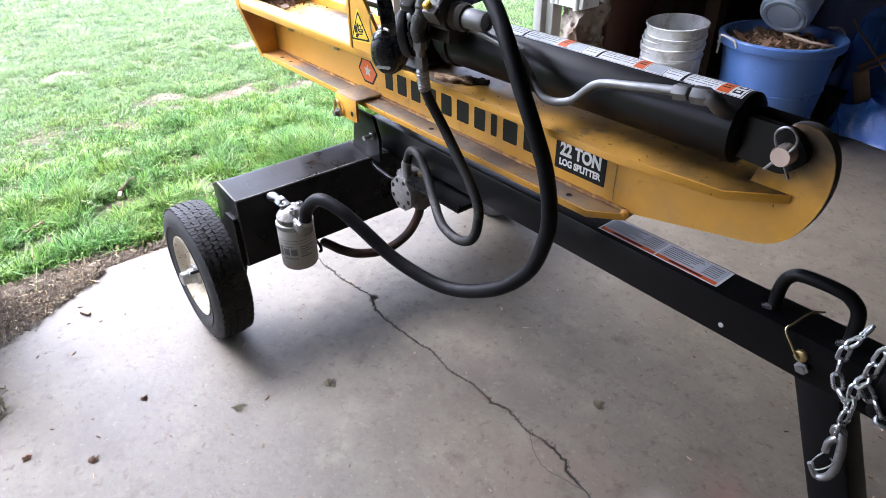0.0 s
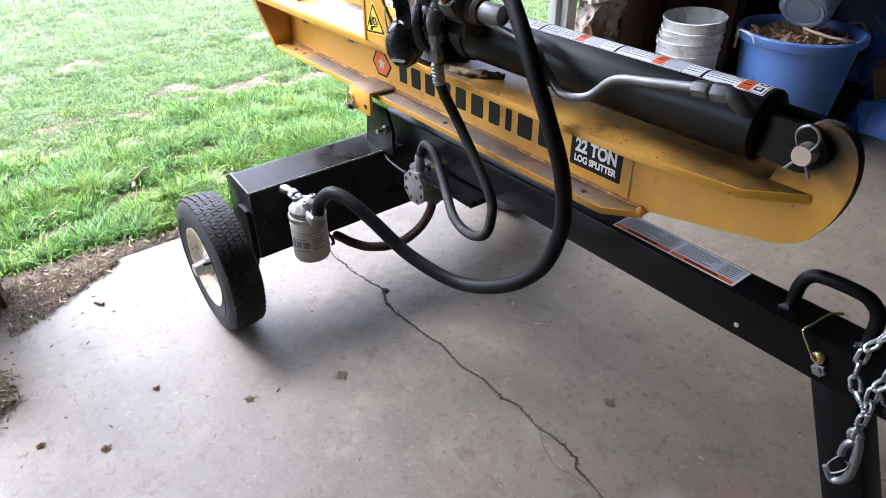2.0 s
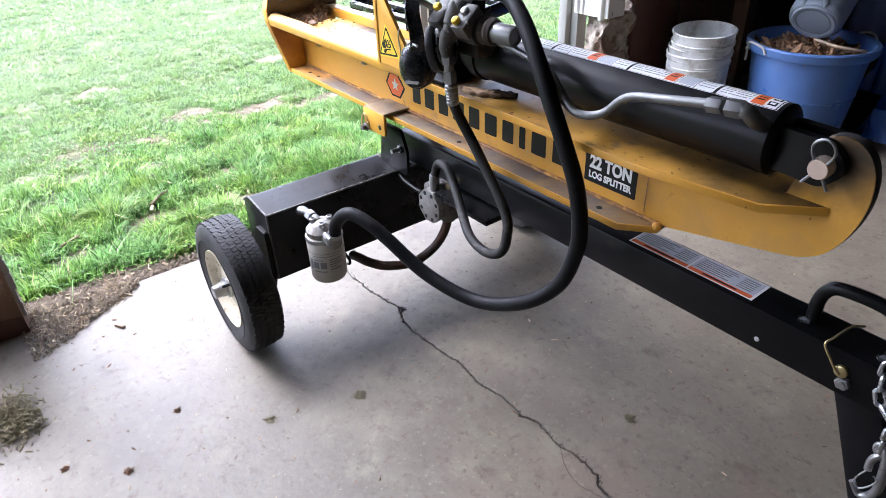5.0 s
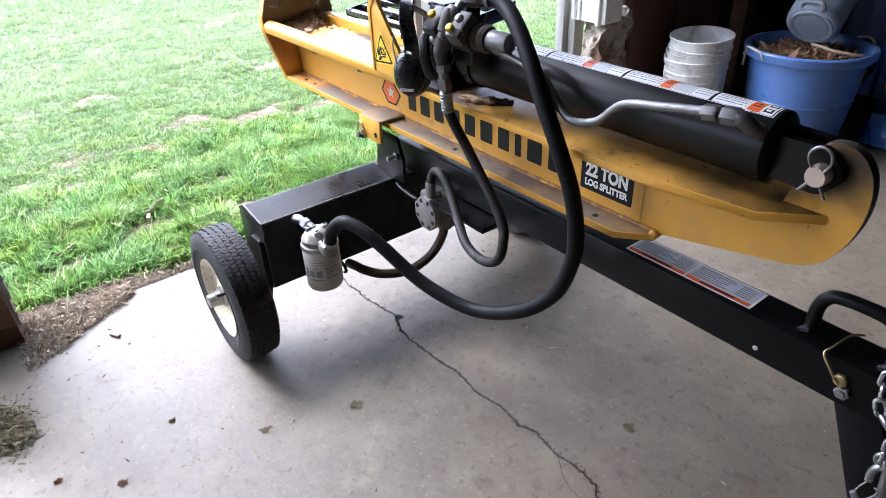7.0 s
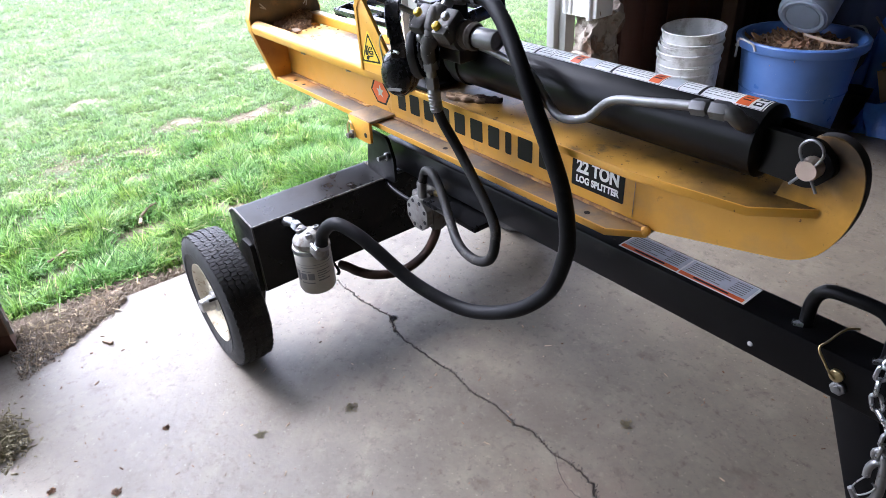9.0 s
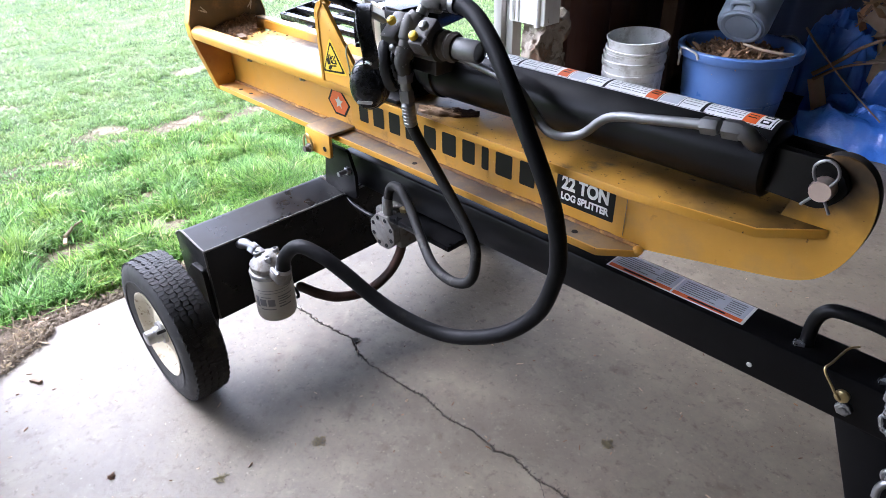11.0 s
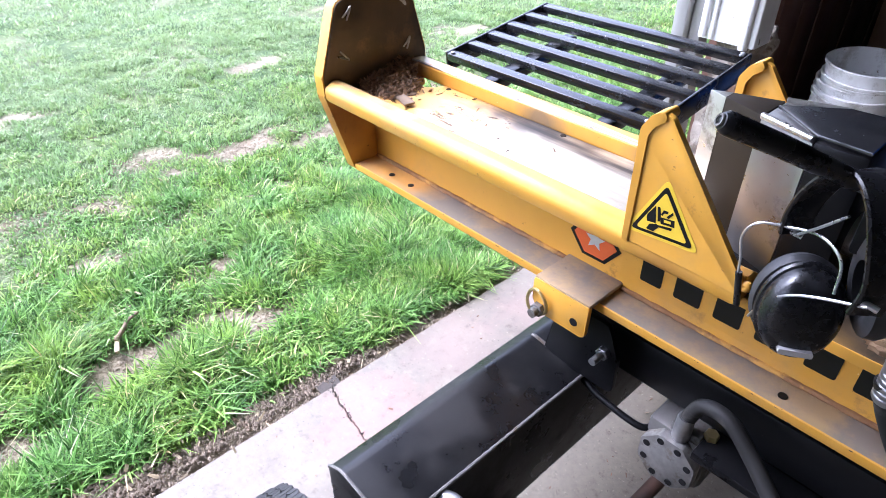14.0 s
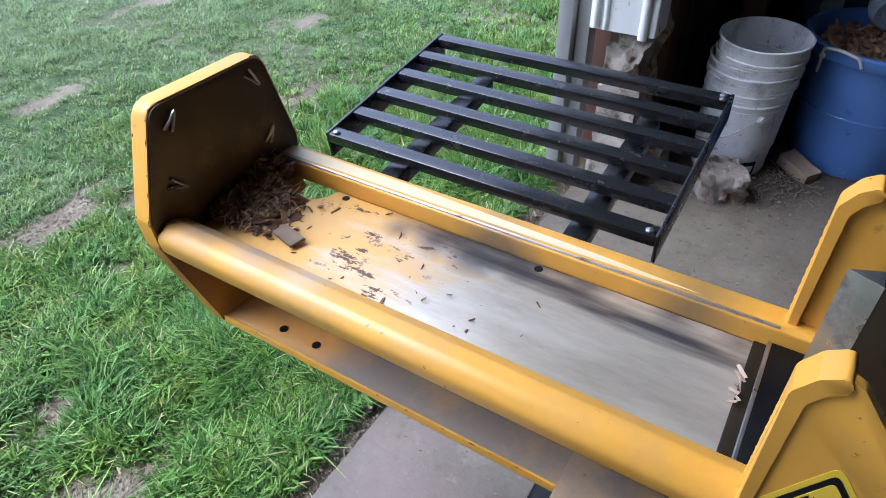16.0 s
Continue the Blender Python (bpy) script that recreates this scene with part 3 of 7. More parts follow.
def lathe(profile, p0, direction, bm=None, seg=32, m=None, closed=False):
    """Rings of (distance along the axis, radius) turned about the axis from p0; ends are capped when their radius is not 0."""
    bm = bm or bmesh.new()
    t = bmesh.new()
    p0, d = Vector(p0), Vector(direction).normalized()
    u, w = frame_of(d)
    rings = []
    for s, r in profile:
        rings.append([t.verts.new(p0 + d * s + (u * math.cos(a) + w * math.sin(a)) * max(r, 1e-5)) for a in (2 * math.pi * k / seg for k in range(seg))])
    for a, b in zip(rings, rings[1:] + (rings[:1] if closed else [])):
        for k in range(seg):
            t.faces.new((a[k], a[(k + 1) % seg], b[(k + 1) % seg], b[k]))
    if not closed:
        t.faces.new(rings[0][::-1])
        t.faces.new(rings[-1])
    return merge(bm, t, m)


def rod(p0, p1, r, bm=None, seg=16, rim=0.0):
    p0, p1 = Vector(p0), Vector(p1)
    n = (p1 - p0).length
    prof = [(0, r), (n, r)] if rim <= 0 else [(0, r - rim), (rim * 0.4, r - rim * 0.4), (rim, r), (n - rim, r), (n - rim * 0.4, r - rim * 0.4), (n, r - rim)]
    return lathe(prof, p0, p1 - p0, bm, seg)


def smooth_path(points, per=8):
    """A Catmull-Rom line through the points."""
    P = [Vector(p) for p in points]
    P = [2 * P[0] - P[1], *P, 2 * P[-1] - P[-2]]
    out = []
    for i in range(1, len(P) - 2):
        for k in range(per):
            t = k / per
            a, b, c, d = P[i - 1:i + 3]
            out.append(0.5 * (2 * b + (c - a) * t + (2 * a - 5 * b + 4 * c - d) * t * t + (3 * b - a - 3 * c + d) * t ** 3))
    out.append(P[-2])
    return out


def sweep(path, r, bm=None, seg=14, ends=True, closed=False, flat=1.0):
    """A tube along a line. r: a number, or a function of the share of the way."""
    bm = bm or bmesh.new()
    t = bmesh.new()
    n = len(path)
    u = None
    rings = []
    for i, p in enumerate(path):
        d = (path[(i + 1) % n] - path[i - 1]) if closed else (path[min(i + 1, n - 1)] - path[max(i - 1, 0)])
        d.normalize()
        u = frame_of(d)[0] if u is None else (u - d * u.dot(d)).normalized()
        w = d.cross(u)
        rr = r(i / (n - 1)) if callable(r) else r
        rings.append([t.verts.new(p + (u * math.cos(a) * flat + w * math.sin(a)) * rr) for a in (2 * math.pi * k / seg for k in range(seg))])
    for a, b in zip(rings, rings[1:] + (rings[:1] if closed else [])):
        for k in range(seg):
            t.faces.new((a[k], a[(k + 1) % seg], b[(k + 1) % seg], b[k]))
    if ends and not closed:
        t.faces.new(rings[0][::-1])
        t.faces.new(rings[-1])
    return merge(bm, t)


def sheet(points, axis="y", at=0.0, bm=None):
    """A flat printed patch: a thin polygon, 0.4 mm thick, facing the near side."""
    return prism(points, at, at - 0.0004, axis, 0, bm)


def letters(text, size, m, name, material, parent):
    """Raised printed words in the built-in font."""
    cu = bpy.data.curves.new(name, "FONT")
    cu.body, cu.size, cu.extrude, cu.align_x, cu.align_y = text, size, 0.0003, "CENTER", "CENTER"
    cu.offset = size * 0.042
    tmp = bpy.data.objects.new(name, cu)
    scene.collection.objects.link(tmp)
    me = bpy.data.meshes.new_from_object(tmp.evaluated_get(bpy.context.evaluated_depsgraph_get()))
    bpy.data.objects.remove(tmp)
    me.materials.clear()
    me.materials.append(material)
    ob = new(name, me)
    ob.parent = parent
    ob.matrix_basis = m
    return ob


def hexnut(p, d, r, h, bm=None):
    return lathe([(0, r), (h * 0.85, r), (h, r * 0.86)], p, d, bm, 6)


rng = random.Random(7)
nrg = np.random.default_rng(11)


# ---- the setting ----
X_EDGE = -0.585          # the slab's edge at the doorway
crack_line = [(-0.62, -0.198), (-0.577, -0.204), (-0.498, -0.22), (-0.454, -0.23), (-0.368, -0.237), (-0.27, -0.19), (-0.16, -0.167), (-0.03, -0.168), (0.119, -0.143), (0.197, -0.175), (0.27, -0.173), (0.39, -0.167), (0.464, -0.153), (0.555, -0.167),
              (0.626, -0.148), (0.702, -0.157), (0.748, -0.14), (0.832, -0.154), (0.886, -0.142), (0.946, -0.148), (0.971, -0.167), (1.03, -0.177), (1.2, -0.19), (1.5, -0.18), (2.4, -0.2), (3.4, -0.16), (4.6, -0.2)]


def slab():
    """The concrete slab in two pieces, parted by the crack."""
    xs, ys = [], []
    for (xa, ya), (xb, yb) in zip(crack_line, crack_line[1:]):
        n = max(2, int((xb - xa) / (0.0045 if xb < 1.7 else 0.06)))
        for k in range(n):
            u = k / n
            xs.append(xa + (xb - xa) * u)
            ys.append(ya + (yb - ya) * u + 0.006 * noise.noise((xs[-1] * 22, 3.1, 0)) + 0.006 * noise.noise((xs[-1] * 70, 8.1, 0)) + 0.0035 * noise.noise((xs[-1] * 170, 2.1, 0)))
    bm = bmesh.new()
    top, low = 0.0, -0.14
    for side, far in ((-1, -4.3), (1, 3.6)):
        rows = []
        for x, y in zip(xs, ys):
            gap = 0.0010 + (0.0036 if -0.1 < x < 1.15 else 0.001) * max(0, noise.noise((x * 9, side * 4.0, 1)) + 0.3) + 0.0045 * max(0, noise.noise((x * 55, side * 3.0, 2))) ** 1.3
            xe = x if x > X_EDGE else X_EDGE + 0.012 * noise.noise((0, y * 8, 5))
            rows.append([bm.verts.new((xe, y + side * gap, low)), bm.verts.new((xe, y + side * gap, top - 0.0015)), bm.verts.new((xe, y + side * (gap + 0.003), top)),
                         bm.verts.new((xe, far, top)), bm.verts.new((xe, far, low))])
        for a, b in zip(rows, rows[1:]):
            for k in range(4):
                bm.faces.new((a[k], a[k + 1], b[k + 1], b[k]))
        bm.faces.new(rows[0])
        bm.faces.new(rows[-1])
    bmesh.ops.remove_doubles(bm, verts=bm.verts, dist=0.0002)
    return bm


floor = tagged(part("floor", slab(), CONCRETE, smooth=0), "old stained concrete garage floor slab with a long crack, toned darker at the doorway", "floor", kind="structure")
# dirt packed in the crack, below the slab's face
bm = bmesh.new()
for (xa, ya), (xb, yb) in zip(crack_line[:-3], crack_line[1:]):
    v = [bm.verts.new((x, y + s * 0.03, -0.006)) for x, y, s in ((xa, ya, -1), (xb, yb, -1), (xb, yb, 1), (xa, ya, 1))]
    bm.faces.new(v)
part("crack_filling", bm, GROUT, floor, "dark dirt in the crack")
bm = bmesh.new()
side_crack = smooth_path([(0.838, -0.155, 0.0003), (0.882, -0.186, 0.0003), (0.933, -0.201, 0.0003), (0.983, -0.189, 0.0003), (1.025, -0.18, 0.0003)], 12)
rows = []
for k, p in enumerate(side_crack):
    w = 0.0005 + 0.0016 * max(0, noise.noise((k * 0.5, 4, 0)) + 0.2)
    dy = 0.004 * noise.noise((k * 0.45, 9, 0)) + 0.002 * noise.noise((k * 1.3, 7, 0))
    rows.append([bm.verts.new(p + Vector((0, dy + q * w, 0))) for q in (-1, 1)])
for a, b in zip(rows, rows[1:]):
    bm.faces.new((a[0], a[1], b[1], b[0]))
part("hairline_crack", bm, GROUT, floor, "thin branch of the crack")

# earth and lawn: one sheet to the horizon
bare = [(-1.03, -0.49, 0.25, 0.10), (-2.03, 0.25, 0.30, 0.10), (-0.95, -0.18, 0.11, 0.07), (-1.54, -0.46, 0.13, 0.08), (-0.76, 0.48, 0.13, 0.07), (-1.89, 0.65, 0.14, 0.08), (-1.63, 0.27, 0.12, 0.07), (-1.93, 1.54, 0.22, 0.12),
        (-2.02, -0.64, 0.18, 0.09), (-1.30, -0.21, 0.12, 0.07), (-1.39, -0.38, 0.13, 0.07), (-3.04, -0.4, 0.22, 0.08), (-0.93, -0.83, 0.13, 0.07), (-2.2, -0.04, 0.15, 0.08), (-1.92, -0.36, 0.13, 0.07), (-2.9, 0.9, 0.18, 0.08),
        (-3.32, 0.65, 0.18, 0.08), (-3.6, 2.0, 0.22, 0.10), (-0.8, 1.0, 0.12, 0.08), (-2.6, 2.2, 0.2, 0.12)]


def vnoise(x, y, s, seed):
    """Smooth value noise on arrays."""
    x, y = x * s, y * s
    xi, yi = np.floor(x).astype(np.int64), np.floor(y).astype(np.int64)
    fx, fy = x - xi, y - yi
    fx, fy = fx * fx * (3 - 2 * fx), fy * fy * (3 - 2 * fy)

    def h(a, b):
        n = (a * 374761393 + b * 668265263 + seed * 1442695041) & 0x7FFFFFFF
        n = ((n ^ (n >> 13)) * 1274126177) & 0x7FFFFFFF
        return ((n ^ (n >> 16)) & 0xFFFF) / 65535.0
    return (h(xi, yi) * (1 - fx) + h(xi + 1, yi) * fx) * (1 - fy) + (h(xi, yi + 1) * (1 - fx) + h(xi + 1, yi + 1) * fx) * fy


def cover(x, y):
    """Share of the soil that grass covers."""
    c = np.where(x < -1.9, 0.85, 0.62) + 0.9 * (0.6 * vnoise(x, y, 1.7, 1) + 0.4 * vnoise(x, y, 5.0, 2) - 0.30)
    for bx, by, ry, rx in bare:
        u, v = x - bx, y - by
        d = (u / rx) ** 2 + (v / ry) ** 2 + 2.4 * (vnoise(x, y, 8.0, 3) - 0.42)
        c = np.minimum(c, np.clip(d * 0.75 - 0.12 + 0.7 * (vnoise(x, y, 21.0, 6) - 0.4), 0.06, 2))
    edge = X_EDGE - 0.022 - 0.055 * vnoise(x * 0, y, 5.0, 4) - 0.03 * vnoise(x * 0, y, 16.0, 5) - 0.09 * np.clip((-0.62 - y) * 2.2, 0, 1)
    c = np.minimum(c, np.clip((edge - x) * 22, 0, 2))
    return np.clip(c, 0, 1)


def height(x, y):
    h = -0.025 + 0.03 * (vnoise(x, y, 1.1, 7) - 0.5) + 0.014 * (vnoise(x, y, 6.0, 8) - 0.5)
    return np.where(x > X_EDGE + 0.02, -0.2, h)


gx = np.concatenate([-np.geomspace(400, 6.2, 26), np.linspace(-6, -0.55, 150), np.linspace(-0.5, 6, 12), np.geomspace(7, 400, 14)])
gy = np.concatenate([-np.geomspace(400, 4.2, 22), np.linspace(-4, 6, 170), np.geomspace(6.3, 400, 22)])
GX, GY = np.meshgrid(gx, gy, indexing="ij")
GZ = height(GX, GY)
nx, ny = GX.shape
me = bpy.data.meshes.new("ground")
idx = np.arange(nx * ny).reshape(nx, ny)
quads = np.stack([idx[:-1, :-1], idx[1:, :-1], idx[1:, 1:], idx[:-1, 1:]], -1).reshape(-1, 4)
me.from_pydata(np.stack([GX, GY, GZ], -1).reshape(-1, 3).tolist(), [], quads.tolist())
att = me.attributes.new("cover", "FLOAT", "POINT")
att.data.foreach_set("value", np.clip(cover(GX, GY) * 1.15 - 0.1, 0, 1).ravel())
me.polygons.foreach_set("use_smooth", [True] * len(me.polygons))
me.materials.append(SOIL)
tagged(new("ground", me), "lawn soil with worn bare patches beside the slab", "ground", kind="structure")


def blades(name, n, u0, u1, length, segs, label, per_tuft=1):
    """Grass blades as bent strips in tufts, strewn ever wider with distance from the doorway."""
    nt = n // per_tuft
    r = 0.8 * (np.exp(nrg.uniform(u0, u1, nt)) - 1)
    th = nrg.uniform(-np.pi / 2, np.pi / 2, nt)
    x, y = -0.6 - r * np.cos(th), 0.3 + r * np.sin(th)
    clump = 0.6 * vnoise(x, y, 5.5, 21) + 0.4 * vnoise(x, y, 13.0, 23)
    keep = nrg.random(nt) < np.clip(cover(x, y) * (0.30 + 1.25 * clump), 0.0, 1)
    x, y, r, clump = x[keep], y[keep], r[keep], clump[keep]
    nt = len(x)
    tall = 0.55 + 0.9 * nrg.random(nt)
    lush = np.clip(1.9 - (X_EDGE - x) * 0.95 + 1.3 * (vnoise(x, y, 2.2, 31) - 0.5), 0.42, 1.25)
    x, y, r, clump, tall, lush = (np.repeat(q, per_tuft) for q in (x, y, r, clump, tall, lush))
    n = len(x)
    spread = (0.016 if per_tuft > 1 else 0.0) * np.maximum(1, r / 2.5)
    ox, oy = nrg.normal(0, 1, n), nrg.normal(0, 1, n)
    x, y = x + ox * spread, y + oy * spread
    c = cover(x, y)
    keep = c > 0.10
    x, y, r, clump, tall, lush, ox, oy, c = (q[keep] for q in (x, y, r, clump, tall, lush, ox, oy, c))
    n = len(x)
    z = height(x, y)
    width = np.where(r < 2.2, 0.0052, 0.0044) * np.maximum(1, r / 2.0)
    L = length * np.clip(r / 7, 1, 2.5) * (0.5 + 0.6 * nrg.random(n)) * (0.45 + 0.55 * c) * (0.35 + 1.35 * clump) * tall * lush
    comb = 3 * np.pi * vnoise(x, y, 2.6, 22)
    a = np.where(nrg.random(n) < 0.28, comb + nrg.normal(0, 0.5, n), np.arctan2(oy, ox) + nrg.normal(0, 0.7, n))
    lean = np.abs(nrg.normal(0.35, 0.3, n)) + 0.28 * np.hypot(ox, oy)
    w = width * (0.6 + 0.8 * nrg.random(n))
    dx, dy = np.cos(a), np.sin(a)
    sx, sy = -dy * w / 2, dx * w / 2
    pts, faces = [], []
    levels = [0.0, 0.5] if segs == 2 else [0.0]
    V = []
    for t in levels:
        off, up, ww = L * lean * t * t, L * t * (1 - 0.25 * lean * t), 1 - 0.25 * t
        V.append(np.stack([x + dx * off - sx * ww, y + dy * off - sy * ww, z + up], -1))
        V.append(np.stack([x + dx * off + sx * ww, y + dy * off + sy * ww, z + up], -1))
    V.append(np.stack([x + dx * L * lean, y + dy * L * lean, z + L * np.clip(1 - 0.35 * lean, 0.25, 1)], -1))
    k = len(V)
    co = np.stack(V, 1).reshape(-1, 3)
    base = np.arange(n)[:, None] * k
    me = bpy.data.meshes.new(name)
    me.vertices.add(n * k)
    me.vertices.foreach_set("co", co.ravel())
    if segs == 2:
        tri = np.concatenate([base + [[0, 1, 3]], base + [[0, 3, 2]], base + [[2, 3, 4]]], 1).reshape(-1, 3)
    else:
        tri = base + np.array([[0, 1, 2]])
    me.loops.add(tri.size)
    me.loops.foreach_set("vertex_index", tri.ravel().astype(np.int32))
    me.polygons.add(len(tri))
    me.polygons.foreach_set("loop_start", np.arange(0, tri.size, 3, dtype=np.int32))
    me.polygons.foreach_set("use_smooth", np.ones(len(tri), bool))
    me.update(calc_edges=True)
    me.materials.append(GRASS)
    return tagged(new(name, me), label, "grass", kind="stuff")


blades("grass", 430000, 0.0, 1.6, 0.060, 2, "lush uneven green lawn grass in tufts beside the slab", 16)
blades("grass", 300000, 1.5, 2.6, 0.070, 1, "short green lawn grass with dry patches", 10)
blades("grass", 190000, 2.6, 4.2, 0.060, 1, "distant green lawn grass", 4)

# crumbled earth in the worn patches
rnd = random.Random(77)
bm = bmesh.new()
for bx, by, ry, rx in bare:
    if bx < -2.3:
        continue
    for _ in range(int(5200 * ry * rx / 0.02 * 0.25) + 60):
        px, py = rnd.gauss(bx, rx * 0.75), rnd.gauss(by, ry * 0.75)
        if px > X_EDGE - 0.02:
            continue
        hz = float(height(np.array([px]), np.array([py]))[0])
        q = rnd.uniform(0.002, 0.008)
        vs = [bm.verts.new((px + q * math.cos(a) * rnd.uniform(0.5, 1.4), py + q * math.sin(a) * rnd.uniform(0.5, 1.4), hz - 0.001)) for a in (0.3, 2.2, 4.4)]
        top = bm.verts.new((px, py, hz + q * rnd.uniform(0.25, 0.8)))
        for k in range(3):
            bm.faces.new((vs[k], vs[(k + 1) % 3], top))
tagged(part("earth_crumbs", bm, SOIL, smooth=0), "crumbled dry earth in the worn patches of the lawn", "soil", kind="stuff")

# walls of the garage round the doorway, seen and unseen
W0, W1 = -0.68, -0.43


def wall_with_boards(x0, x1, y0, y1, z0, z1, n, along, bm=None):
    """A wall of upright boards with small gaps."""
    bm = bm or bmesh.new()
    for k in range(n):
        a, b = k / n, (k + 1) / n
        if along == "y":
            box(x0, x1 - 0.004 * (k % 2), y0 + (y1 - y0) * a + 0.002, y0 + (y1 - y0) * b - 0.002, z0, z1, 0.002, bm)
        else:
            box(x0 + (x1 - x0) * a + 0.002, x0 + (x1 - x0) * b - 0.002, y0 + 0.004 * (k % 2), y1, z0, z1, 0.002, bm)
    return bm


structure("wall_front", wall_with_boards(W0 + 0.02, W1, 1.62, 3.6, 0, 2.6, 11, "y"), BROWNWALL, "dark red-brown board wall beside the doorway", "wall")
# unseen lintels and an added second opening, sized to let daylight reach indoors
structure("unseen_lintel", box(W0 + 0.02, W1, -1.08, 1.62, 2.35, 2.6, 0.004), BROWNWALL, "unseen lintel over the doorway, its height set to admit daylight", "wall")
structure("wall_front", box(W0 + 0.02, W1, -4.3, -3.9, 0, 2.6, 0.004), BROWNWALL, "unseen wall end beside a second opening added for daylight", "wall")
structure("unseen_lintel", box(W0 + 0.02, W1, -3.9, -1.38, 2.35, 2.6, 0.004), BROWNWALL, "unseen lintel over a second opening added for daylight", "wall")
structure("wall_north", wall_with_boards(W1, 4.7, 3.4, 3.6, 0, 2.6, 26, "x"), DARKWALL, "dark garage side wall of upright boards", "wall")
# never in view: these close the room and tune its bounced light
structure("unseen_wall_south", box(W1, 4.7, -4.5, -4.3, -0.1, 2.6, 0.004), UNSEENWALL, "unseen garage side wall, its tone set for bounce light", "wall")
structure("unseen_wall_back", box(4.6, 4.8, -4.5, 3.6, -0.1, 2.6, 0.004), UNSEENWALL, "unseen garage back wall, its tone set for bounce light", "wall")
structure("ceiling", box(W0 - 0.3, 4.8, -4.5, 3.6, 2.6, 2.75, 0.004), UNSEENCEILING, "unseen garage ceiling, its tone set for bounce light", "ceiling")
def rough_block(sx, sy, sz, seed, amount=0.02, cuts=7):
    bm = bmesh.new()
    vs = bmesh.ops.create_cube(bm, size=1)["verts"]
    for v in vs:
        v.co = Vector((v.co.x * sx, v.co.y * sy, (v.co.z + 0.5) * sz))
    bmesh.ops.subdivide_edges(bm, edges=bm.edges[:], cuts=cuts, use_grid_fill=True)
    for v in bm.verts:
        n = noise.noise_vector(v.co * 9 + Vector((seed, 0, 0))) * amount + noise.noise_vector(v.co * 28 + Vector((0, seed, 0))) * amount * 0.45
        v.co += Vector((n.x, n.y, n.z if v.co.z > 0.01 else 0))
    return bm


rr = random.Random(15)
outline = [(-0.65, -1.38), (-0.537, -1.38)] + [(-0.537 + rr.uniform(-0.006, 0.006), -1.36 + 0.26 * k / 9) for k in range(10)] + [(-0.56, -1.088), (-0.60, -1.094), (-0.65, -1.090)]
pier = structure("wall_pier", prism(outline, 0.012, 2.6, "z", 0.003), PIERRED, "weathered brown timber pier with a chipped pale edge at the doorway", "wall")
edge = bmesh.new()
for k in range(12):
    z0 = 0.05 + 0.05 * k if k < 11 else 0.60
    merge(edge, rough_block(rr.uniform(0.010, 0.022), rr.uniform(0.012, 0.022), 0.055 if k < 11 else 1.9, 4.4 + k, 0.007, 6), pose(-0.545 + rr.uniform(-0.003, 0.003), -1.096, z0))
part("chipped_edge", edge, GREYWOOD, pier, "chipped pale edge", smooth=25)
part("pier_foot", rough_block(0.13, 0.27, 0.06, 2.4, 0.012, 8), BROWNWALL, pier, "dark rotten foot of the pier", m=pose(-0.59, -1.235, 0.0))


# right-hand jamb: frame board, casing that stops above a crumbling stone footing
jamb = thing("door_frame_1", "old white-painted door jamb over a crumbling stone footing", "door frame", (0, 0, 0), kind="structure")
part("frame_board", box(-0.700, -0.652, 1.395, 1.455, -0.02, 2.35, 0.004), GREYWOOD, jamb, "weathered grey frame board")
part("stop_board", box(-0.648, -0.606, 1.425, 1.49, -0.02, 2.35, 0.003), GREYWOOD, jamb)
part("casing", prism(rounded([(-0.595, 1.385), (-0.395, 1.385), (-0.395, 1.50), (-0.595, 1.50)], 0.006), 0.552, 2.35, "z", 0.004), WHITEWOOD, jamb, "peeling white casing, broken off at its foot")
part("casing_bead", rod((-0.575, 1.382, 0.560), (-0.575, 1.382, 2.35), 0.012), WHITEWOOD, jamb)
part("casing_bead", rod((-0.545, 1.384, 0.555), (-0.545, 1.384, 2.35), 0.008), WHITEWOOD, jamb)
part("casing_bead", rod((-0.43, 1.382, 0.545), (-0.43, 1.382, 2.35), 0.014), WHITEWOOD, jamb)
part("footing", rough_block(0.130, 0.17, 0.21, 3.0, 0.034, 16), ROUGHSTONE, jamb, "crumbling pale stone footing", m=pose(-0.480, 1.500, 0.375))
part("footing_block", rough_block(0.125, 0.20, 0.385, 5.0, 0.018, 14), ROUGHSTONE, jamb, "pale limewashed footing block", m=pose(-0.480, 1.490, 0))
part("footing_rubble", rough_block(0.09, 0.10, 0.12, 8.0, 0.025, 9), ROUGHSTONE, jamb, m=pose(-0.385, 1.60, 0))
part("backing", box(W0 + 0.03, -0.46, 1.60, 1.62, 0.0, 2.6, 0.004), BROWNWALL, jamb)


# ---- the log splitter ----
splitter = thing("log_splitter", "yellow and black towable hydraulic log splitter standing on a concrete floor", "log splitter")

# beam: web with a rounded nose, two flanges
nose = [(1.12, 0.642), (1.172, 0.655), (1.209, 0.680), (1.234, 0.725), (1.245, 0.775), (1.241, 0.822), (1.224, 0.853), (1.197, 0.868), (1.168, 0.863), (1.150, 0.842), (1.141, 0.805)]
nose = [(p.x, p.y) for p in smooth_path([Vector((a, b, 0)) for a, b in nose], 4)]
web = [(-0.575, 0.60), (0.905, 0.60), (0.93, 0.603), *nose, (1.13, 0.755), (1.12, 0.75), (-0.575, 0.75)]
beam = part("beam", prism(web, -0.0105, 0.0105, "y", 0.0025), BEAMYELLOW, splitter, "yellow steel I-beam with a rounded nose")
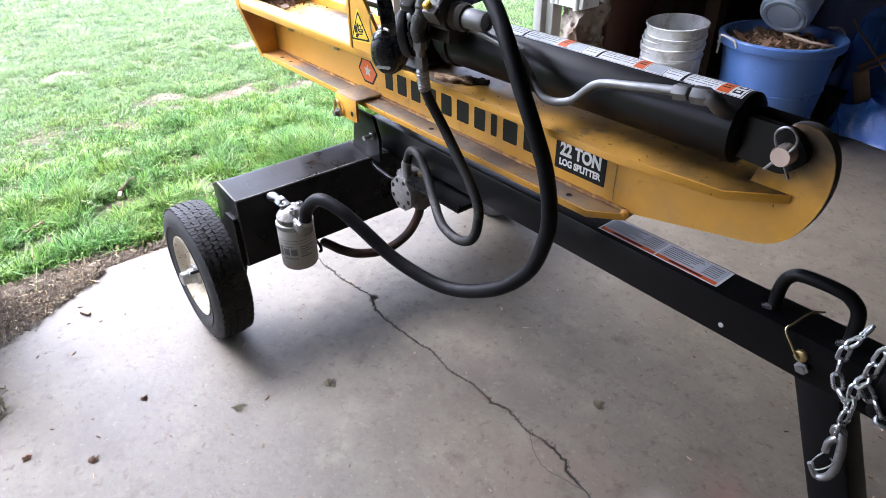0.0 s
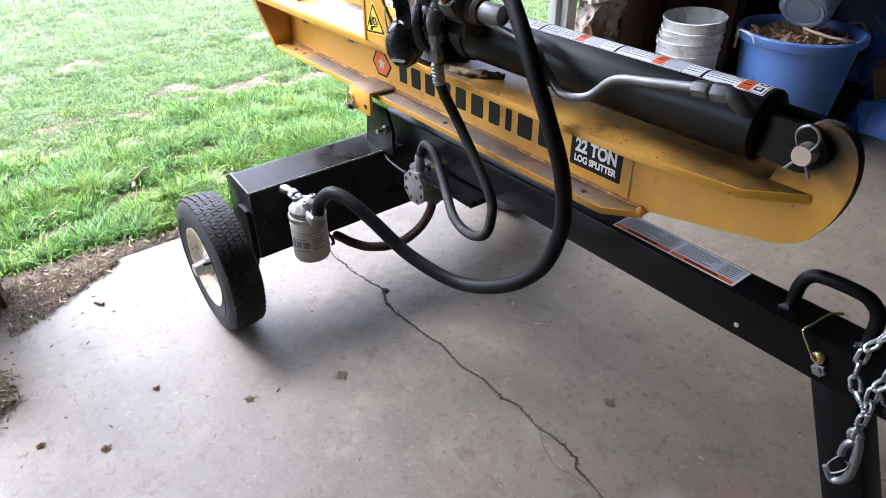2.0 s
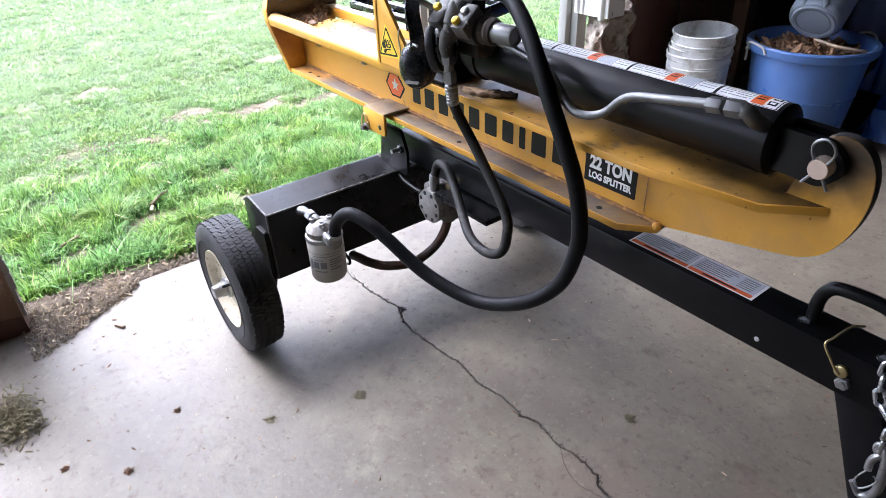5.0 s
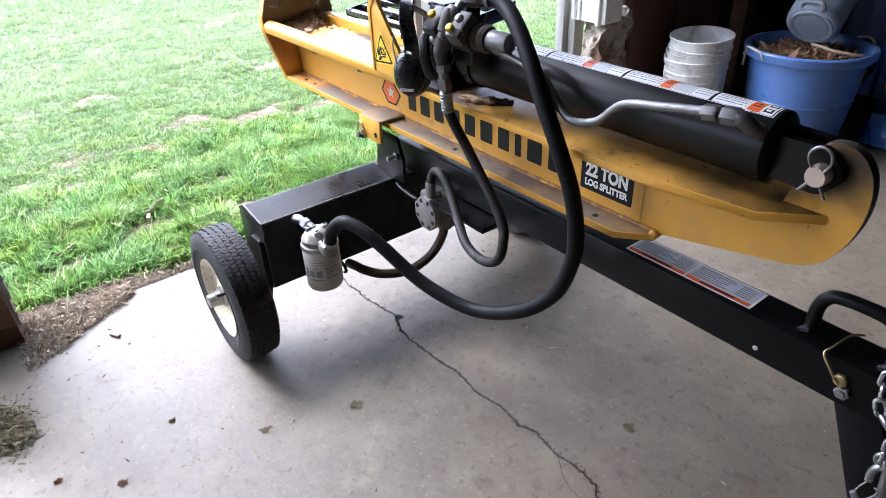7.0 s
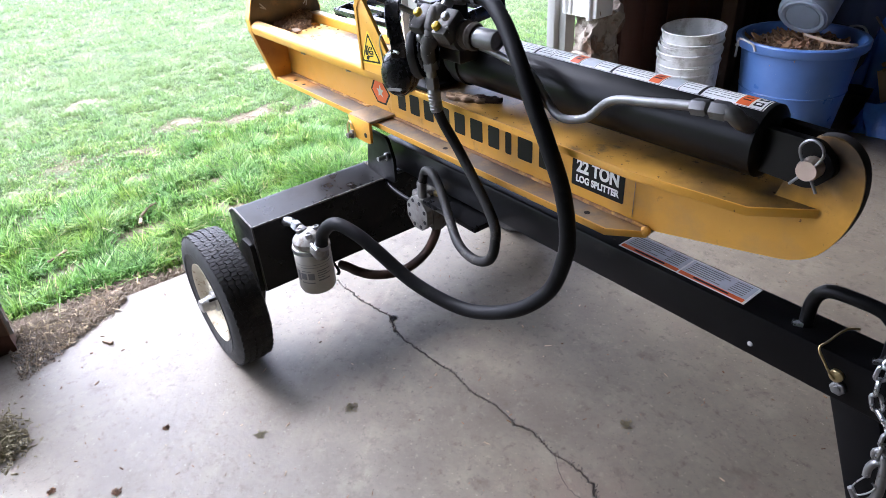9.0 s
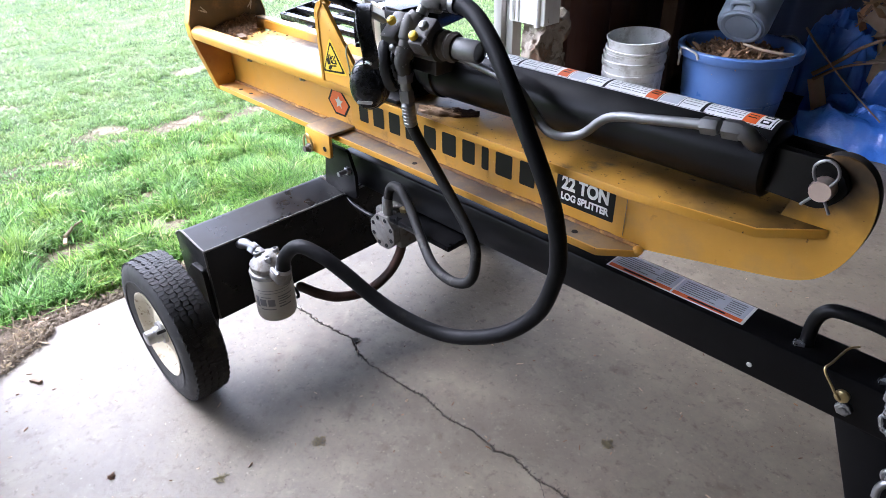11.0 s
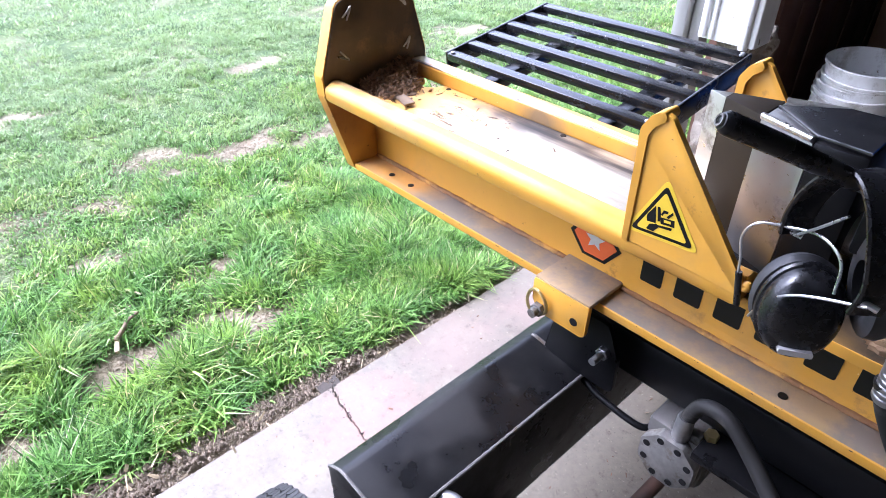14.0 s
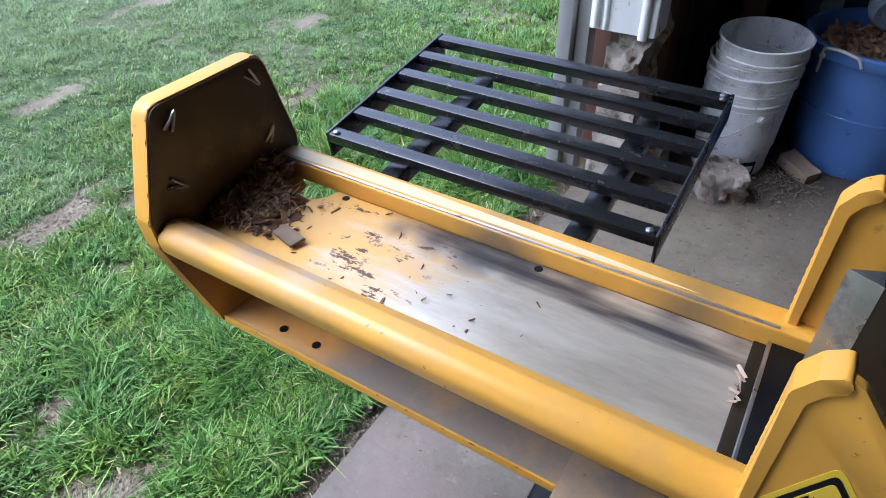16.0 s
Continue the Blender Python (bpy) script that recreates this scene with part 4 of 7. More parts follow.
lower = [(-0.575, -0.068), (0.855, -0.068), (0.915, -0.02), (0.915, 0.02), (0.855, 0.068), (-0.575, 0.068)]
part("lower_flange", prism(lower, 0.588, 0.601, "z", 0.003), YELLOW_DIRTY, beam, "dusty yellow lower flange")
part("flange_edge", prism([(-0.575, -0.0695), (0.8556, -0.0695), (0.9165, -0.0215), (0.9165, -0.019), (0.855, -0.0665), (-0.575, -0.0665)], 0.5872, 0.6016, "z", 0.001), YELLOW, beam, "clean yellow edge of the lower flange")
upper = [(-0.575, -0.095), (0.92, -0.100), (1.12, -0.078), (1.195, -0.012), (1.195, 0.012), (1.12, 0.078), (0.92, 0.100), (-0.470, 0.095), (-0.470, 0.060), (-0.532, 0.060), (-0.532, 0.095), (-0.575, 0.095)]
part("upper_flange", prism(upper, 0.742, 0.755, "z", 0.003), YELLOW_SOOT_SHADE, beam, "dusty yellow upper flange, sooty under the cylinder, with shade painted below the valve")
part("upper_edge", prism([(0.24, -0.0985), (0.92, -0.1015), (1.1206, -0.0795), (1.1964, -0.0135), (1.1935, -0.0105), (1.119, -0.0765), (0.92, -0.0985), (0.24, -0.0955)], 0.7412, 0.7556, "z", 0.001), YELLOW, beam, "clean bright yellow edge of the upper flange")
deck = [(-0.574, -0.094), (0.20, -0.094), (0.20, 0.094), (-0.469, 0.094), (-0.474, 0.074), (-0.488, 0.060), (-0.520, 0.059), (-0.533, 0.068), (-0.533, 0.094), (-0.574, 0.094)]
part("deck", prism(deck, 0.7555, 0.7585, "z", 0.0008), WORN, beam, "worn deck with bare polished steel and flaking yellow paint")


def bead(x0, x1, y, z, r, seed):
    pts = [Vector((x0 + (x1 - x0) * k / 120, y + 0.0009 * noise.noise((k * 0.9, seed, 0)), z + 0.0007 * noise.noise((k * 1.1, seed, 4)))) for k in range(121)]
    return sweep(pts, lambda u: r * (0.85 + 0.3 * abs(math.sin(u * 260))), seg=7)


RUSTBEAD = surf("rusty_weld", (0.34, 0.17, 0.055), (0.20, 0.10, 0.045), 60, (0.6, 0.85), 0, 0.5, 0.001,
                spots=((0.60, 0.32, 0.06), 12, 0.52, 0.10, 0.6, 0))
part("weld_bead", bead(-0.57, 0.91, -0.0125, 0.6035, 0.0042, 1.0), RUSTBEAD, beam, "rusty weld bead")
part("weld_bead", bead(-0.57, 1.12, -0.0115, 0.741, 0.0035, 2.0), YELLOW, beam)
part("weld_bead", bead(-0.57, 0.91, 0.0125, 0.6035, 0.0042, 3.0), RUSTBEAD, beam)
part("weld_lump", lathe([(0, 0.004), (0.004, 0.010), (0.010, 0.010), (0.015, 0.004)], (0.912, -0.012, 0.598), (0, -1, 0.2), seg=12), YELLOW, beam)
for hx, hz in ((0.79, 0.6016), (0.33, 0.6016), (-0.48, 0.6016), (-0.42, 0.6016)):
    part("bolt_hole", lathe([(0, 0.0065), (0.0006, 0.0062)], (hx, -0.045, hz), (0, 0, 1), seg=16), INK, beam)
for bx in (-0.445, -0.16):
    part("bolt", hexnut((bx, -0.0105, 0.696), (0, -1, 0), 0.0085, 0.007, rod((bx, -0.017, 0.696), (bx, -0.024, 0.696), 0.0045)), ZINC, beam, "zinc bolt end")
# dark strip round the nose: shade on its end face, put in as colour
rim = bmesh.new()
ring = [[rim.verts.new((px + 0.0006 * nx_, yy, pz + 0.0006 * nz_)) for yy in (-0.0085, 0.0085)] for (px, pz), nx_, nz_ in [(p, (p[0] - 1.17) / 0.08, (p[1] - 0.76) / 0.1) for p in nose[3:-8]]]
for p, q in zip(ring, ring[1:]):
    rim.faces.new((p[0], p[1], q[1], q[0]))
part("nose_shade_strip", rim, DARKCAST, beam, "dark strip that paints the shaded edge of the nose")

for hx in (-0.449, -0.158):
    part("bolt_hole", lathe([(0, 0.0055), (0.0005, 0.0052)], (hx, 0.086, 0.7586), (0, 0, 1), seg=16), INK, beam)
# decals on the web
decal = part("decal_band", sheet([(0.05, 0.622), (0.873, 0.612), (0.873, 0.735), (0.05, 0.735)], "y", -0.0106), BEAMYELLOW, beam)
widths = [0.036, 0.042, 0.040, 0.046, 0.040, 0.044, 0.038, 0.020, 0.046, 0.040]
x = 0.084
for i, w in enumerate(widths):
    g = bmesh.new()
    z0, z1 = 0.636, 0.689
    # plain blocks, notched as the slab shapes are
    sheet(rounded([(x, z0), (x + w, z0), (x + w, z1), (x, z1)], 0.004, 2), "y", -0.0112, g)
    part("decal_block", g, DARKGREEN, decal, "dark block of the maker's lettering")
    x += w + 0.0205
hexa = [(-0.052, 0.663), (-0.030, 0.698), (0.012, 0.698), (0.046, 0.663), (0.020, 0.628), (-0.024, 0.628)]
part("badge_border", sheet(hexa, "y", -0.0108), INK, beam)
part("badge", sheet([(px * 0.84 - 0.0004, 0.663 + (pz - 0.663) * 0.84) for px, pz in hexa], "y", -0.0113), ORANGE, beam, "orange six-sided badge")
star = [(-0.003 + (0.019 if k % 2 == 0 else 0.0085) * math.sin(k * math.pi / 5), 0.664 + (0.019 if k % 2 == 0 else 0.0085) * math.cos(k * math.pi / 5)) for k in range(10)]
part("badge_mark", sheet(star, "y", -0.0118), SILVER, beam)
size_label = part("size_label", sheet(rounded([(0.716, 0.630), (0.849, 0.630), (0.849, 0.698), (0.716, 0.698)], 0.003, 2), "y", -0.0113), INK, beam, "black label with white words")
R90 = Matrix.Rotation(radians(90), 4, "X")
letters("22 TON", 0.036, Matrix.Translation((0.7825, -0.0122, 0.6755)) @ R90 @ Matrix.Diagonal((0.86, 1.08, 1, 1)), "lettering", WHITE, size_label)
letters("LOG SPLITTER", 0.0195, Matrix.Translation((0.7825, -0.0122, 0.6470)) @ R90 @ Matrix.Diagonal((0.88, 1.05, 1, 1)), "lettering", WHITE, size_label)
part("label_outline", sheet([(0.8725, 0.612), (0.8735, 0.612), (0.8735, 0.736), (0.8725, 0.736)], "y", -0.0112), GREYINK, beam)

# foot plate
fp = rounded([(-0.068, 0.585), (0.072, 0.585), (0.136, 0.76), (0.138, 0.80), (0.099, 0.936), (-0.079, 0.936), (-0.124, 0.80), (-0.122, 0.76)], [0.006, 0.006, 0.02, 0.02, 0.022, 0.022, 0.02, 0.02], 5)
FOOTYELLOW = YELLOW.copy()
FOOTYELLOW.name = "foot_plate_yellow"
for cy, cz, reach in ((-0.06, 0.69, 0.09), (-0.09, 0.73, 0.06), (0.05, 0.66, 0.09)):
    add_stain(FOOTYELLOW, (-0.577, cy, cz), reach, (0.27, 0.095, 0.022), 0.75)
foot = part("foot_plate", prism(fp, -0.604, -0.5775, "x", 0.003), FOOTYELLOW, splitter, "thick yellow foot plate")
part("worn_face", prism(rounded([(-0.118, 0.757), (0.132, 0.757), (0.135, 0.80), (0.097, 0.9335), (-0.077, 0.9335), (-0.121, 0.80)], [0.002, 0.002, 0.02, 0.022, 0.022, 0.02], 5), -0.578, -0.5755, "x", 0.0008), PLATE, foot, "dark oily worn face")
for cy, cz, ang in ((-0.056, 0.910, 65), (0.074, 0.910, -50), (-0.074, 0.830, -30), (0.086, 0.825, 70)):
    q = Matrix.Translation((-0.5735, cy, cz)) @ Matrix.Rotation(radians(ang), 4, "X")
    arms = [q @ Vector(p) for p in ((0, -0.013, -0.003), (0.003, 0.0, -0.0012), (0.0035, 0.012, 0), (0.003, 0.0, 0.0042), (0, -0.011, 0.008))]
    part("weld_tooth", sweep(smooth_path(arms, 4), lambda u: 0.0021 - 0.0006 * abs(u - 0.5), seg=7), STEEL, foot, "bright welded tooth")


def paint_chips(name, spots, parent, seed, label):
    """Small dark scars where the paint has been knocked off an edge: (place, way along the edge)."""
    rnd = random.Random(seed)
    bm = bmesh.new()
    for p, d in spots:
        L, W = rnd.uniform(0.0007, 0.0032), rnd.uniform(0.0004, 0.0011)
        m = Matrix.Translation(p) @ Vector(d).to_track_quat("X", "Z").to_matrix().to_4x4() @ Matrix.Rotation(rnd.uniform(-0.3, 0.3), 4, "X")
        ring = [bm.verts.new(m @ Vector((math.cos(a) * L * rnd.uniform(0.6, 1.1), math.sin(a) * W * rnd.uniform(0.6, 1.2), W * 0.9 * math.cos(a * 2)))) for a in (2 * math.pi * k / 7 for k in range(7))]
        top, low = bm.verts.new(m @ Vector((0, 0, W * 0.7))), bm.verts.new(m @ Vector((0, 0, -W * 0.7)))
        for k in range(7):
            bm.faces.new((ring[k], ring[(k + 1) % 7], top))
            bm.faces.new((ring[(k + 1) % 7], ring[k], low))
    return tagged(part(name, bm, GRIME, parent, smooth=0), label, kind="stuff")


chip = random.Random(23)
edge_spots = []
for k in range(70):
    i = chip.randrange(len(fp))
    p, q = Vector(fp[i]), Vector(fp[(i + 1) % len(fp)])
    at = p.lerp(q, chip.random())
    if at.y > 0.62:
        edge_spots.append(((chip.choice((-0.579, -0.579, -0.602)), at.x, at.y), (0, q.x - p.x, q.y - p.y + 1e-5)))
paint_chips("paint_chips", edge_spots, foot, 24, "dark chips along the edge of the foot plate")
paint_chips("paint_chips", [((chip.uniform(-0.56, 0.9), -0.0695, chip.choice((0.5885, 0.6005))), (1, 0, 0)) for k in range(60)], beam, 25, "dark chips along the lower flange")
paint_chips("paint_chips", [((chip.uniform(0.3, 1.1), -0.0795 - 0.021 * chip.random() ** 3, 0.7555), (1, 0, 0)) for k in range(24)], beam, 26, "dark chips along the upper flange")
# side rails: round bars along the deck
for s in (-1, 1):
    sec = [(0.120, 0.754), (0.123, 0.776), (0.114, 0.791), (0.092, 0.791), (0.073, 0.779), (0.063, 0.7595), (0.085, 0.754)]
    if s > 0:
        sec = [(0.130, 0.752), (0.134, 0.772), (0.131, 0.786), (0.099, 0.788), (0.093, 0.784), (0.095, 0.757), (0.105, 0.752)]
    bar = bmesh.new()
    prism(rounded([(s * a, b) for a, b in sec], [0.004, 0.016, 0.014, 0.014, 0.014, 0.003, 0.004] if s < 0 else [0.004, 0.012, 0.006, 0.004, 0.003, 0.003, 0.004], 5), -0.5755, 0.260, "x", 0.006, bar)
    part("side_rail", bar, RAILYELLOW, splitter, "rounded yellow side rail, rubbed pale along its top")
    if s > 0:
        part("rubbed_edge", rod((-0.57, 0.0965, 0.7868), (0.10, 0.0965, 0.7868), 0.0017, seg=8), STEEL, splitter, "bright rubbed edge of the side rail")
    if s > 0:
        part("rubbed_top", prism([(-0.57, 0.102), (-0.57, 0.123), (-0.36, 0.122), (-0.22, 0.116), (-0.10, 0.112), (0.02, 0.105), (-0.04, 0.102)], 0.7866, 0.7878, "z"), WORNYELLOW, splitter, "pale rubbed top of the far side rail")
    # stripper guard: a strip that curls back at its tip, stayed by a three-cornered plate
    strip_path = rounded([(0.098, 0.775), (0.098, 0.924), (0.105, 0.936), (0.118, 0.947), (0.113, 0.958), (0.098, 0.948), (0.087, 0.930), (0.087, 0.775)], [0, 0.012, 0.008, 0.004, 0.004, 0.010, 0.014, 0], 4)
    y0, y1 = (-0.1260, -0.098) if s < 0 else (0.106, 0.1330)
    gd = part("guard", prism([(px + 0.016, pz) for px, pz in strip_path], y0, y1, "y", 0.0016), YELLOW, splitter, "upright yellow stripper guard with a curled tip")
    y0, y1 = (-0.1235, -0.1145) if s < 0 else (0.1145, 0.1235)
    part("stay_plate", prism(rounded([(0.104, 0.775), (0.264, 0.775), (0.262, 0.790), (0.139, 0.950), (0.126, 0.956), (0.104, 0.926)], [0, 0.006, 0.008, 0.008, 0.006, 0.01], 4), y0, y1, "y", 0.0015), YELLOW, gd)
    part("weld_bead", sweep([Vector((0.1055, s * 0.1135, 0.775 + 0.135 * k / 40)) for k in range(41)], lambda u: 0.004 * (0.85 + 0.3 * abs(math.sin(u * 90))), seg=8), YELLOW, gd)
    part("weld_lump", lathe([(0, 0.003), (0.004, 0.0065), (0.010, 0.006), (0.014, 0.002)], (0.263, s * 0.117, 0.779), (0.3, 0, 1), seg=10), YELLOW, gd)
    if s < 0:
        tri = [(0.1125, 0.797), (0.1985, 0.805), (0.150, 0.873)]
        cx, cz = sum(p[0] for p in tri) / 3, sum(p[1] for p in tri) / 3

        def grown(k):
            return [(cx + (p[0] - cx) * k, cz + (p[1] - cz) * k) for p in tri]
        sign = part("warning_label", sheet(rounded(grown(1.16), 0.006, 4), "y", -0.1237), SIGNYELLOW, gd, "yellow three-cornered warning label")
        part("sign_border", sheet(rounded(grown(0.98), 0.004, 3), "y", -0.1242), INK, sign)
        part("sign_field", sheet(rounded(grown(0.80), 0.003, 3), "y", -0.1247), SIGNYELLOW, sign)
        # a hand caught by the wedge
        for poly in ([(0.1329, 0.8208), (0.1328, 0.8259), (0.1417, 0.8411), (0.1457, 0.8185), (0.1344, 0.8167)],
                     [(0.1478, 0.8217), (0.1441, 0.8412), (0.1473, 0.8415), (0.1502, 0.8330), (0.1509, 0.8236)],
                     [(0.1496, 0.8288), (0.1684, 0.8318), (0.1698, 0.8230), (0.1525, 0.8207)],
                     [(0.1502, 0.8330), (0.1526, 0.8396), (0.1585, 0.8402), (0.1586, 0.8372), (0.1540, 0.8360), (0.1525, 0.8317)],
                     [(0.1576, 0.8326), (0.1643, 0.8417), (0.1654, 0.8388), (0.1605, 0.8309)],
                     [(0.1350, 0.8059), (0.1379, 0.8138), (0.1459, 0.8177), (0.1493, 0.8172), (0.1671, 0.8208), (0.1672, 0.8172), (0.1507, 0.8147), (0.1447, 0.8061)]):
            part("sign_mark", sheet(poly, "y", -0.1252), INK, sign)
        part("sign_gap", sheet([(0.1551, 0.8278), (0.1645, 0.8291), (0.1650, 0.8257), (0.1563, 0.8244)], "y", -0.1256), SIGNYELLOW, sign)

# yellow saddle bracket over the lower flange
saddle = part("saddle_bracket", box(-0.050, 0.058, -0.096, 0.096, 0.6035, 0.6125, 0.003), YELLOW_DIRTY, splitter, "folded yellow saddle bracket")
part("cheek", prism(rounded([(-0.050, 0.609), (0.058, 0.609), (0.056, 0.545), (-0.028, 0.545), (-0.050, 0.562)], [0.004, 0.004, 0.008, 0.01, 0.01], 4), -0.0975, -0.0885, "y", 0.002), YELLOW, saddle)
part("cheek", prism(rounded([(-0.050, 0.609), (0.058, 0.609), (0.056, 0.545), (-0.028, 0.545), (-0.050, 0.562)], [0.004, 0.004, 0.008, 0.01, 0.01], 4), 0.0885, 0.0975, "y", 0.002), YELLOW, saddle)
part("bolt_hole", lathe([(0, 0.0075), (0.0006, 0.0072)], (0.034, -0.0977, 0.567), (0, -1, 0), seg=16), INK, saddle)
part("pivot_pin", rod((-0.034, -0.118, 0.553), (-0.034, -0.07, 0.553), 0.008, hexnut((-0.034, -0.098, 0.553), (0, -1, 0), 0.013, 0.009)), CAST, saddle, "dull steel pivot bolt")
part("spring_ring", sweep([Vector((-0.036 + 0.020 * math.cos(a), -0.103 - 0.002 * math.sin(a * 2), 0.568 + 0.024 * math.sin(a))) for a in (2 * math.pi * k / 30 for k in range(30))], 0.0028, closed=True, seg=8), BRASS, saddle, "wire lock ring")

# tank, which is the axle
tank_sec = rounded([(0.040, 0.215), (0.040, 0.422), (-0.075, 0.437), (-0.112, 0.415), (-0.112, 0.245), (-0.085, 0.215)], [0.006, 0.004, 0.03, 0.02, 0.02, 0.01], 5)
tank = part("tank", prism([(p[0], p[1]) for p in tank_sec], -0.478, 0.478, "y", 0.002), TANKBLACK, splitter, "black box oil tank that carries the wheels")
# weld seams in pale grey, which paints the highlight along the black welds
part("weld_seam", sweep([Vector((0.0405, -0.475 + 0.95 * k / 160, 0.4225 + 0.0006 * noise.noise((k * 0.8, 0, 0)))) for k in range(161)], lambda u: 0.0030 * (0.85 + 0.3 * abs(math.sin(u * 330))), seg=7), CAST, tank)
part("weld_seam", sweep([Vector((p[0], -0.4775, p[1] + 0.0008)) for p in tank_sec[4:22]], 0.0028, seg=7), CAST, tank)
part("weld_seam", sweep([Vector((p[0], -0.052, p[1])) for p in tank_sec[6:16]], 0.004, seg=7), CAST, tank)
part("end_plate", prism(rounded([(0.034, 0.22), (0.036, 0.37), (-0.02, 0.37), (-0.085, 0.30), (-0.085, 0.15), (0.0, 0.15)], 0.012, 4), -0.492, -0.479, "y", 0.002), BLACK, tank)
part("spindle", rod((-0.045, -0.52, 0.2), (-0.045, 0.52, 0.2), 0.016), BLACK, tank)
lug = part("lug", prism(rounded([(-0.045, 0.425), (0.100, 0.425), (0.100, 0.50), (0.075, 0.56), (-0.02, 0.56)], 0.012, 4), -0.058, -0.048, "y", 0.002), BLACK, splitter, "black lug plate")
part("lug_bolt", rod((0.075, -0.092, 0.505), (0.075, -0.05, 0.505), 0.0065, hexnut((0.075, -0.058, 0.505), (0, -1, 0), 0.012, 0.010), 14), ZINC, lug, "threaded zinc bolt")
part("tank_loop", sweep(smooth_path([(0.04, -0.05, 0.41), (0.08, -0.056, 0.402), (0.150, -0.058, 0.398), (0.172, -0.048, 0.398), (0.178, -0.02, 0.40), (0.176, 0.02, 0.415), (0.16, 0.03, 0.44)], 6), 0.006, seg=10), BLACK, splitter, "bent black rod under the beam")


def wheel_mesh():
    """Tyre, rim and hub about the origin, outer face towards -y."""
    R, W = 0.2, 0.118
    tyre = bmesh.new()
    prof = [(-0.042, 0.112), (-0.050, 0.118), (-0.058, 0.140), (-0.0595, 0.160), (-0.056, 0.178), (-0.049, 0.1895), (-0.0465, 0.1925), (-0.02, 0.1958), (0.02, 0.1958), (0.0465, 0.1925), (0.049, 0.1895), (0.056, 0.178), (0.0595, 0.160), (0.058, 0.140), (0.050, 0.118), (0.042, 0.112)]
    lathe(prof, (0, 0, 0), (0, 1, 0), tyre, 72, closed=True)
    # tread: five ribs of slanted blocks that zigzag round the tyre
    n = 104
    step = 2 * math.pi / n

    def block(corners, top, low, shrink):
        cy, ca = sum(c[1] for c in corners) / len(corners), sum(c[0] for c in corners) / len(corners)
        vs = [[tyre.verts.new((r * math.cos(ca + (q[0] - ca) * f), cy + (q[1] - cy) * f, r * math.sin(ca + (q[0] - ca) * f))) for q in corners] for r, f in ((low, 1.0), (top, shrink))]
        tyre.faces.new(vs[1])
        m2 = len(corners)
        for k2 in range(m2):
            tyre.faces.new((vs[0][k2], vs[0][(k2 + 1) % m2], vs[1][(k2 + 1) % m2], vs[1][k2]))
    for row, yy in enumerate((-0.0386, -0.0193, 0.0, 0.0193, 0.0386)):
        rr = R - 0.0042 * (abs(yy) / 0.04) ** 2
        for k in range(n):
            a0 = step * (k + 0.5 * (row % 2))
            up = 0.0026 if k % 2 else -0.0026
            block([(a0 + step * 0.02, yy - up - 0.0080), (a0 + step * 0.93, yy + up - 0.0080), (a0 + step * 0.93, yy + up + 0.0080), (a0 + step * 0.02, yy - up + 0.0080)], rr, rr - 0.0075, 0.96)
    ring = bmesh.new()
    lathe([(-0.0605, 0.147), (-0.0612, 0.149), (-0.0612, 0.151), (-0.0605, 0.153), (-0.058, 0.150)], (0, 0, 0), (0, 1, 0), ring, 64, closed=True)
    rim = bmesh.new()
    lathe([(-0.047, 0.111), (-0.050, 0.117), (-0.053, 0.118), (-0.0535, 0.1155), (-0.047, 0.104), (-0.034, 0.097), (-0.030, 0.088), (-0.024, 0.070), (-0.032, 0.050), (-0.034, 0.030), (-0.026, 0.029), (-0.022, 0.048), (-0.012, 0.075), (0.02, 0.090), (0.045, 0.106), (0.05, 0.113)], (0, 0, 0), (0, 1, 0), rim, 56, closed=True)
    hub = bmesh.new()
    lathe([(-0.084, 0.015), (-0.082, 0.0185), (-0.062, 0.0190), (-0.060, 0.0215), (-0.045, 0.0225), (-0.043, 0.030), (-0.030, 0.031), (0.05, 0.028)], (0, 0, 0), (0, 1, 0), hub, 28)
    valve = rod((0.075, -0.045, 0.055), (0.083, -0.072, 0.062), 0.004, rod((0.083, -0.072, 0.062), (0.0835, -0.074, 0.0625), 0.003))
    return tyre, ring, rim, hub, valve


wheel_meshes = [finish(b, n, mt, sm) for b, n, mt, sm in zip(wheel_mesh(), ("tyre", "sidewall_ring", "rim", "hub", "valve_stem"), (TYRE, TYRE, CREAM, ZINC, RUBBER), (30, 40, 40, 40, 40))]
for s in (-1, 1):
    base = part("wheel", wheel_meshes[0].copy(), TYRE, splitter, "black treaded tyre on a cream steel rim", m=Matrix.Translation((-0.045, -0.567 if s < 0 else 0.515, 0.2)) @ Matrix.Rotation(0 if s < 0 else math.pi, 4, "Z") @ Matrix.Diagonal((1, 0.90, 1, 1)))
    for me2, nm, lb in zip(wheel_meshes[1:], ("sidewall_ring", "rim", "hub", "valve_stem"), ("", "cream painted steel rim", "bright hub cap", "")):
        part(nm, me2, None, base, lb)

# tongue, stand and carrying handle
tongue = part("tongue", box(0.0, 1.46, -0.018, 0.066, 0.445, 0.532, 0.007), BLACK_TUBE, splitter, "black square steel tongue tube")
part("cross_plate", box(0.255, 0.47, -0.075, 0.13, 0.425, 0.440, 0.002), BLACK, splitter, "black plate under the tongue")
part("cross_rib", prism([(0.26, 0.44), (0.47, 0.44), (0.44, 0.40), (0.29, 0.40)], 0.118, 0.128, "y", 0.001), BLACK, splitter)
